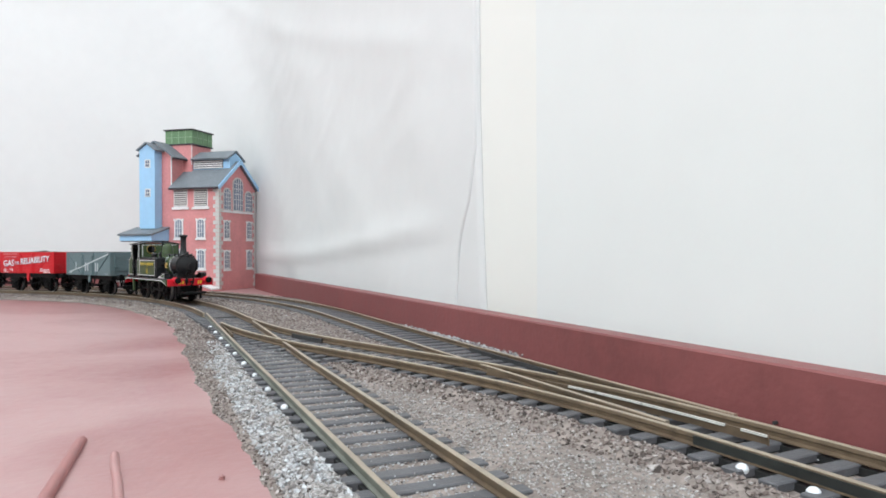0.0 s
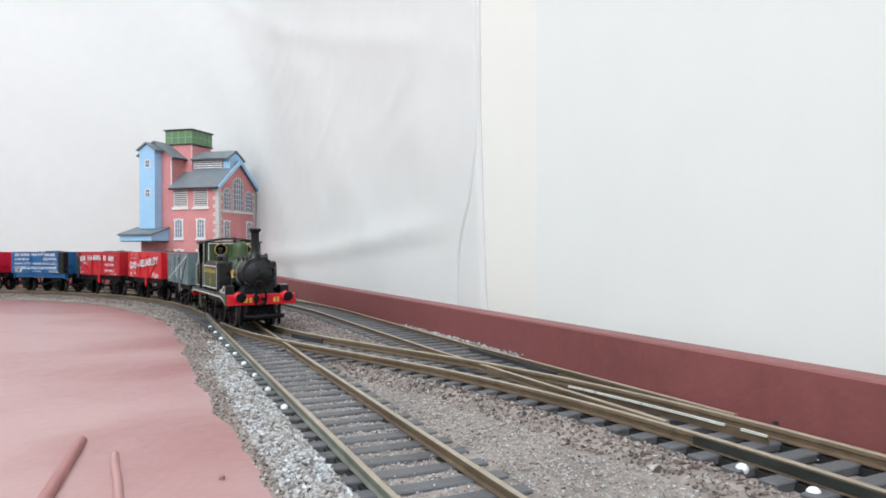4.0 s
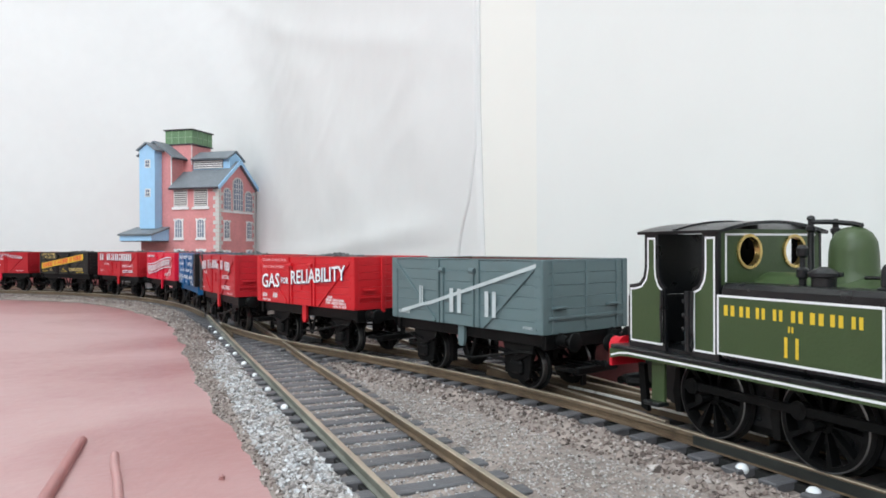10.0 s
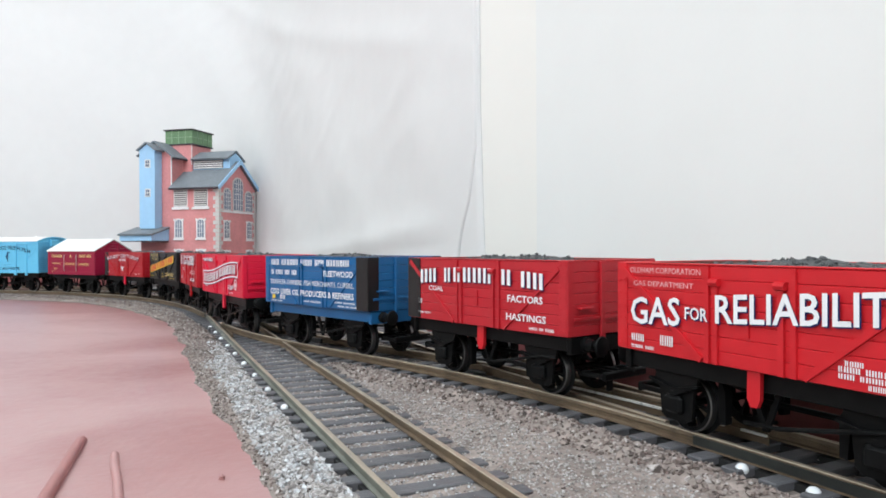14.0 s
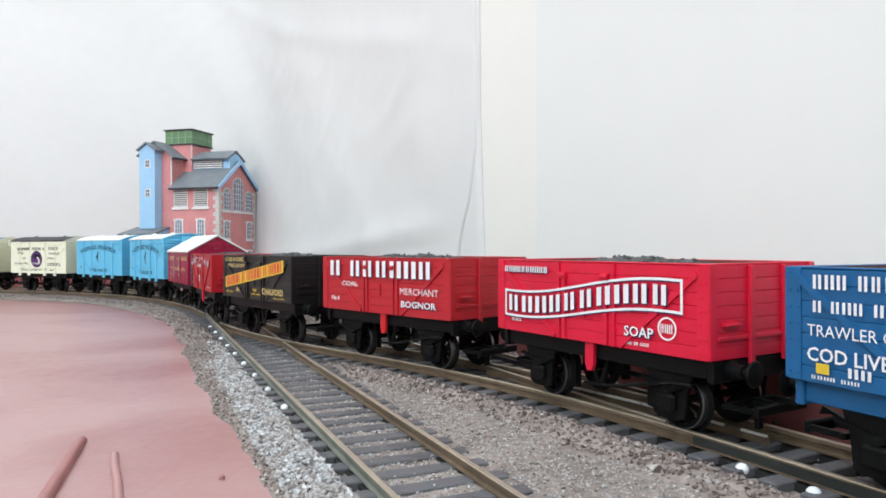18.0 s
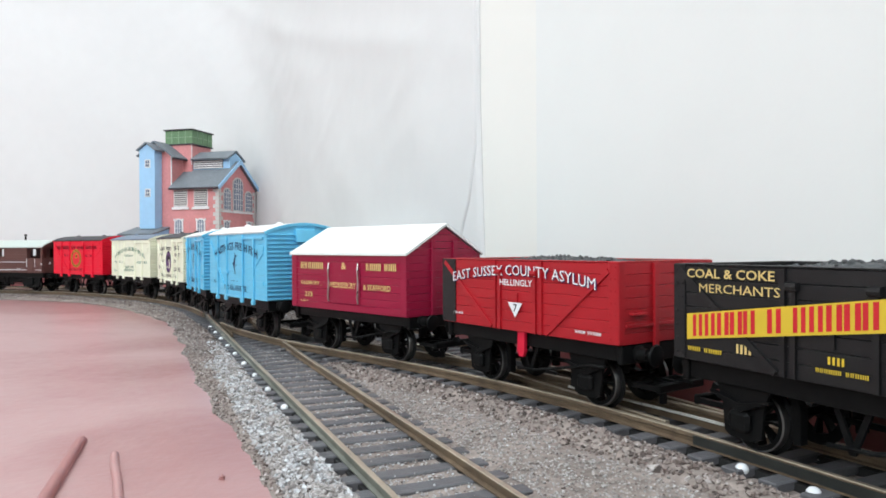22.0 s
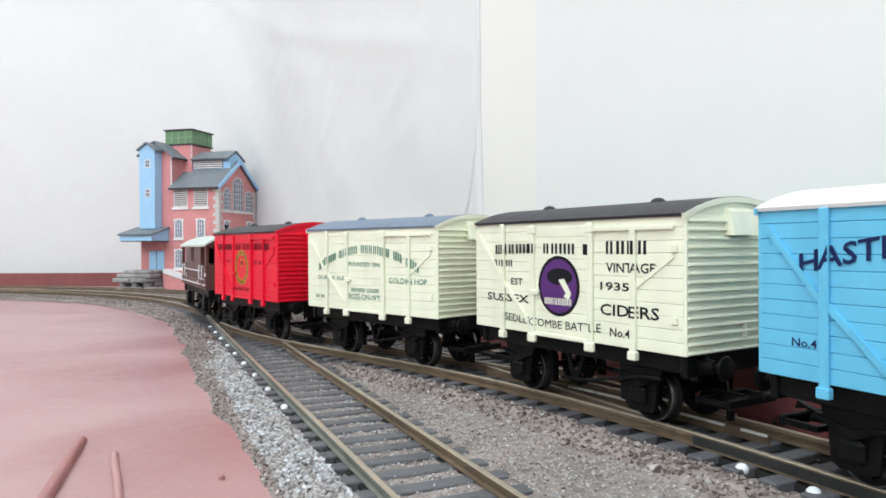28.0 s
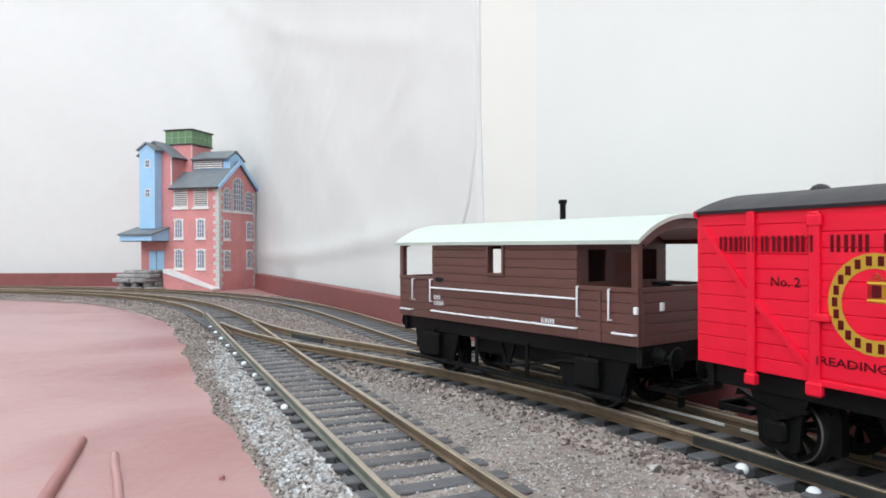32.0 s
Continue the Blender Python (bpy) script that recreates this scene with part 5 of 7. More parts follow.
joins(brake_van(), -1098.6, 60)


# ---- tank locomotive ----
def outline_frame(parent, pts, w, mat, y, name="lining"):
    """A thin painted line round a closed outline of (x, z)."""
    n = len(pts)
    cx, cz = sum(p[0] for p in pts) / n, sum(p[1] for p in pts) / n
    inner = []
    for i in range(n):
        a, b, c = Vector(pts[i - 1]), Vector(pts[i]), Vector(pts[(i + 1) % n])
        d1, d2 = (b - a).normalized(), (c - b).normalized()
        n1, n2 = Vector((-d1.y, d1.x)), Vector((-d2.y, d2.x))
        m = (n1 + n2)
        m = m / max(0.3, m.dot(n1)) if m.length > 1e-6 else n1
        inner.append(tuple(b + m * w))
    return flat_mesh(parent, list(pts) + inner, [(i, (i + 1) % n, n + (i + 1) % n, n + i) for i in range(n)], y, M[mat], name)


def rounded(pts, k=4):
    """A smooth run of points through the given ones."""
    v = [Vector(p) for p in pts]
    out = []
    for i in range(len(v) - 1):
        a, b, c, d = v[max(i - 1, 0)], v[i], v[i + 1], v[min(i + 2, len(v) - 1)]
        for j in range(k):
            t = j / k
            out.append(tuple(0.5 * (2 * b + (c - a) * t + (2 * a - 5 * b + 4 * c - d) * t * t + (3 * b - a - 3 * c + d) * t ** 3)))
    return out + [tuple(v[-1])]


def loco():
    e = tagged(empty("steam_locomotive"), "olive green and black tank locomotive with red buffer beams", "locomotive", "goods train")
    bk, ol, rd = M["loco_black"], M["olive"], M["buffer_red"]
    FZ = 17.0
    part("footplate", box(-45.0, 39.4, -16.0, 16.0, FZ - 1.0, FZ, 0.2), bk, e)
    for s in (-1, 1):
        ya, yb = (-16.2, -15.4) if s < 0 else (15.4, 16.2)
        val = [(-45, FZ - 0.9), (-45, 14.0), (-42, 14.8), (-39, 15.1), (28, 15.1), (32, 14.6), (35.5, 13.6), (38.6, 12.2), (39.4, 12.2), (39.4, FZ - 0.9)]
        v = part("valance", prism(val, ya, yb), ol, e)
        if s < 0:
            line = [(-44.6, 14.5), (-42, 15.25), (-39, 15.6), (28, 15.6), (32, 15.1), (35.8, 14.0), (38.8, 12.6)]
            patch(v, [(x, z) for x, z in line] + [(x, z + 0.42) for x, z in line[::-1]], "white_ink", -16.25, "lining")
        # side tank
        t = part("side_tank", box(-16.9, 14.2, min(s * 7.0, s * 14.4), max(s * 7.0, s * 14.4), FZ, 31.5, 0.9), bk, e)
        if s < 0:
            patch(t, [(-16.7, 18.8), (12.8, 18.8), (12.8, 29.0), (-16.7, 29.0)], "olive", -14.56, "tank_panel", "olive panel")
            outline_frame(t, [(-17.1, 18.5), (13.2, 18.5), (13.2, 29.4), (-17.1, 29.4)], 0.42, "white_ink", -14.62)
            bars(t, [8], -15.5, 11.6, 25.7, 27.6, "yellow_ink", -14.62, fill=0.5)
            bars(t, [1], -2.5, -1.2, 24.0, 25.0, "yellow_ink", -14.62)
            bars(t, [2], -3.2, 0.9, 19.8, 23.2, "yellow_ink", -14.62, fill=0.22)
        # cab side: bunker panel, doorway, front sheet with two round windows in the front
        cab = bmesh.new()
        add_prism(cab, [(-40.6, FZ), (-30.2, FZ), (-30.2, 29.8), (-31.2, 30.6), (-31.9, 32.0), (-32.1, 34.0), (-32.1, 41.2), (-36.0, 41.2), (-36.0, 34.0), (-36.4, 32.0), (-37.4, 30.8), (-38.8, 30.4), (-40.6, 30.2)], min(s * 13.7, s * 14.4), max(s * 13.7, s * 14.4))
        c = part("cab_side", cab, bk, e)
        fr = bmesh.new()
        add_prism(fr, [(-16.9, FZ), (-16.9, 41.2), (-20.8, 41.2), (-20.8, 34.0), (-21.0, 32.2), (-21.8, 30.9), (-23.2, 30.2), (-23.2, FZ)], min(s * 13.7, s * 14.4), max(s * 13.7, s * 14.4))
        c2 = part("cab_side", fr, bk, e)
        if s < 0:
            po = [(-40.1, 18.3), (-30.7, 18.3), (-30.7, 29.5), (-31.8, 30.4), (-32.5, 32.0), (-32.7, 34.0), (-32.7, 40.0), (-35.0, 40.0), (-35.0, 33.8), (-35.5, 31.6), (-36.8, 30.1), (-38.6, 29.6), (-40.1, 29.5)]
            patch(c, po, "olive", -14.56, "cab_panel", "olive panel")
            outline_frame(c, po, 0.42, "white_ink", -14.62)
            po = [(-22.7, 18.3), (-17.5, 18.3), (-17.5, 40.0), (-19.9, 40.0), (-19.9, 34.0), (-20.2, 32.0), (-21.2, 30.3), (-22.7, 29.6)]
            patch(c2, po, "olive", -14.56, "cab_panel", "olive panel")
            outline_frame(c2, po, 0.42, "white_ink", -14.62)
        for x in (-30.6, -22.6):
            part("handrail", tube([(x, s * 15.0, 19.0), (x, s * 15.2, 24), (x, s * 15.0, 29.5)], 0.32, 6), bk, e)
        for z in (19.5, 22.2, 24.9, 27.6):
            part("door_bolt", cyl((-25.6, s * 14.2, z), (-23.0, s * 14.2, z), 0.5, 8), bk, e)
        part("door_post", tube([(-24.2, s * 14.4, 18.0), (-24.2, s * 14.4, 29.6)], 0.7, 8), bk, e)
        # steps, sandbox, front and rear of the frame
        part("step_plate", box(-34.6, -31.0, s * 13.6 - 0.4, s * 13.6 + 0.4, 6.0, 16.2, 0.15), ol, e)
        part("step_tread", box(-35.0, -30.6, min(s * 13, s * 16.0), max(s * 13, s * 16.0), 6.0, 6.8, 0.15), bk, e)
        sb = part("sandbox", prism([(20.3, FZ), (32.4, FZ), (32.4, 20.6), (27.0, 20.9), (26.2, 19.4), (20.3, 18.6)], min(s * 10.8, s * 14.6), max(s * 10.8, s * 14.6)), bk, e)
        if s < 0:
            so = [(21.2, 17.5), (31.9, 17.5), (31.9, 20.2), (27.4, 20.4), (26.6, 19.0), (21.2, 18.2)]
            patch(sb, so, "olive", -14.74, "sandbox_panel")
            outline_frame(sb, so, 0.4, "white_ink", -14.8)
        part("frame_plate", prism([(-44, 15.5), (-44, 9), (-36, 5.0), (34, 5.0), (38.5, 9.0), (38.5, 15.5)], s * 6.4 - 0.5, s * 6.4 + 0.5), bk, e)
        part("tank_filler", lathe([(1.9, 0), (1.9, 1.6), (2.5, 1.8), (2.5, 2.4), (1.6, 2.9), (0.6, 3.4)], 16), bk, e, at=(0.6, s * 10.0, 31.4))
        part("tank_vent", lathe([(1.5, 0), (1.5, 0.6), (1.0, 0.8), (0.95, 3.4), (0.6, 4.1), (0.2, 4.3)], 14), bk, e, at=(10.8, s * 9.8, 31.2))
        part("clack_valve", lathe([(0.9, -1.2), (0.9, 1.0), (1.3, 1.2), (1.3, 2.2), (0.5, 2.8)], 10), M["brass"], e, "brass valve", at=(17.4, s * 7.8, 25.0))
        part("feed_pipe", tube([(17.4, s * 7.9, 24.2), (17.3, s * 8.4, 20.5), (17.0, s * 8.4, 17.2)], 0.6, 8), bk, e)
        part("boiler_rail", tube([(4, s * 4.6, 33.0), (20, s * 4.4, 33.4), (34, s * 4.2, 33.6)], 0.35, 6), bk, e)
        for x in (14.5, 24.5, 31.5):
            part("rail_knob", lathe([(0.5, -1.6), (0.5, 0), (0.8, 0.4), (0.3, 1.0)], 8), bk, e, at=(x, s * 4.5, 33.2))
    # firebox, boiler, smokebox and chimney
    R, CZ = 7.3, 26.0
    def drum(x0, x1, r, name, mat, label=""):
        return part(name, lathe([(r, x0), (r, x1)], 40, Matrix.Translation((0, 0, CZ)) @ Matrix.Rotation(radians(90), 4, "Y")), mat, e, label)
    drum(-17.5, 13.4, R, "firebox", ol, "olive firebox")
    drum(13.4, 22.9, R + 0.1, "boiler", ol, "olive boiler")
    for x in (13.4, 22.6):
        drum(x - 0.4, x + 0.4, R + 0.28, "boiler_band", M["white_ink"], "white lining band")
        drum(x + 0.4, x + 0.75, R + 0.3, "boiler_band", M["navy_ink"])
    drum(23.6, 33.6, R + 0.3, "smokebox", bk)
    part("smokebox_saddle", prism([(-7.4, FZ), (7.4, FZ), (5.8, 20.6), (-5.8, 20.6)], 24, 33.4, "x"), bk, e)
    door_m = Matrix.Translation((33.6, 0, CZ)) @ Matrix.Rotation(radians(90), 4, "Y")
    d = part("smokebox_door", lathe([(7.7, 0), (7.7, 0.5), (6.4, 0.7), (6.2, 1.4), (4.2, 2.2), (2, 2.6)], 36, door_m), bk, e)
    part("dart_handle", tube([(36.3, -2.2, CZ - 1.4), (36.6, 0, CZ), (36.3, 2.0, CZ + 1.6)], 0.32, 6), bk, d)
    part("dart_handle", tube([(36.4, 0.6, CZ - 2.4), (36.8, 0, CZ), (36.4, -0.4, CZ + 2.4)], 0.3, 6), bk, d)
    for z in (CZ - 2.6, CZ + 2.6):
        part("door_hinge", box(34.2, 35.6, 1.8, 7.2, z - 0.5, z + 0.5, 0.15), bk, d)
    part("hinge_pin", tube([(34.9, 7.0, CZ - 3.4), (34.9, 7.0, CZ + 3.4)], 0.55, 8), bk, d)
    for y in (-4.6, 4.6):
        part("door_clip", cyl((33.8, y, CZ + 6.0), (35.0, y, CZ + 6.0), 0.7, 10), bk, d)
    part("lamp_iron", box(34.0, 34.5, -0.7, 0.7, CZ + 6.9, CZ + 9.4, 0.1), bk, e)
    part("chimney", lathe([(4.4, 32.2), (3.4, 33.2), (2.6, 34.2), (2.15, 35.6), (1.98, 38), (1.9, 44.8), (2.1, 45.4), (2.6, 46.0), (2.95, 46.3), (3.0, 46.8), (2.7, 47.0), (2.4, 47.2), (1.9, 46.9), (1.7, 44.0)], 32), bk, e, at=(28.1, 0, 0))
    part("dome", lathe([(4.6, 31.6), (4.2, 32.8), (3.9, 34.2), (3.8, 37.2), (3.55, 39.0), (2.8, 40.4), (1.7, 41.2), (0.5, 41.5)], 32), ol, e, "olive steam dome", at=(-0.9, 0, 0))
    part("safety_valve", lathe([(1.1, 31), (0.62, 33), (0.55, 40.6), (0.85, 41), (0.85, 41.6), (0.5, 41.9), (0.5, 42.8), (0.75, 43.0), (0.6, 43.5), (0.2, 43.7)], 12), bk, e, at=(-8.0, -1.2, 0))
    part("safety_valve", lathe([(1.1, 31), (0.62, 33), (0.55, 40.2), (0.85, 40.6), (0.85, 41.2), (0.5, 41.5), (0.5, 42.2), (0.75, 42.4), (0.3, 43.0)], 12), bk, e, at=(-4.8, 1.0, 0))
    part("valve_lever", tube([(-8.0, -1.2, 42.5), (-4.6, -0.4, 42.4), (-1.0, 0.0, 42.0), (0.6, 0.0, 41.6)], 0.5, 6), bk, e)
    part("whistle", lathe([(0.6, 30), (0.6, 32), (1.0, 32.4), (1.0, 33.6), (0.5, 34.0), (0.45, 35.6), (0.95, 36.0), (1.0, 37.2), (0.5, 37.8)], 12), bk, e, at=(-3.8, -9.2, 0.6))
    part("filler_pipe", tube([(-4.6, -9.0, 33.4), (-1.0, -9.6, 33.8), (3.4, -9.4, 33.6)], 0.4, 6), bk, e)
    # cab: front and rear sheets with round brass-rimmed windows, arched roof
    for x, name in ((-17.7, "cab_front"),):
        bm = bmesh.new()
        holes = [(-6.3, 37.2), (6.3, 37.2)]
        outer = [(-14.3, FZ if name == "cab_rear" else 31.0), (14.3, FZ if name == "cab_rear" else 31.0)]
        z0 = outer[0][1]
        n = 20
        for hy, hz in holes:
            side = -1 if hy < 0 else 1
            ya, yb = (-14.3, 0.0) if side < 0 else (0.0, 14.3)
            frame_pts, ring = [], []
            for k in range(n):
                a = 2 * math.pi * k / n
                c, s = math.cos(a), math.sin(a)
                reach = min((yb - hy) / c if c > 1e-6 else (ya - hy) / c if c < -1e-6 else 1e9, (41.4 - hz) / s if s > 1e-6 else (z0 - hz) / s if s < -1e-6 else 1e9)
                frame_pts.append((hy + c * reach, hz + s * reach))
                ring.append((hy + 3.0 * c, hz + 3.0 * s))
            for q in ((ya, z0), (yb, z0), (yb, 41.4), (ya, 41.4)):
                i = min(range(n), key=lambda i: (frame_pts[i][0] - q[0]) ** 2 + (frame_pts[i][1] - q[1]) ** 2)
                frame_pts[i] = q
            for xx in (x, x + 0.7):
                o = [bm.verts.new((xx, *p)) for p in frame_pts]
                r = [bm.verts.new((xx, *p)) for p in ring]
                for k in range(n):
                    bm.faces.new((o[k], o[(k + 1) % n], r[(k + 1) % n], r[k]))
        sheet_ = part(name, bm, ol if name == "cab_front" else bk, e)
        for hy, hz in holes:
            bz = bmesh.new()
            m = Matrix.Translation((x + 0.35, hy, hz)) @ Matrix.Rotation(radians(90), 4, "Y")
            prof = [(2.75, -0.6), (3.3, -0.6), (3.3, 0.7), (2.75, 0.7)]
            rings = [[bz.verts.new(m @ Vector((r * math.cos(2 * math.pi * k / 24), r * math.sin(2 * math.pi * k / 24), z))) for k in range(24)] for r, z in prof]
            for a in range(4):
                for k in range(24):
                    bz.faces.new((rings[a][k], rings[a][(k + 1) % 24], rings[(a + 1) % 4][(k + 1) % 24], rings[(a + 1) % 4][k]))
            part("window_rim", bz, M["brass"], sheet_, "brass window rim")
    part("cab_line", box(-17.0, -16.92, -12.6, 12.6, 40.2, 40.6), M["white_ink"], e)
    part("cab_line", box(-17.0, -16.92, -12.6, -12.2, 31.6, 40.2), M["white_ink"], e)
    arched = bmesh.new()
    add_prism(arched, arch(30.4, 41.2, 1.9) + [(y, z) for y, z in arch(30.0, 40.6, 1.9)][::-1], -37.4, -15.9, "x")
    part("cab_roof", arched, bk, e, "black cab roof")
    rib = bmesh.new()
    add_prism(rib, [(y, z + 0.35) for y, z in arch(30.2, 41.2, 1.9)] + arch(30.2, 41.1, 1.9)[::-1], -27.5, -26.7, "x")
    part("roof_rib", rib, bk, e)
    lining = bmesh.new()
    for x0, x1, z0, z1 in ((-35.6, -31.4, FZ, 40.5), (-22.6, -18.4, FZ, 40.5), (-31.4, -22.6, FZ, 29.6)):
        add_box(lining, x0, x1, 13.0, 13.6, z0, z1)
    part("cab_lining", lining, bk, e)
    part("cab_floor", box(-39, -18, -13.6, 13.6, FZ, FZ + 0.8), bk, e)
    part("bunker", box(-43.0, -36.0, -13.0, 13.0, FZ, 28.0, 0.5), bk, e)
    # an added plate, never in view, that blocks daylight behind the cab windows
    part("rear_shutter", box(-36.6, -35.9, -13.6, 13.6, 28.1, 40.8, 0.1), bk, e)
    part("backhead", box(-21.5, -18.8, -6, 6, FZ, 32, 0.8), bk, e)
    # buffer beams, buffers, vacuum pipe, couplings, numbers
    for s, x in ((1, 39.4), (-1, -45.0)):
        bb = part("buffer_beam", box(min(x, x + s * 1.0), max(x, x + s * 1.0), -15.6, 15.6, 12.2, FZ, 0.2), rd, e, "red buffer beam")
        for y in (-10.6, 10.6):
            st = part("buffer", lathe([(2.3, 0), (2.2, 0.8), (1.9, 1.1), (1.75, 3.2), (1.9, 3.5)], 18, Matrix.Rotation(radians(90 * s), 4, "Y")), rd, e, "red buffer stock", at=(x + s * 1.0, y, 16.1))
            part("buffer_head", lathe([(0.9, 3.4), (0.9, 4.7), (1.9, 5.0), (2.15, 5.3), (1.8, 5.8), (0.8, 6.0)], 20, Matrix.Rotation(radians(90 * s), 4, "Y")), M["black"], st)
        if s > 0:
            for y, wd in ((-7.4, 1.6), (-5.2, 1.2), (5.6, 1.0), (7.2, 1.0)):
                part("beam_number", box(x + 1.0, x + 1.06, y - wd / 2, y + wd / 2, 13.4, 15.6), M["yellow_ink"], bb, "yellow painted bar")
        hose = rounded([(x + s * 1.0, -3.0, 12.8), (x + s * 1.7, -3.0, 13.4), (x + s * 1.8, -3.0, 17.5), (x + s * 1.8, -2.9, 21.2), (x + s * 2.0, -2.2, 22.7), (x + s * 2.4, -1.0, 22.7), (x + s * 2.8, 0.0, 21.2), (x + s * 3.2, 1.0, 17.6), (x + s * 3.2, 0.9, 14.2), (x + s * 2.8, -0.4, 12.4), (x + s * 2.0, -2.0, 12.0)])
        pipe = part("vacuum_pipe", tube(hose, 0.55, 10), M["black"], e)
        for i in range(20, len(hose) - 2):
            part("pipe_rib", tube([hose[i], [a + (b - a) * 0.45 for a, b in zip(hose[i], hose[i + 1])]], 0.66, 10), M["black"], pipe)
        for z in (14.6, 16.4, 20.6):
            part("pipe_clip", cyl((x + s * 1.8, -3.0, z - 0.4), (x + s * 1.8, -3.0, z + 0.4), 0.85, 10), M["black"], pipe)
        part("pipe_valve", lathe([(0.8, -1.4), (1.25, -1.0), (1.25, 0.7), (0.9, 1.2)], 12), M["black"], pipe, at=(x + s * 1.9, -3.0, 15.4))
        hook = bmesh.new()
        add_box(hook, min(x + s, x + s * 3.4), max(x + s, x + s * 3.4), -0.6, 0.6, 14.2, 15.6, 0.2)
        part("draw_hook", hook, M["black"], e)
        bm = bmesh.new()
        loop = [(x - s * 3, -4, 7.4), (x + s * 3.6, -7.6, 7.4), (x + s * 6.0, -7.8, 7.4), (x + s * 7.2, -5.6, 7.4), (x + s * 7.6, 0, 7.4), (x + s * 7.2, 5.6, 7.4), (x + s * 6.0, 7.8, 7.4), (x + s * 3.6, 7.6, 7.4), (x - s * 3, 4, 7.4)]
        add_tube(bm, loop, 1.0, 8)
        add_box(bm, min(x - s * 8, x + s * 3), max(x - s * 8, x + s * 3), -3, 3, 6.4, 8.0, 0.3)
        part("coupling", bm, M["black"], e)
        part("guard_iron", prism([(x - s * 3, 12.6), (x - s * 1.2, 12.6), (x - s * 2.2, 3.0), (x - s * 4.2, 2.4)], -9.2, -8.2), M["black"], e)
        part("guard_iron", prism([(x - s * 3, 12.6), (x - s * 1.2, 12.6), (x - s * 2.2, 3.0), (x - s * 4.2, 2.4)], 8.2, 9.2), M["black"], e)
    # wheels, rods and brakes
    r = 7.9
    big = part("wheel", wheel_bm(r, 2.4, 10, 0.7), [M["black"], M["worn_rim"]])
    big_mesh = big.data
    bpy.data.objects.remove(big)
    for x in (-23.2, 0.0, 23.0):
        ax = wheelset(e, x, r, big_mesh)
        for side in (-1, 1):
            part("crank_pin", cyl((0, side * 9.2, -3.6), (0, side * 11.6, -3.6), 0.9, 10), M["black"], ax)
        for side in (-1, 1):
            part("brake_hanger", prism([(x - 9.4, 14.5), (x - 8.6, 14.5), (x - 8.3, 4.2), (x - 9.6, 4.0), (x - 10.4, 8)], side * 8.3 - 0.7, side * 8.3 + 0.7), M["black"], e)
    part("ash_pan", box(-20, 22, -6, 6, 3.2, 15.6, 0.5), M["black"], e)
    part("cylinder_block", box(28, 37, -6.4, 6.4, 7.0, 16.0, 0.6), M["black"], e)
    for side in (-1, 1):
        bm = bmesh.new()
        add_box(bm, -23.2, 23.0, side * 11.0 - 0.4, side * 11.0 + 0.4, -0.8, 0.8, 0.15)
        for x in (-23.2, 0, 23.0):
            add_cyl(bm, (x, side * 11.0 - 0.5, 0), (x, side * 11.0 + 0.5, 0), 1.6, 14)
        RODS.append((part("coupling_rod", bm, M["black"], e), r, 3.6))
    return e


RODS = []
joins(loco(), 215.0, 46)


# ---- card warehouse ----
# brick and slate are lightened: the haze over the building is in their colours
M["card_brick"] = material("printed_red_brick_card", (0.66, 0.27, 0.27), 0.7, vary=0.13, scale=420, bump=0.2)
M["card_slate"] = material("printed_grey_slate_card", (0.185, 0.21, 0.235), 0.65, vary=0.2, scale=500, bump=0.25)
M["card_blue"] = material("pale_blue_boarding_card", (0.36, 0.60, 0.84), 0.65, vary=0.05, scale=200)
M["card_stone"] = material("pale_grey_stone_card", (0.60, 0.57, 0.55), 0.7, vary=0.12, scale=500, bump=0.2)
M["card_white"] = material("white_card_frame", (0.78, 0.76, 0.76), 0.6, vary=0.04, scale=200)
M["card_pane"] = material("dark_window_print", (0.19, 0.22, 0.29), 0.4, vary=0.3, scale=300)
M["card_green"] = material("green_tank_panel", (0.15, 0.27, 0.14), 0.6, vary=0.14, scale=250, bump=0.2)
M["card_rim"] = material("pale_green_tank_seam", (0.24, 0.36, 0.23), 0.6)
M["card_dark"] = material("dark_card_edge", (0.05, 0.04, 0.05), 0.6)
M["dock_stone"] = material("weathered_dock_stone", (0.33, 0.31, 0.31), 0.85, vary=0.4, scale=400, bump=0.8)

house = tagged(empty("warehouse"), "red brick card warehouse with slate roofs and blue hoist tower", "building")
house.matrix_world = pose(-216.6 * MM, 670.0 * MM, BOARD * MM, 0, 0, -15.15)


def gabled(p0, p1, q0, q1, z0, eave, ridge, along):
    """A block with a gable roof top; along: the axis of its ridge."""
    bm = bmesh.new()
    if along == "x":
        m = (q0 + q1) / 2
        add_prism(bm, [(q0, z0), (q1, z0), (q1, eave), (m, ridge), (q0, eave)], p0, p1, "x")
    else:
        m = (p0 + p1) / 2
        add_prism(bm, [(p0, z0), (p1, z0), (p1, eave), (m, ridge), (p0, eave)], q0, q1, "y")
    return bm


def slope(name, a, b, lo, hi, axis, mat, parent, t=1.6):
    """One roof slab from lo (across, z) to hi, reaching from a to b along the axis."""
    d = Vector((hi[0] - lo[0], hi[1] - lo[1])).normalized() * t
    n = Vector((-d.y, d.x)) if hi[0] > lo[0] else Vector((d.y, -d.x))
    bm = bmesh.new()
    add_prism(bm, [lo, hi, (hi[0] + n.x, hi[1] + n.y), (lo[0] + n.x, lo[1] + n.y)], a, b, axis)
    return part(name, bm, M[mat], parent)


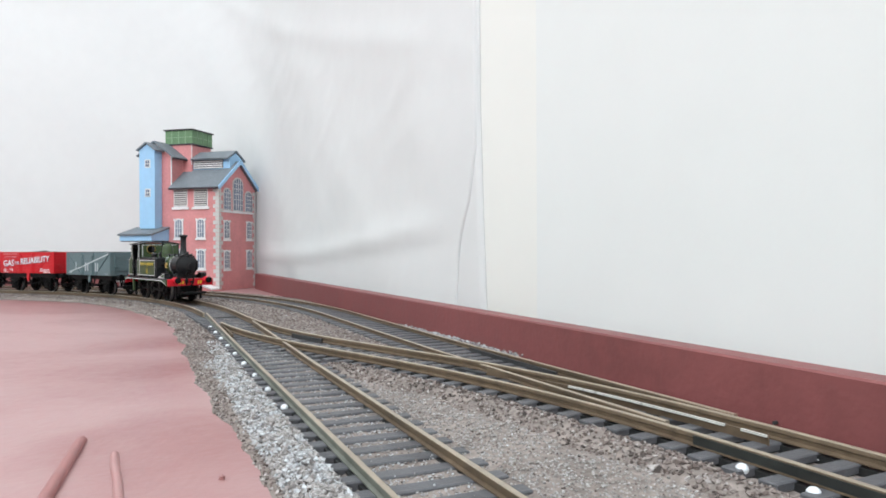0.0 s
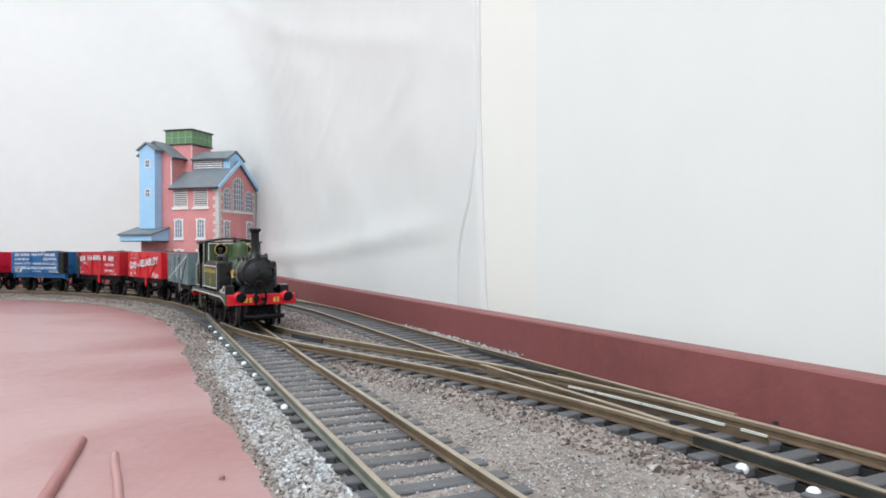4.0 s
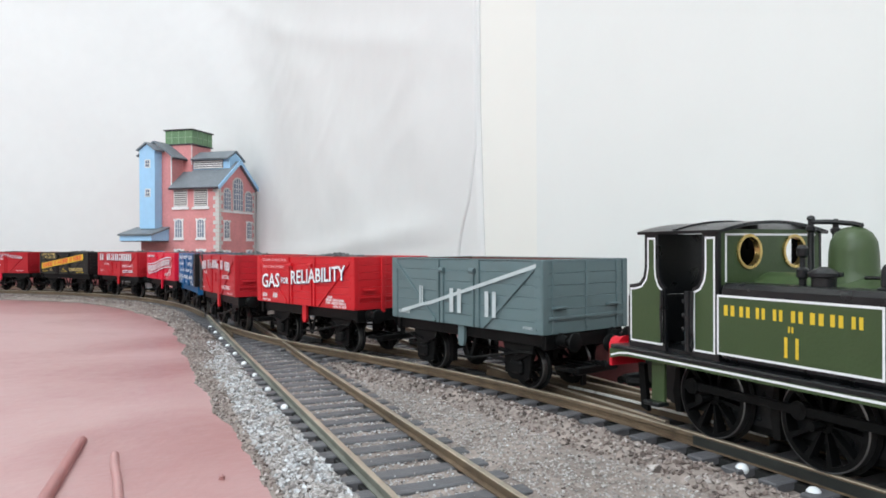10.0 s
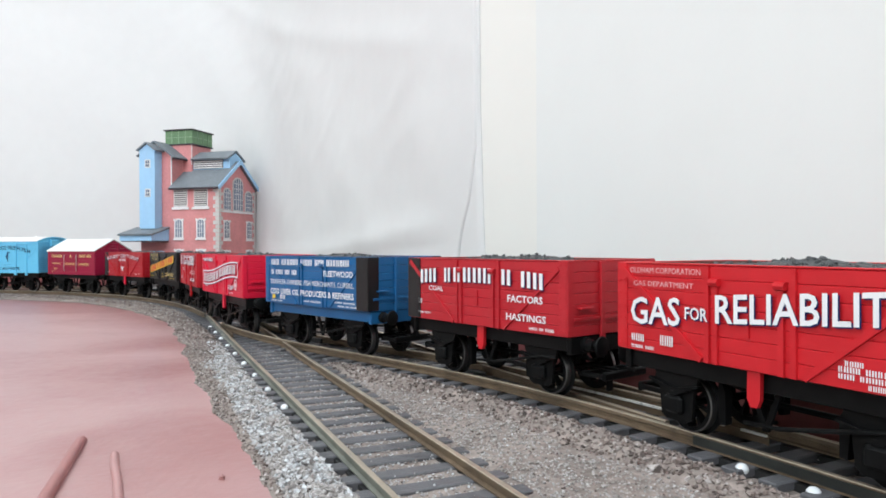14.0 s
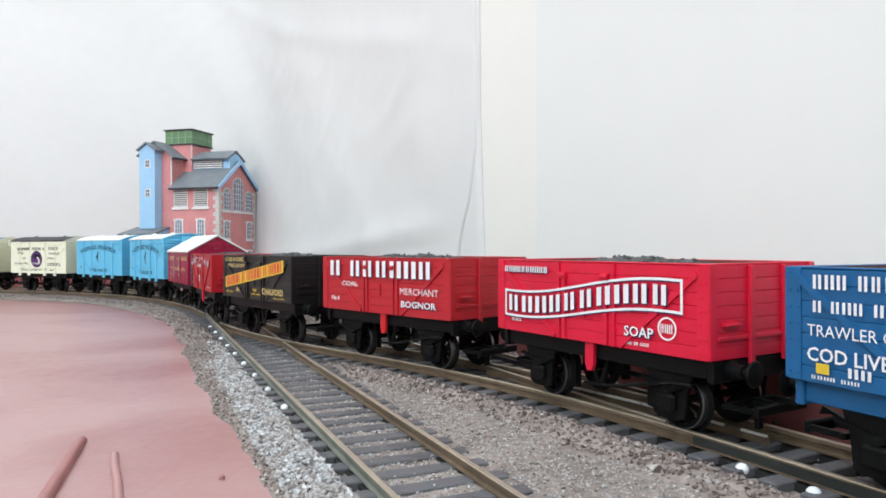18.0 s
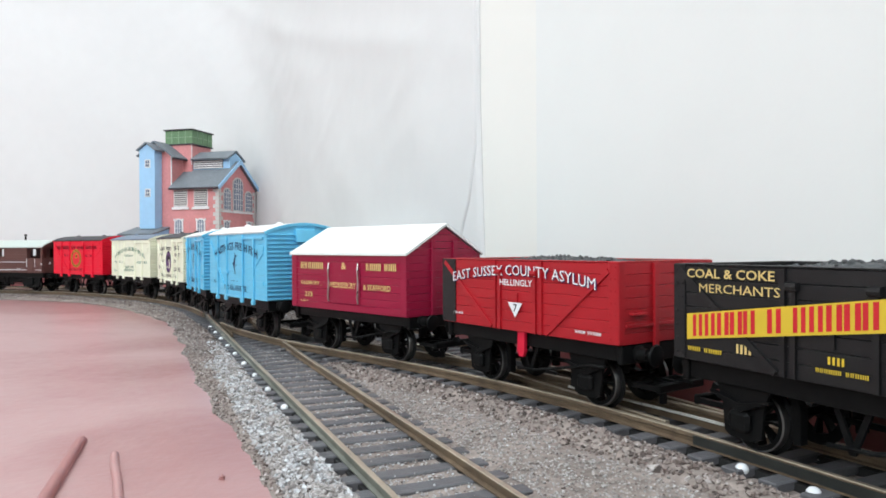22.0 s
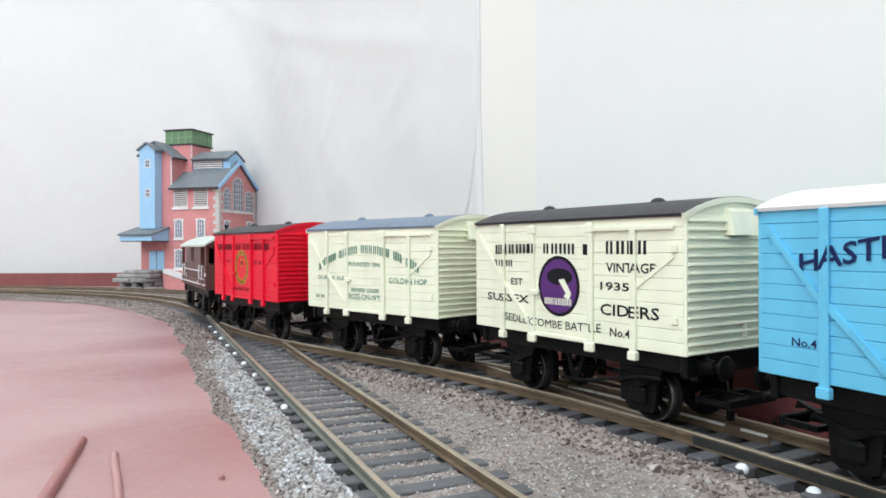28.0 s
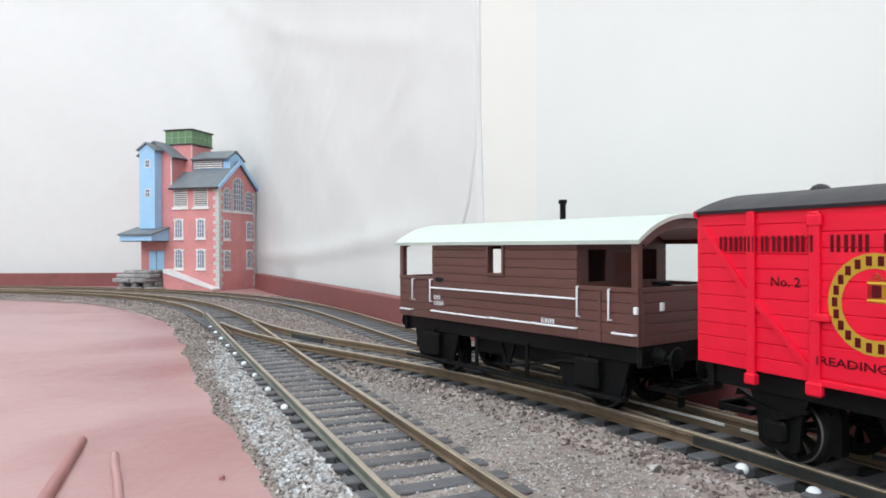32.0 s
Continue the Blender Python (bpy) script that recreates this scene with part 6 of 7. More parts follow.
mw = part("wall", gabled(-52.8, 0, 0, 67, 0, 102, 127.4, "x"), M["card_brick"], house, "red brick main block")
tw = part("wall", gabled(-88.5, -52.9, 0, 58, 0, 132.6, 146.0, "y"), M["card_brick"], house, "red brick tall block")
part("wall", box(-73, -43, 19, 52, 110, 147, 0.1), M["card_brick"], house, "red brick tank base")
tank = part("water_tank", box(-73.5, -42, 18.5, 53, 147, 161, 0.2), M["card_green"], house, "green panelled water tank")
part("tank_rim", box(-74.9, -40.6, 17, 54.4, 161, 162.2, 0.2), M["card_dark"], tank)
part("tank_rim", box(-74.3, -41.2, 17.7, 53.6, 146.2, 147.4, 0.2), M["card_dark"], tank)
for p in (-65.6, -57.8, -49.9):
    part("tank_rib", box(p - 0.4, p + 0.4, 18.0, 18.5, 147.2, 161), M["card_rim"], tank)
for q in (27, 36, 45):
    part("tank_rib", box(-42, -41.5, q - 0.4, q + 0.4, 147.2, 161), M["card_rim"], tank)
part("tank_rib", box(-73.5, -41.6, 18.05, 18.5, 153.6, 154.3), M["card_rim"], tank)
part("tank_rib", box(-42, -41.55, 18.5, 53, 153.6, 154.3), M["card_rim"], tank)
part("corner_trim", box(-43.3, -42.7, 18.6, 19.3, 126, 146.5), M["card_white"], house)
part("corner_trim", box(-53.4, -52.4, -0.5, 0.3, 103, 133), M["card_white"], house)

slope("roof", -53, 3.2, (-4, 99.6), (33.5, 128), "x", "card_slate", house)
slope("roof", -53, 3.2, (71.4, 100.2), (33.5, 128), "x", "card_slate", house)
slope("roof", -3, 62, (-90.5, 132.8), (-71.2, 146.8), "y", "card_slate", house)
slope("roof", -3, 62, (-48.8, 130.3), (-71.2, 146.8), "y", "card_slate", house)
for lo in (-4.6, 71.6):
    slope("barge_board", 3.2, 4.2, (lo, 98.2), (33.5, 126.6), "x", "card_blue", house, 3.4)
part("gutter", tube([(-53, -4.4, 99.8), (3, -4.4, 99.8)], 0.9, 8), M["card_dark"], house)
part("gutter", tube([(-48.6, -3, 130.4), (-48.6, 20, 130.4)], 0.8, 8), M["card_dark"], house)

# ridge ventilator with louvres
cl = part("ridge_vent", gabled(-43, -8.2, 21.5, 45.5, 112, 130.3, 136.8, "x"), M["card_blue"], house, "pale blue ridge ventilator")
for i in range(4):
    part("louvre", box(-42, -9.2, 20.6, 21.5, 122.0 + i * 2.1, 123.1 + i * 2.1), M["card_white"], cl)
part("louvre_back", box(-42.4, -8.8, 21.2, 21.45, 121.4, 130.2), M["card_dark"], cl)
slope("roof", -43.6, -1.0, (17.5, 130), (33.5, 138.8), "x", "card_slate", cl)
slope("roof", -43.6, -1.0, (49.5, 130), (33.5, 138.8), "x", "card_slate", cl)
part("vent_end", gabled(-8.1, -1.6, 22, 45, 118, 131.4, 137.6, "x"), M["card_blue"], cl)

# hoist tower, canopy, door and dock
hoist = part("hoist_tower", gabled(-81.2, -63.8, -11, -0.1, 61, 138.2, 143.6, "y"), M["card_blue"], house, "pale blue boarded hoist tower")
for i in range(18):
    part("board_line", box(-81.3, -63.1, -11.15, -11.0, 63.5 + i * 4.2, 63.8 + i * 4.2), M["card_blue"], hoist)
for z0_, z1_ in ((120.5, 128.5), (92, 100)):
    hw = part("window", box(-74.6, -68.4, -11.5, -11.0, z0_, z1_), M["card_white"], house)
    for px in (-73.6, -71.3):
        for pz in (z0_ + 0.9, z0_ + 4.3):
            part("pane", box(px, px + 1.9, -11.7, -11.5, pz, pz + 2.8), M["card_pane"], hw)
slope("roof", -13, 2, (-82.8, 137.0), (-72.4, 144.2), "y", "card_slate", hoist)
slope("roof", -13, 2, (-61.4, 136.4), (-72.4, 144.2), "y", "card_slate", hoist)
can = part("canopy", prism([(-26, 49), (-26, 54.4), (0, 61), (0, 49)], -92, -56, "x"), M["card_blue"], house, "pale blue loading canopy")
slope("roof", -93.5, -54.8, (-27.5, 53.9), (-0.1, 61.3), "x", "card_slate", can)
part("canopy_underside", box(-91.4, -56.6, -25.4, -0.2, 48.2, 49.0), M["card_dark"], can)
dr = part("door", box(-78.6, -61.5, -0.7, 0.1, 18, 39), M["card_blue"], house, "pale blue double door")
part("door_joint", box(-70.3, -69.8, -0.85, -0.7, 18, 39), M["card_dark"], dr)
part("ramp", prism([(-54.5, 17.6), (0, 1.6), (0, 0), (-54.5, 0)], -11, -0.2, "y"), M["card_brick"], house, "red ramp with a white edge")
part("ramp_top", prism([(-54.5, 17.7), (0, 1.7), (0, 2.9), (-54.5, 21.5)], -12, -0.1, "y"), M["card_white"], house)
rng = random.Random(4)
dock = tagged(empty("loading_dock"), "weathered grey stone slab loading dock beside the warehouse", "dock")
dock.matrix_world = house.matrix_world.copy()
for k, (p0, p1, q0, q1, z0, z1) in enumerate([(-95, -58, -27, -9, 13.5, 17.0), (-90, -60, -24, -2, 17.2, 20.5), (-97, -80, -30, -4, 9.2, 13.2), (-79, -60, -30, -4, 9.2, 13.2), (-95, -82, -28, -6, 0, 4.4), (-80, -66, -29, -6, 0, 4.6),
                                           (-92, -88, -27, -20, 4.6, 9.0), (-78, -73, -27, -20, 4.6, 9.0), (-66, -61, -27, -20, 4.6, 9.0), (-64, -50, -28, -14, 0, 4.6), (-93, -60, -16, -2, 4.7, 9.0)]):
    part("stone_slab", box(p0 + rng.uniform(-1, 1), p1, q0, q1 + rng.uniform(-1, 1), z0, z1, 0.7), M["dock_stone"], dock)


def sash(face, a0, a1, z0, z1, arched=True, rows=4, cols=3, surround="card_white"):
    """A window on the front (face f: along p) or the gable (face g: along q)."""
    def put(bm_args, mat, name, parent, depth):
        x0, x1, c0, c1 = bm_args
        b = box(x0, x1, -depth, -0.02, c0, c1) if face == "f" else box(0.02, depth, x0, x1, c0, c1)
        return part(name, b, M[mat], parent)
    w = a1 - a0
    def sheet_outline(m):
        pts = [(a0 - m, z0 - m), (a1 + m, z0 - m)]
        if arched:
            c, r = (a0 + a1) / 2, w / 2 + m
            k = min(r, w * 0.36 + m)
            pts += [(c + r * math.cos(t), z1 - w * 0.36 + k * math.sin(t)) for t in np.linspace(0, math.pi, 9)]
        else:
            pts += [(a1 + m, z1 + m), (a0 - m, z1 + m)]
        return pts
    def layer(m, depth, mat, name, parent):
        bm = bmesh.new()
        add_prism(bm, sheet_outline(m), *((-depth, -0.02) if face == "f" else (0.02, depth)), "y" if face == "f" else "x")
        return part(name, bm, M[mat], parent)
    win = layer(1.5, 0.5, surround, "window", house)
    layer(0.0, 0.7, "card_pane", "pane", win)
    for i in range(1, cols):
        a = a0 + w * i / cols
        put((a - 0.22, a + 0.22, z0, z1 - (0.4 if arched else 0)), "card_white", "glazing_bar", win, 0.95)
    for i in range(1, rows):
        z = z0 + (z1 - z0) * i / rows
        put((a0, a1, z - 0.22, z + 0.22), "card_white", "glazing_bar", win, 0.95)
    put((a0 - 2.2, a1 + 2.2, z0 - 3.0, z0 - 1.2), "card_white", "sill", win, 1.4)
    if surround == "card_white":
        for a in (a0 - 2.0, a1 + 0.6):
            put((a, a + 1.6, z1 - 1.0, z1 + 1.2), "card_white", "lintel_block", win, 0.9)
    return win


for p in (-48.2, -23.4):
    for z in (52.5, 22.8):
        sash("f", p, p + 7.0, z, z + 17)
for z in (51.5, 22.0):
    for q in (9.2, 50.6):
        sash("g", q, q + 7.8, z, z + 16.5)
sash("g", 8.8, 19.6, 79.8, 99.8, rows=5, cols=3, surround="card_stone")
sash("g", 25.4, 41.6, 79.8, 111.5, rows=6, cols=4, surround="card_stone")
sash("g", 47.8, 59.6, 79.6, 99.2, rows=5, cols=3, surround="card_stone")
part("stone_band", box(0.02, 0.35, 2, 65, 76.6, 78.6), M["card_stone"], house)
for p in (-49.3, -26.6):
    lw = part("louvre_window", box(p - 0.8, p + 14.6, -0.5, -0.02, 82, 101), M["card_white"], house)
    part("louvre_shade", box(p, p + 13.8, -0.62, -0.5, 83, 100), M["card_dark"], lw)
    for i in range(8):
        part("louvre", box(p, p + 13.8, -1.1, -0.6, 83.3 + i * 2.1, 84.6 + i * 2.1), M["card_stone"], lw)
    part("sill", box(p - 2.6, p + 16.2, -1.2, -0.02, 79.6, 81.9), M["card_white"], lw)
    part("lintel_block", box(p - 2.6, p + 16.2, -0.8, -0.02, 101.2, 103), M["card_white"], lw)
qn = [part("quoin", box(-w, 0.45, -0.45, d, 0, 3.7, 0.15), M["card_stone"], house) for w, d in ((6.2, 3.6), (3.6, 6.2))]
qr = [part("quoin", box(0.02, 0.45, 67 - d, 67.3, 0, 3.7, 0.15), M["card_stone"], house) for d in (5.2, 3.0)]
for i in range(25):
    for k in (qn, qr):
        if i < 2:
            k[i].location.z = (1.5 + i * 3.95) * MM
        else:
            again(k[i % 2], (0, 0, 1.5 + i * 3.95))

# ---- ballast ----
def stone_material(name, stops, rough=0.85):
    m = bpy.data.materials.new(name)
    m.use_nodes = True
    n, l = m.node_tree.nodes, m.node_tree.links
    g, ramp = n.new("ShaderNodeNewGeometry"), n.new("ShaderNodeValToRGB")
    co, tex, mix = n.new("ShaderNodeTexCoord"), n.new("ShaderNodeTexNoise"), n.new("ShaderNodeMixRGB")
    tex.inputs["Scale"].default_value = 1800
    while len(ramp.color_ramp.elements) < len(stops):
        ramp.color_ramp.elements.new(0.5)
    for e, (p, c) in zip(ramp.color_ramp.elements, stops):
        e.position, e.color = p, (*c, 1)
    mix.blend_type, mix.inputs["Fac"].default_value = "MULTIPLY", 0.6
    l.new(co.outputs["Object"], tex.inputs["Vector"])
    l.new(g.outputs["Random Per Island"], ramp.inputs[0])
    l.new(ramp.outputs[0], mix.inputs["Color1"])
    l.new(tex.outputs["Fac"], mix.inputs["Color2"])
    b = n["Principled BSDF"]
    l.new(mix.outputs[0], b.inputs["Base Color"])
    b.inputs["Roughness"].default_value = rough
    return m


M["brown_stones"] = stone_material("brown_ballast_stones", [(0.0, (0.085, 0.066, 0.06)), (0.4, (0.285, 0.222, 0.2)), (0.88, (0.44, 0.38, 0.355)), (1.0, (0.68, 0.63, 0.61))])
M["grey_stones"] = stone_material("fine_grey_ballast_stones", [(0.0, (0.30, 0.27, 0.255)), (0.5, (0.52, 0.485, 0.47)), (0.9, (0.62, 0.59, 0.58)), (1.0, (0.74, 0.73, 0.73))])
M["pale_stones"] = stone_material("pale_ballast_stones", [(0.0, (0.24, 0.22, 0.215)), (0.35, (0.52, 0.51, 0.515)), (0.8, (0.72, 0.74, 0.77)), (1.0, (0.88, 0.91, 0.95))], 0.6)

# a guide line: the main curve up to the turnout, then the siding
def guide(s, off=0.0):
    return on_line(s, off) if s < TOE_A else near_line(TOE_U + (s - TOE_A), off)


def left_edge(s):
    e = float(np.interp(s, [-574, -468, -340, -268, -168, -106, -56, -8, 34], [-45, -34, -34, -29, -27.5, -28, -27.5, -25, -24.5]))
    return e + 2.2 * noise.noise(Vector((s / 22, 0, 5))) + 0.5 * noise.noise(Vector((s / 6, 0, 9)))


def right_edge(s):
    if s < TOE_A:
        return 92.0
    return min(94.0, UP_N - NEAR_N - 0.5)


def main_off(x, y):
    """How far a place lies to the far side of the train's line."""
    i = int(np.argmin((LINE_X - x) ** 2 + (LINE_Y - y) ** 2))
    a = LINE_A[i]
    return float((x - LINE_X[i]) * math.cos(a) + (y - LINE_Y[i]) * math.sin(a))


def ridge(d):
    return math.exp(-((d + 22.4) / 3.9) ** 2)


def bed_z(s, off):
    """The height of the ballast: level between the rails, heaped between the tracks, thin at the edges."""
    x, y, _ = guide(s, off)
    d = main_off(x, y)
    z = -2.4
    if (abs(off) < 15 and s > TOE_A) or abs(d) < 8.5:
        z = -2.05
    elif abs(d) < 16:
        z = -2.6
    if (abs(d) < 15.6 and y < 236) or (-16.6 < d < -9.2 and y < 420):
        z = -3.6
    if abs(off) < 15 and s > TOE_A + 60:
        z = -2.65
    if -13.6 < off < -9.4 and s > TOE_A + 40:
        z = -3.7
    if off > 16 and s > TOE_A + 90:
        k = ridge(d) * min(1, (s - TOE_A - 90) / 70)
        z += 2.3 * k + 1.5 * k * noise.noise(Vector((x / 3.2, y / 3.2, 8)))
    if s < -330:
        z += 0.45 * min(1, (-330 - s) / 60)
    if -24 < off < -13:
        z += (1.15 if s > TOE_A + 85 else 0.5) * math.exp(-((off + 15.5) / 4.2) ** 2)
    d = min(off - left_edge(s), right_edge(s) - off)
    z += (0.3 * noise.noise(Vector((x / 9, y / 9, 0))) + 0.35 * noise.noise(Vector((x / 2.6, y / 2.6, 4)))) * min(1.0, max(0.15, d / 5))
    if d < 5:
        z -= (5 - max(d, 0)) * 0.34
    return z


def clear_of_rails(x, y):
    """How far a place lies from the nearest rail centre."""
    best = 99.0
    i = int(np.argmin((LINE_X - x) ** 2 + (LINE_Y - y) ** 2))
    best = min(best, abs(math.hypot(LINE_X[i] - x, LINE_Y[i] - y) - G))
    n = math.cos(NEAR_A) * x + math.sin(NEAR_A) * y - NEAR_N
    u = math.sin(NEAR_A) * x - math.cos(NEAR_A) * y
    if u > TOE_U:
        best = min(best, abs(abs(n) - G))
    n = math.cos(FAR_A) * x + math.sin(FAR_A) * y - FAR_N
    u = math.sin(FAR_A) * x - math.cos(FAR_A) * y
    if FAR_BEND < u < FAR_U0:
        best = min(best, abs(abs(n) - G))
    return best


def ballast_bed():
    S1 = [-640 + 5 * i for i in range(int((TOE_A + 640) / 5))]
    S2 = list(np.arange(TOE_A, TOE_A + 480, 2.2))
    bm = bmesh.new()
    rows = []
    nn = 64
    for s in S1 + S2:
        lo, hi = left_edge(s) - 1.5, right_edge(s) + 1.5
        row = []
        for j in range(nn + 1):
            off = lo + (hi - lo) * j / nn
            x, y, _ = guide(s, off)
            row.append(bm.verts.new((x, y, bed_z(s, off))))
        rows.append(row)
    for p, q in zip(rows, rows[1:]):
        for j in range(nn):
            bm.faces.new((p[j], p[j + 1], q[j + 1], q[j]))
    tagged(link_mesh("ballast_bed", bm, M["ballast_bed"]), "brown glued ballast bed under the tracks", "ballast", kind="structure")


ballast_bed()


def stones(name, spots, mat, label):
    """Many small angular stones in one mesh; spots of (x, y, z, size)."""
    rng = np.random.RandomState(len(spots))
    base = np.array([(1, 0, 0), (-1, 0, 0), (0, 1, 0), (0, -1, 0), (0, 0, 1), (0, 0, -1)], float)
    tri = np.array([(0, 2, 4), (2, 1, 4), (1, 3, 4), (3, 0, 4), (2, 0, 5), (1, 2, 5), (3, 1, 5), (0, 3, 5)])
    k = len(spots)
    sp = np.array(spots)
    v = base[None] * rng.uniform(0.55, 1.25, (k, 6, 1)) + rng.uniform(-0.3, 0.3, (k, 6, 3))
    ang = rng.uniform(0, 2 * math.pi, k)
    tilt = rng.uniform(-0.9, 0.9, k)
    c, s = np.cos(ang)[:, None], np.sin(ang)[:, None]
    ct, st = np.cos(tilt)[:, None], np.sin(tilt)[:, None]
    y, z = v[..., 1] * ct - v[..., 2] * st, v[..., 1] * st + v[..., 2] * ct
    v = np.stack([v[..., 0] * c - y * s, v[..., 0] * s + y * c, z * 0.8], -1)
    v = (v * sp[:, None, 3:4] + sp[:, None, :3]) * MM
    f = (tri[None] + (np.arange(k) * 6)[:, None, None]).reshape(-1, 3)
    me = bpy.data.meshes.new(name)
    me.from_pydata(v.reshape(-1, 3).tolist(), [], f.tolist())
    me.materials.append(mat)
    return tagged(new(name, me), label, "ballast", kind="stuff")


def scatter():
    rng = random.Random(11)
    brown, grey, pale = [], [], []
    for _ in range(105000):
        r = rng.random()
        s = TOE_A + 20 + 400 * rng.random() ** 0.8 if r < 0.76 else rng.uniform(-620, TOE_A + 20)
        lo, hi = left_edge(s), right_edge(s)
        off = rng.uniform(lo, hi)
        x, y, _ = guide(s, off)
        near = s > TOE_A + 40
        size = rng.uniform(0.2, 0.46) if near else rng.uniform(0.3, 0.55)
        clear = clear_of_rails(x, y)
        if clear < 1.3 + size:
            continue
        d = main_off(x, y)
        z = bed_z(s, off)
        inside = abs(off) < G or abs(d) < G
        if near and (-13.4 < off < -9 or (abs(d) < 15.2 and y < 236) or (-16.0 < d < -9.4 and y < 420)) and rng.random() > 0.05:
            continue
        if inside or clear < 6:
            size *= 0.75
        if inside:
            z = min(z, -2.0)
        patchy = noise.noise(Vector((x / 11, y / 11, 2)))
        if near and lo + 4.4 + 3 * patchy < off < -10.8 and s > TOE_A + 160:
            (pale if rng.random() < 0.8 + patchy else grey).append((x, y, z + 0.3 * size, size * rng.uniform(0.7, 1.5)))
        elif near and inside:
            (pale if rng.random() < 0.5 else grey if rng.random() < 0.7 else brown).append((x, y, -2.0 if rng.random() < 0.02 else z + 0.1, size))
        elif near and off > 13 and d < -29 + 5 * patchy:
            (pale if rng.random() < 0.02 else grey if rng.random() < 0.84 else brown).append((x, y, z + 0.2 * size, size * 0.85))
        elif near and -17.2 < d < -9:
            if rng.random() < 0.25:
                brown.append((x, y, z + 0.1 * size, size * 0.7))
        elif near and -29 < d < -14:
            f = 1.45 + 1.25 * max(0.0, patchy + noise.noise(Vector((x / 3.5, y / 3.5, 6))))
            brown.append((x, y, z + 0.25 * size, size * f * rng.uniform(0.7, 1.2)))
        elif rng.random() < 0.03:
            pale.append((x, y, z + 0.3 * size, size))
        else:
            brown.append((x, y, z + 0.25 * size, size * rng.uniform(0.8, 1.4)))
    # a thick shoulder of pale chips beside the near rail
    for _ in range(7500):
        s = TOE_A + 110 + 250 * rng.random() ** 0.8
        fade = min(1.0, (s - TOE_A - 110) / 130)
        off = -13.2 - (5.2 + 4.2 * fade) * rng.random()
        x, y, _ = guide(s, off)
        if rng.random() > 0.08 + 0.92 * fade:
            continue
        z = bed_z(s, off) + rng.uniform(0.0, 0.6)
        size = rng.uniform(0.25, 0.8)
        (pale if noise.noise(Vector((x / 5, y / 5, 3))) * 1.4 + rng.random() > 0.5 else grey).append((x, y, z, size))
    # a crumbled white line of stones against the far rail
    for _ in range(900):
        u = rng.uniform(-330, -215)
        x, y, _ = far_line(u, rng.uniform(13.5, 17.5))
        pale.append((x, y, BOARD + rng.uniform(1.2, 3.2), rng.uniform(0.4, 0.9)))
    for _ in range(2500):
        u = rng.uniform(-700, -330)
        x, y, _ = far_line(u, rng.uniform(11, 17))
        brown.append((x, y, BOARD + rng.uniform(0.8, 2.0), rng.uniform(0.4, 0.9)))
    stones("brown_ballast", brown, M["brown_stones"], "loose brown and grey ballast chippings")
    stones("grey_ballast", grey, M["grey_stones"], "fine pale grey ballast chippings")
    stones("pale_ballast", pale, M["pale_stones"], "pale grey and white ballast chippings")


scatter()

# ---- turnout pieces, pins and small things on the board ----
def strip_on(parent, fn, s0, s1, off, w, z0, z1, mat, name, label=""):
    bm = bmesh.new()
    add_sweep(bm, samples(fn, s0, s1, 4, off), [(-w / 2, z1), (w / 2, z1), (w / 2, z0), (-w / 2, z0)])
    return part(name, bm, M[mat], parent, label)


# pale, barely metallic base: the blades' reflection is painted into the colour
M["bright_rail"] = material("pale_glint_rail_metal", (0.80, 0.79, 0.75), 0.3, 0.3, vary=0.1)
M["dark_plastic"] = material("dark_grey_plastic", (0.035, 0.036, 0.038), 0.55, vary=0.3, scale=500, bump=0.2)
M["rail_dark"] = material("near_black_rail_side", (0.022, 0.024, 0.022), 0.5, vary=0.3, scale=400, bump=0.2)
strip_on(main_track, on_line, -152, -126, 6.2, 0.8, -1.7, 0.2, "dark_plastic", "check_rail", "dark plastic check rail")
strip_on(near_track, near_line, TOE_U + 62, TOE_U + 100, -G + 2.4, 0.7, -1.7, -0.2, "rail_side", "check_rail")
strip_on(main_track, on_line, -44, -30, 3.6, 1.4, -2.0, -1.0, "dark_plastic", "frog", "dark plastic frog")
strip_on(far_track, far_line, -236, -178, 6.3, 0.9, -1.7, -0.3, "dark_plastic", "check_rail", "dark plastic check rail")
strip_on(main_track, on_line, 4, 52, 3.2, 0.45, 0.0, 0.55, "bright_rail", "switch_blade", "bright metal switch blade")
strip_on(main_track, on_line, 56, 62, 3.3, 0.5, 0.0, 0.5, "bright_rail", "switch_blade", "bright metal switch blade")
strip_on(main_track, on_line, -30, 62, 3.9, 0.4, -1.7, 0.3, "rail_side", "switch_rail")
# a thin near-black strip on the near side of the rail, from 55 on
strip_on(main_track, on_line, 55, 240, -G - 0.74, 0.3, -1.62, 0.55, "rail_dark", "rail_side", "near-black strip along the side of the rail")
x, y, a = near_line(TOE_U + 8)
tb = part("tie_bar", box(-1.2, 1.2, -8, 7, -2.4, -1.3, 0.3), M["dark_plastic"], main_track)
tb.matrix_basis = pose(x * MM, y * MM, 0, 0, 0, math.degrees(a) - 90)
M["glue"] = material("glossy_white_glue_bead", (0.82, 0.85, 0.88), 0.12, vary=0.05)
bead = bmesh.new()
bmesh.ops.create_icosphere(bead, subdivisions=2, radius=1.0)
first = tagged(link_mesh("glue_bead", bead, M["glue"]), "small glossy white glue bead beside a rail", "glue bead", "glue beads")
beads = [(on_line(69, -12.6), 1.25), (on_line(83, -12.4), 1.25)]
for i in range(9):
    beads.append((near_line(TOE_U + 52 + i * 24, -G - 2.6), 0.85 + 0.08 * (i % 3)))
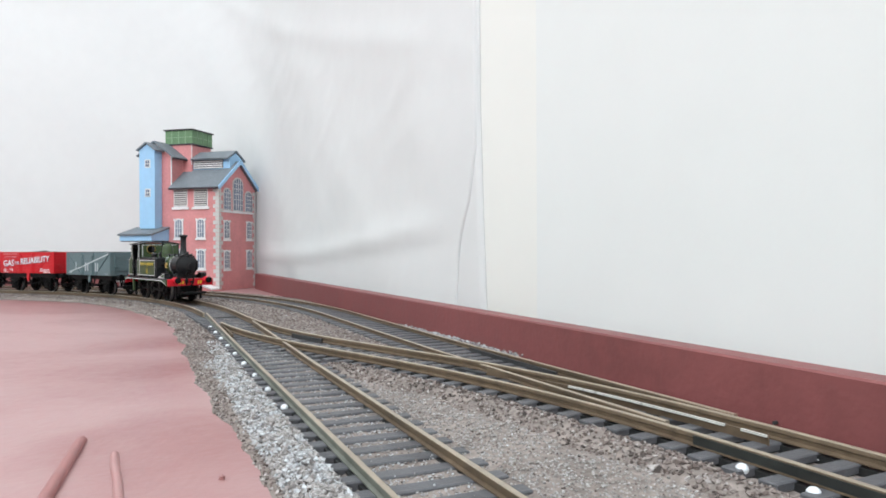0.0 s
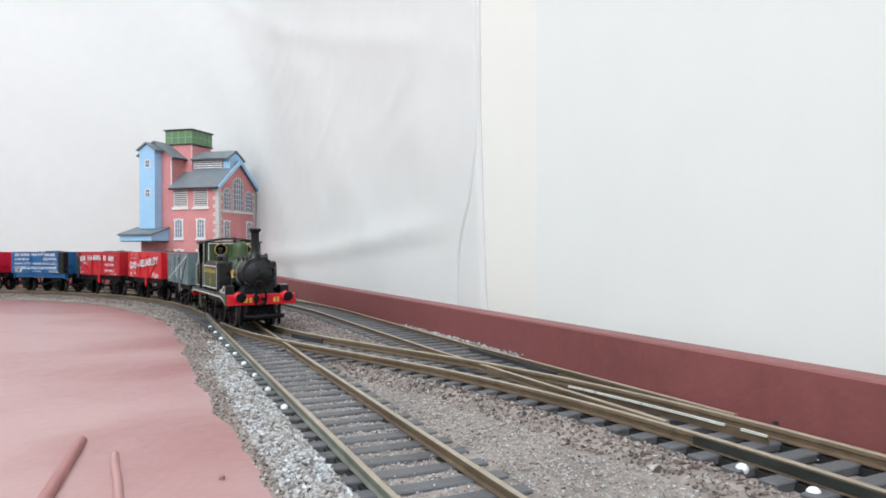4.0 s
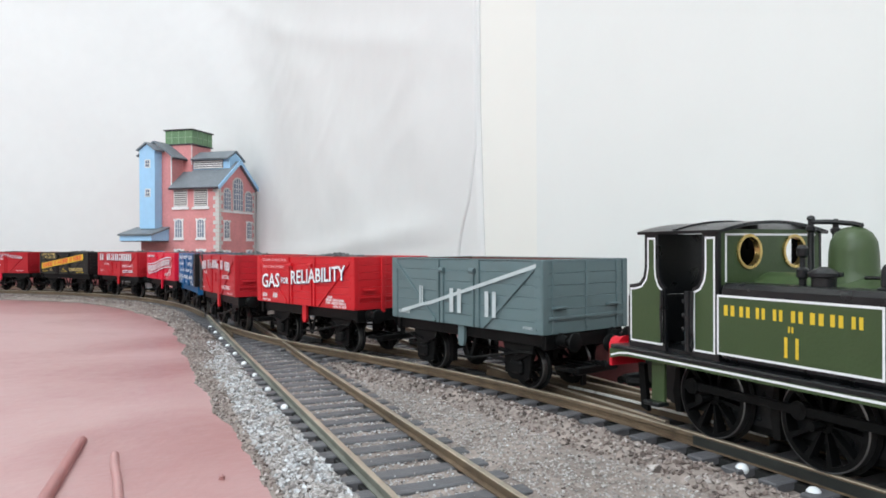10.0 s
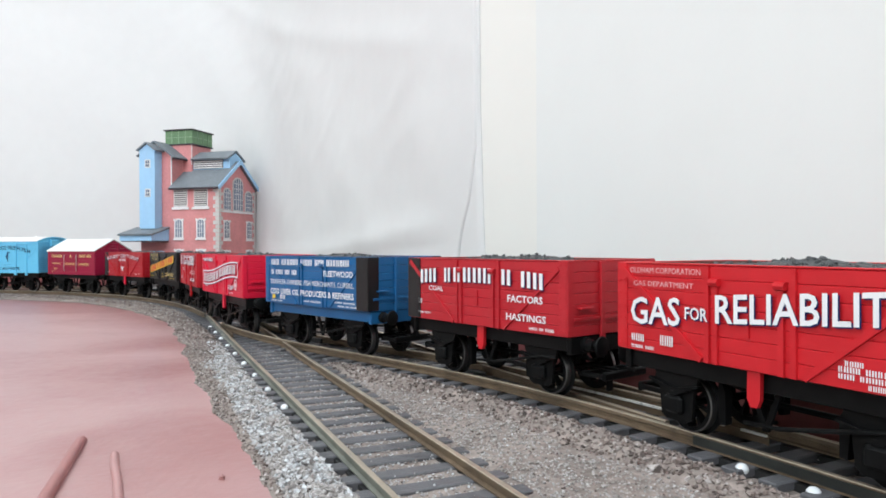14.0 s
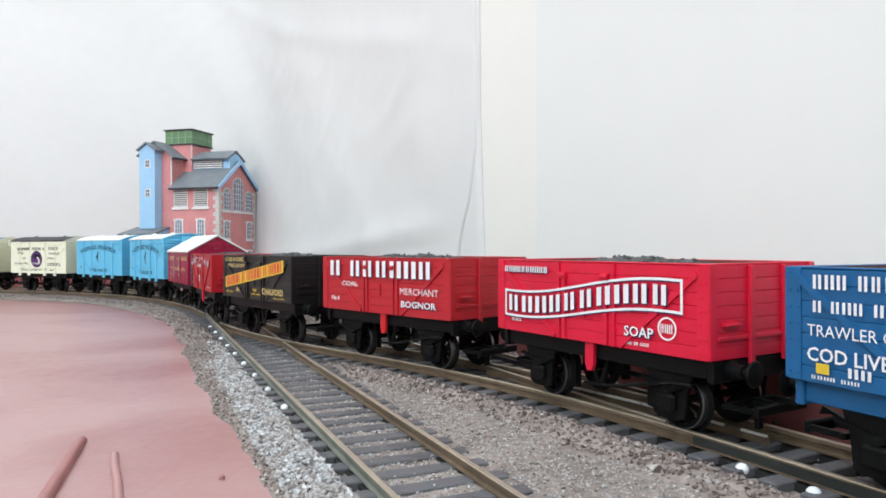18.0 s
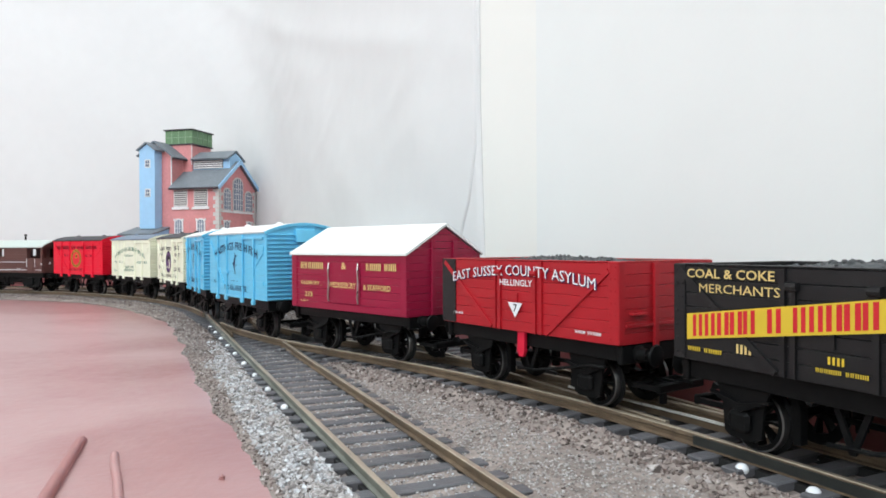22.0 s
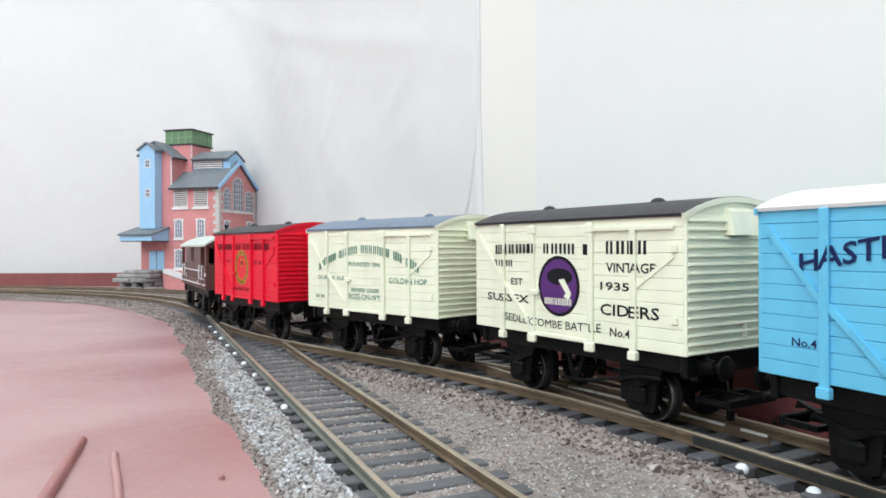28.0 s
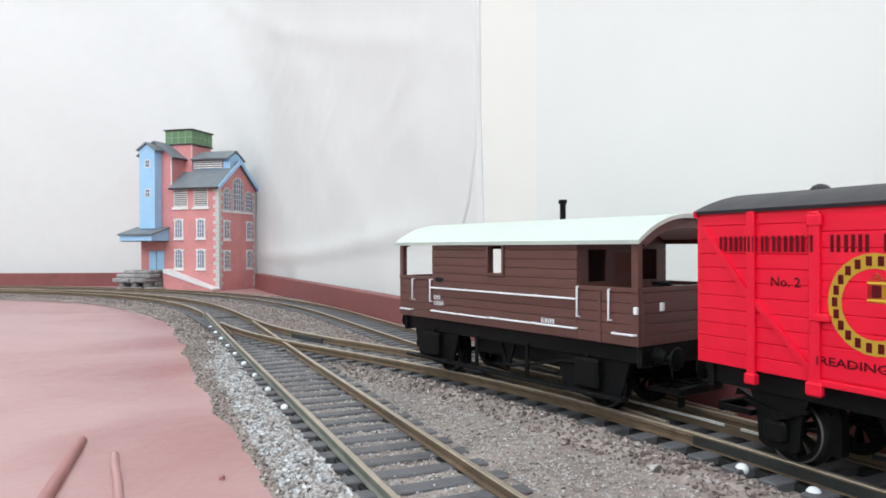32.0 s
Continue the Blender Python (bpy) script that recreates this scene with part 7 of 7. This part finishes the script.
for i, ((x, y, _), r) in enumerate(beads):
    o = first if i == 0 else copy_thing(first, Matrix())
    o.matrix_world = pose(x * MM, y * MM, -1.9 * MM) @ Matrix.Diagonal((r, r, r * 0.9, 1))
peg = tagged(link_mesh("nail", cyl((0, -0.5, 0), (0, 0.7, 0), 0.45, 10), M["dark_plastic"]), "small dark nail head in the red upstand", "nail")
px, py, _ = straight(UP_N - 0.5, UP_A, -107)
peg.matrix_world = pose(px * MM, py * MM, -1.4 * MM, 0, 0, math.degrees(UP_A) - 90)


# two thin painted rods lying on the board
def rod(pts, r, mat, label):
    tagged(link_mesh("painted_rod", tube(pts, r, 12), M[mat]), label, "rod")


rod([(-79.4, 151.6, BOARD + 0.15), (-77.0, 145, BOARD + 0.45), (-66.7, 115.6, BOARD + 0.5), (-62.0, 102.0, BOARD + 0.5)], 1.15, "rod_red", "thin dark red painted rod on the board")
rod([(-67.4, 141.7, BOARD - 0.1), (-63.5, 133.5, BOARD + 0.1), (-58.7, 124.5, BOARD + 0.2), (-54.4, 115.5, BOARD + 0.0), (-48.5, 101.0, BOARD + 0.0)], 0.85, "board_dark", "thin dusky red painted strip on the board")
rng = random.Random(8)
for x, y in ((-40.6, 126.5), (-84, 243), (-60, 186)):
    c = bmesh.new()
    bmesh.ops.create_icosphere(c, subdivisions=1, radius=0.7)
    for v in c.verts:
        v.co *= rng.uniform(0.7, 1.2)
    ch = tagged(link_mesh("stone_chip", c, M["board_dark"]), "loose chip lying on the painted board", "chip", "loose chips")
    ch.location = (x * MM, y * MM, (BOARD + 0.35) * MM)


def motions():
    for thing, s0, wb in VEHICLES:
        walk(thing, [(t, carriage_pose(s0 + run_at(t), wb)) for t in np.arange(0, 32.01, 0.4)])
    spins = [4 * i / 30 for i in range(241)]
    for ax, x, r in TURNING:
        walk(ax, [(t, pose(x * MM, 0, (r + HEAD) * MM, 0, math.degrees(run_at(t) / r) % 360, 0)) for t in spins])
    for rod, r, crank in RODS:
        rows = []
        for t in spins:
            a = run_at(t) / r
            rows.append((t, pose(-crank * math.sin(a) * MM, 0, (r + HEAD - crank * math.cos(a)) * MM)))
        walk(rod, rows)


motions()
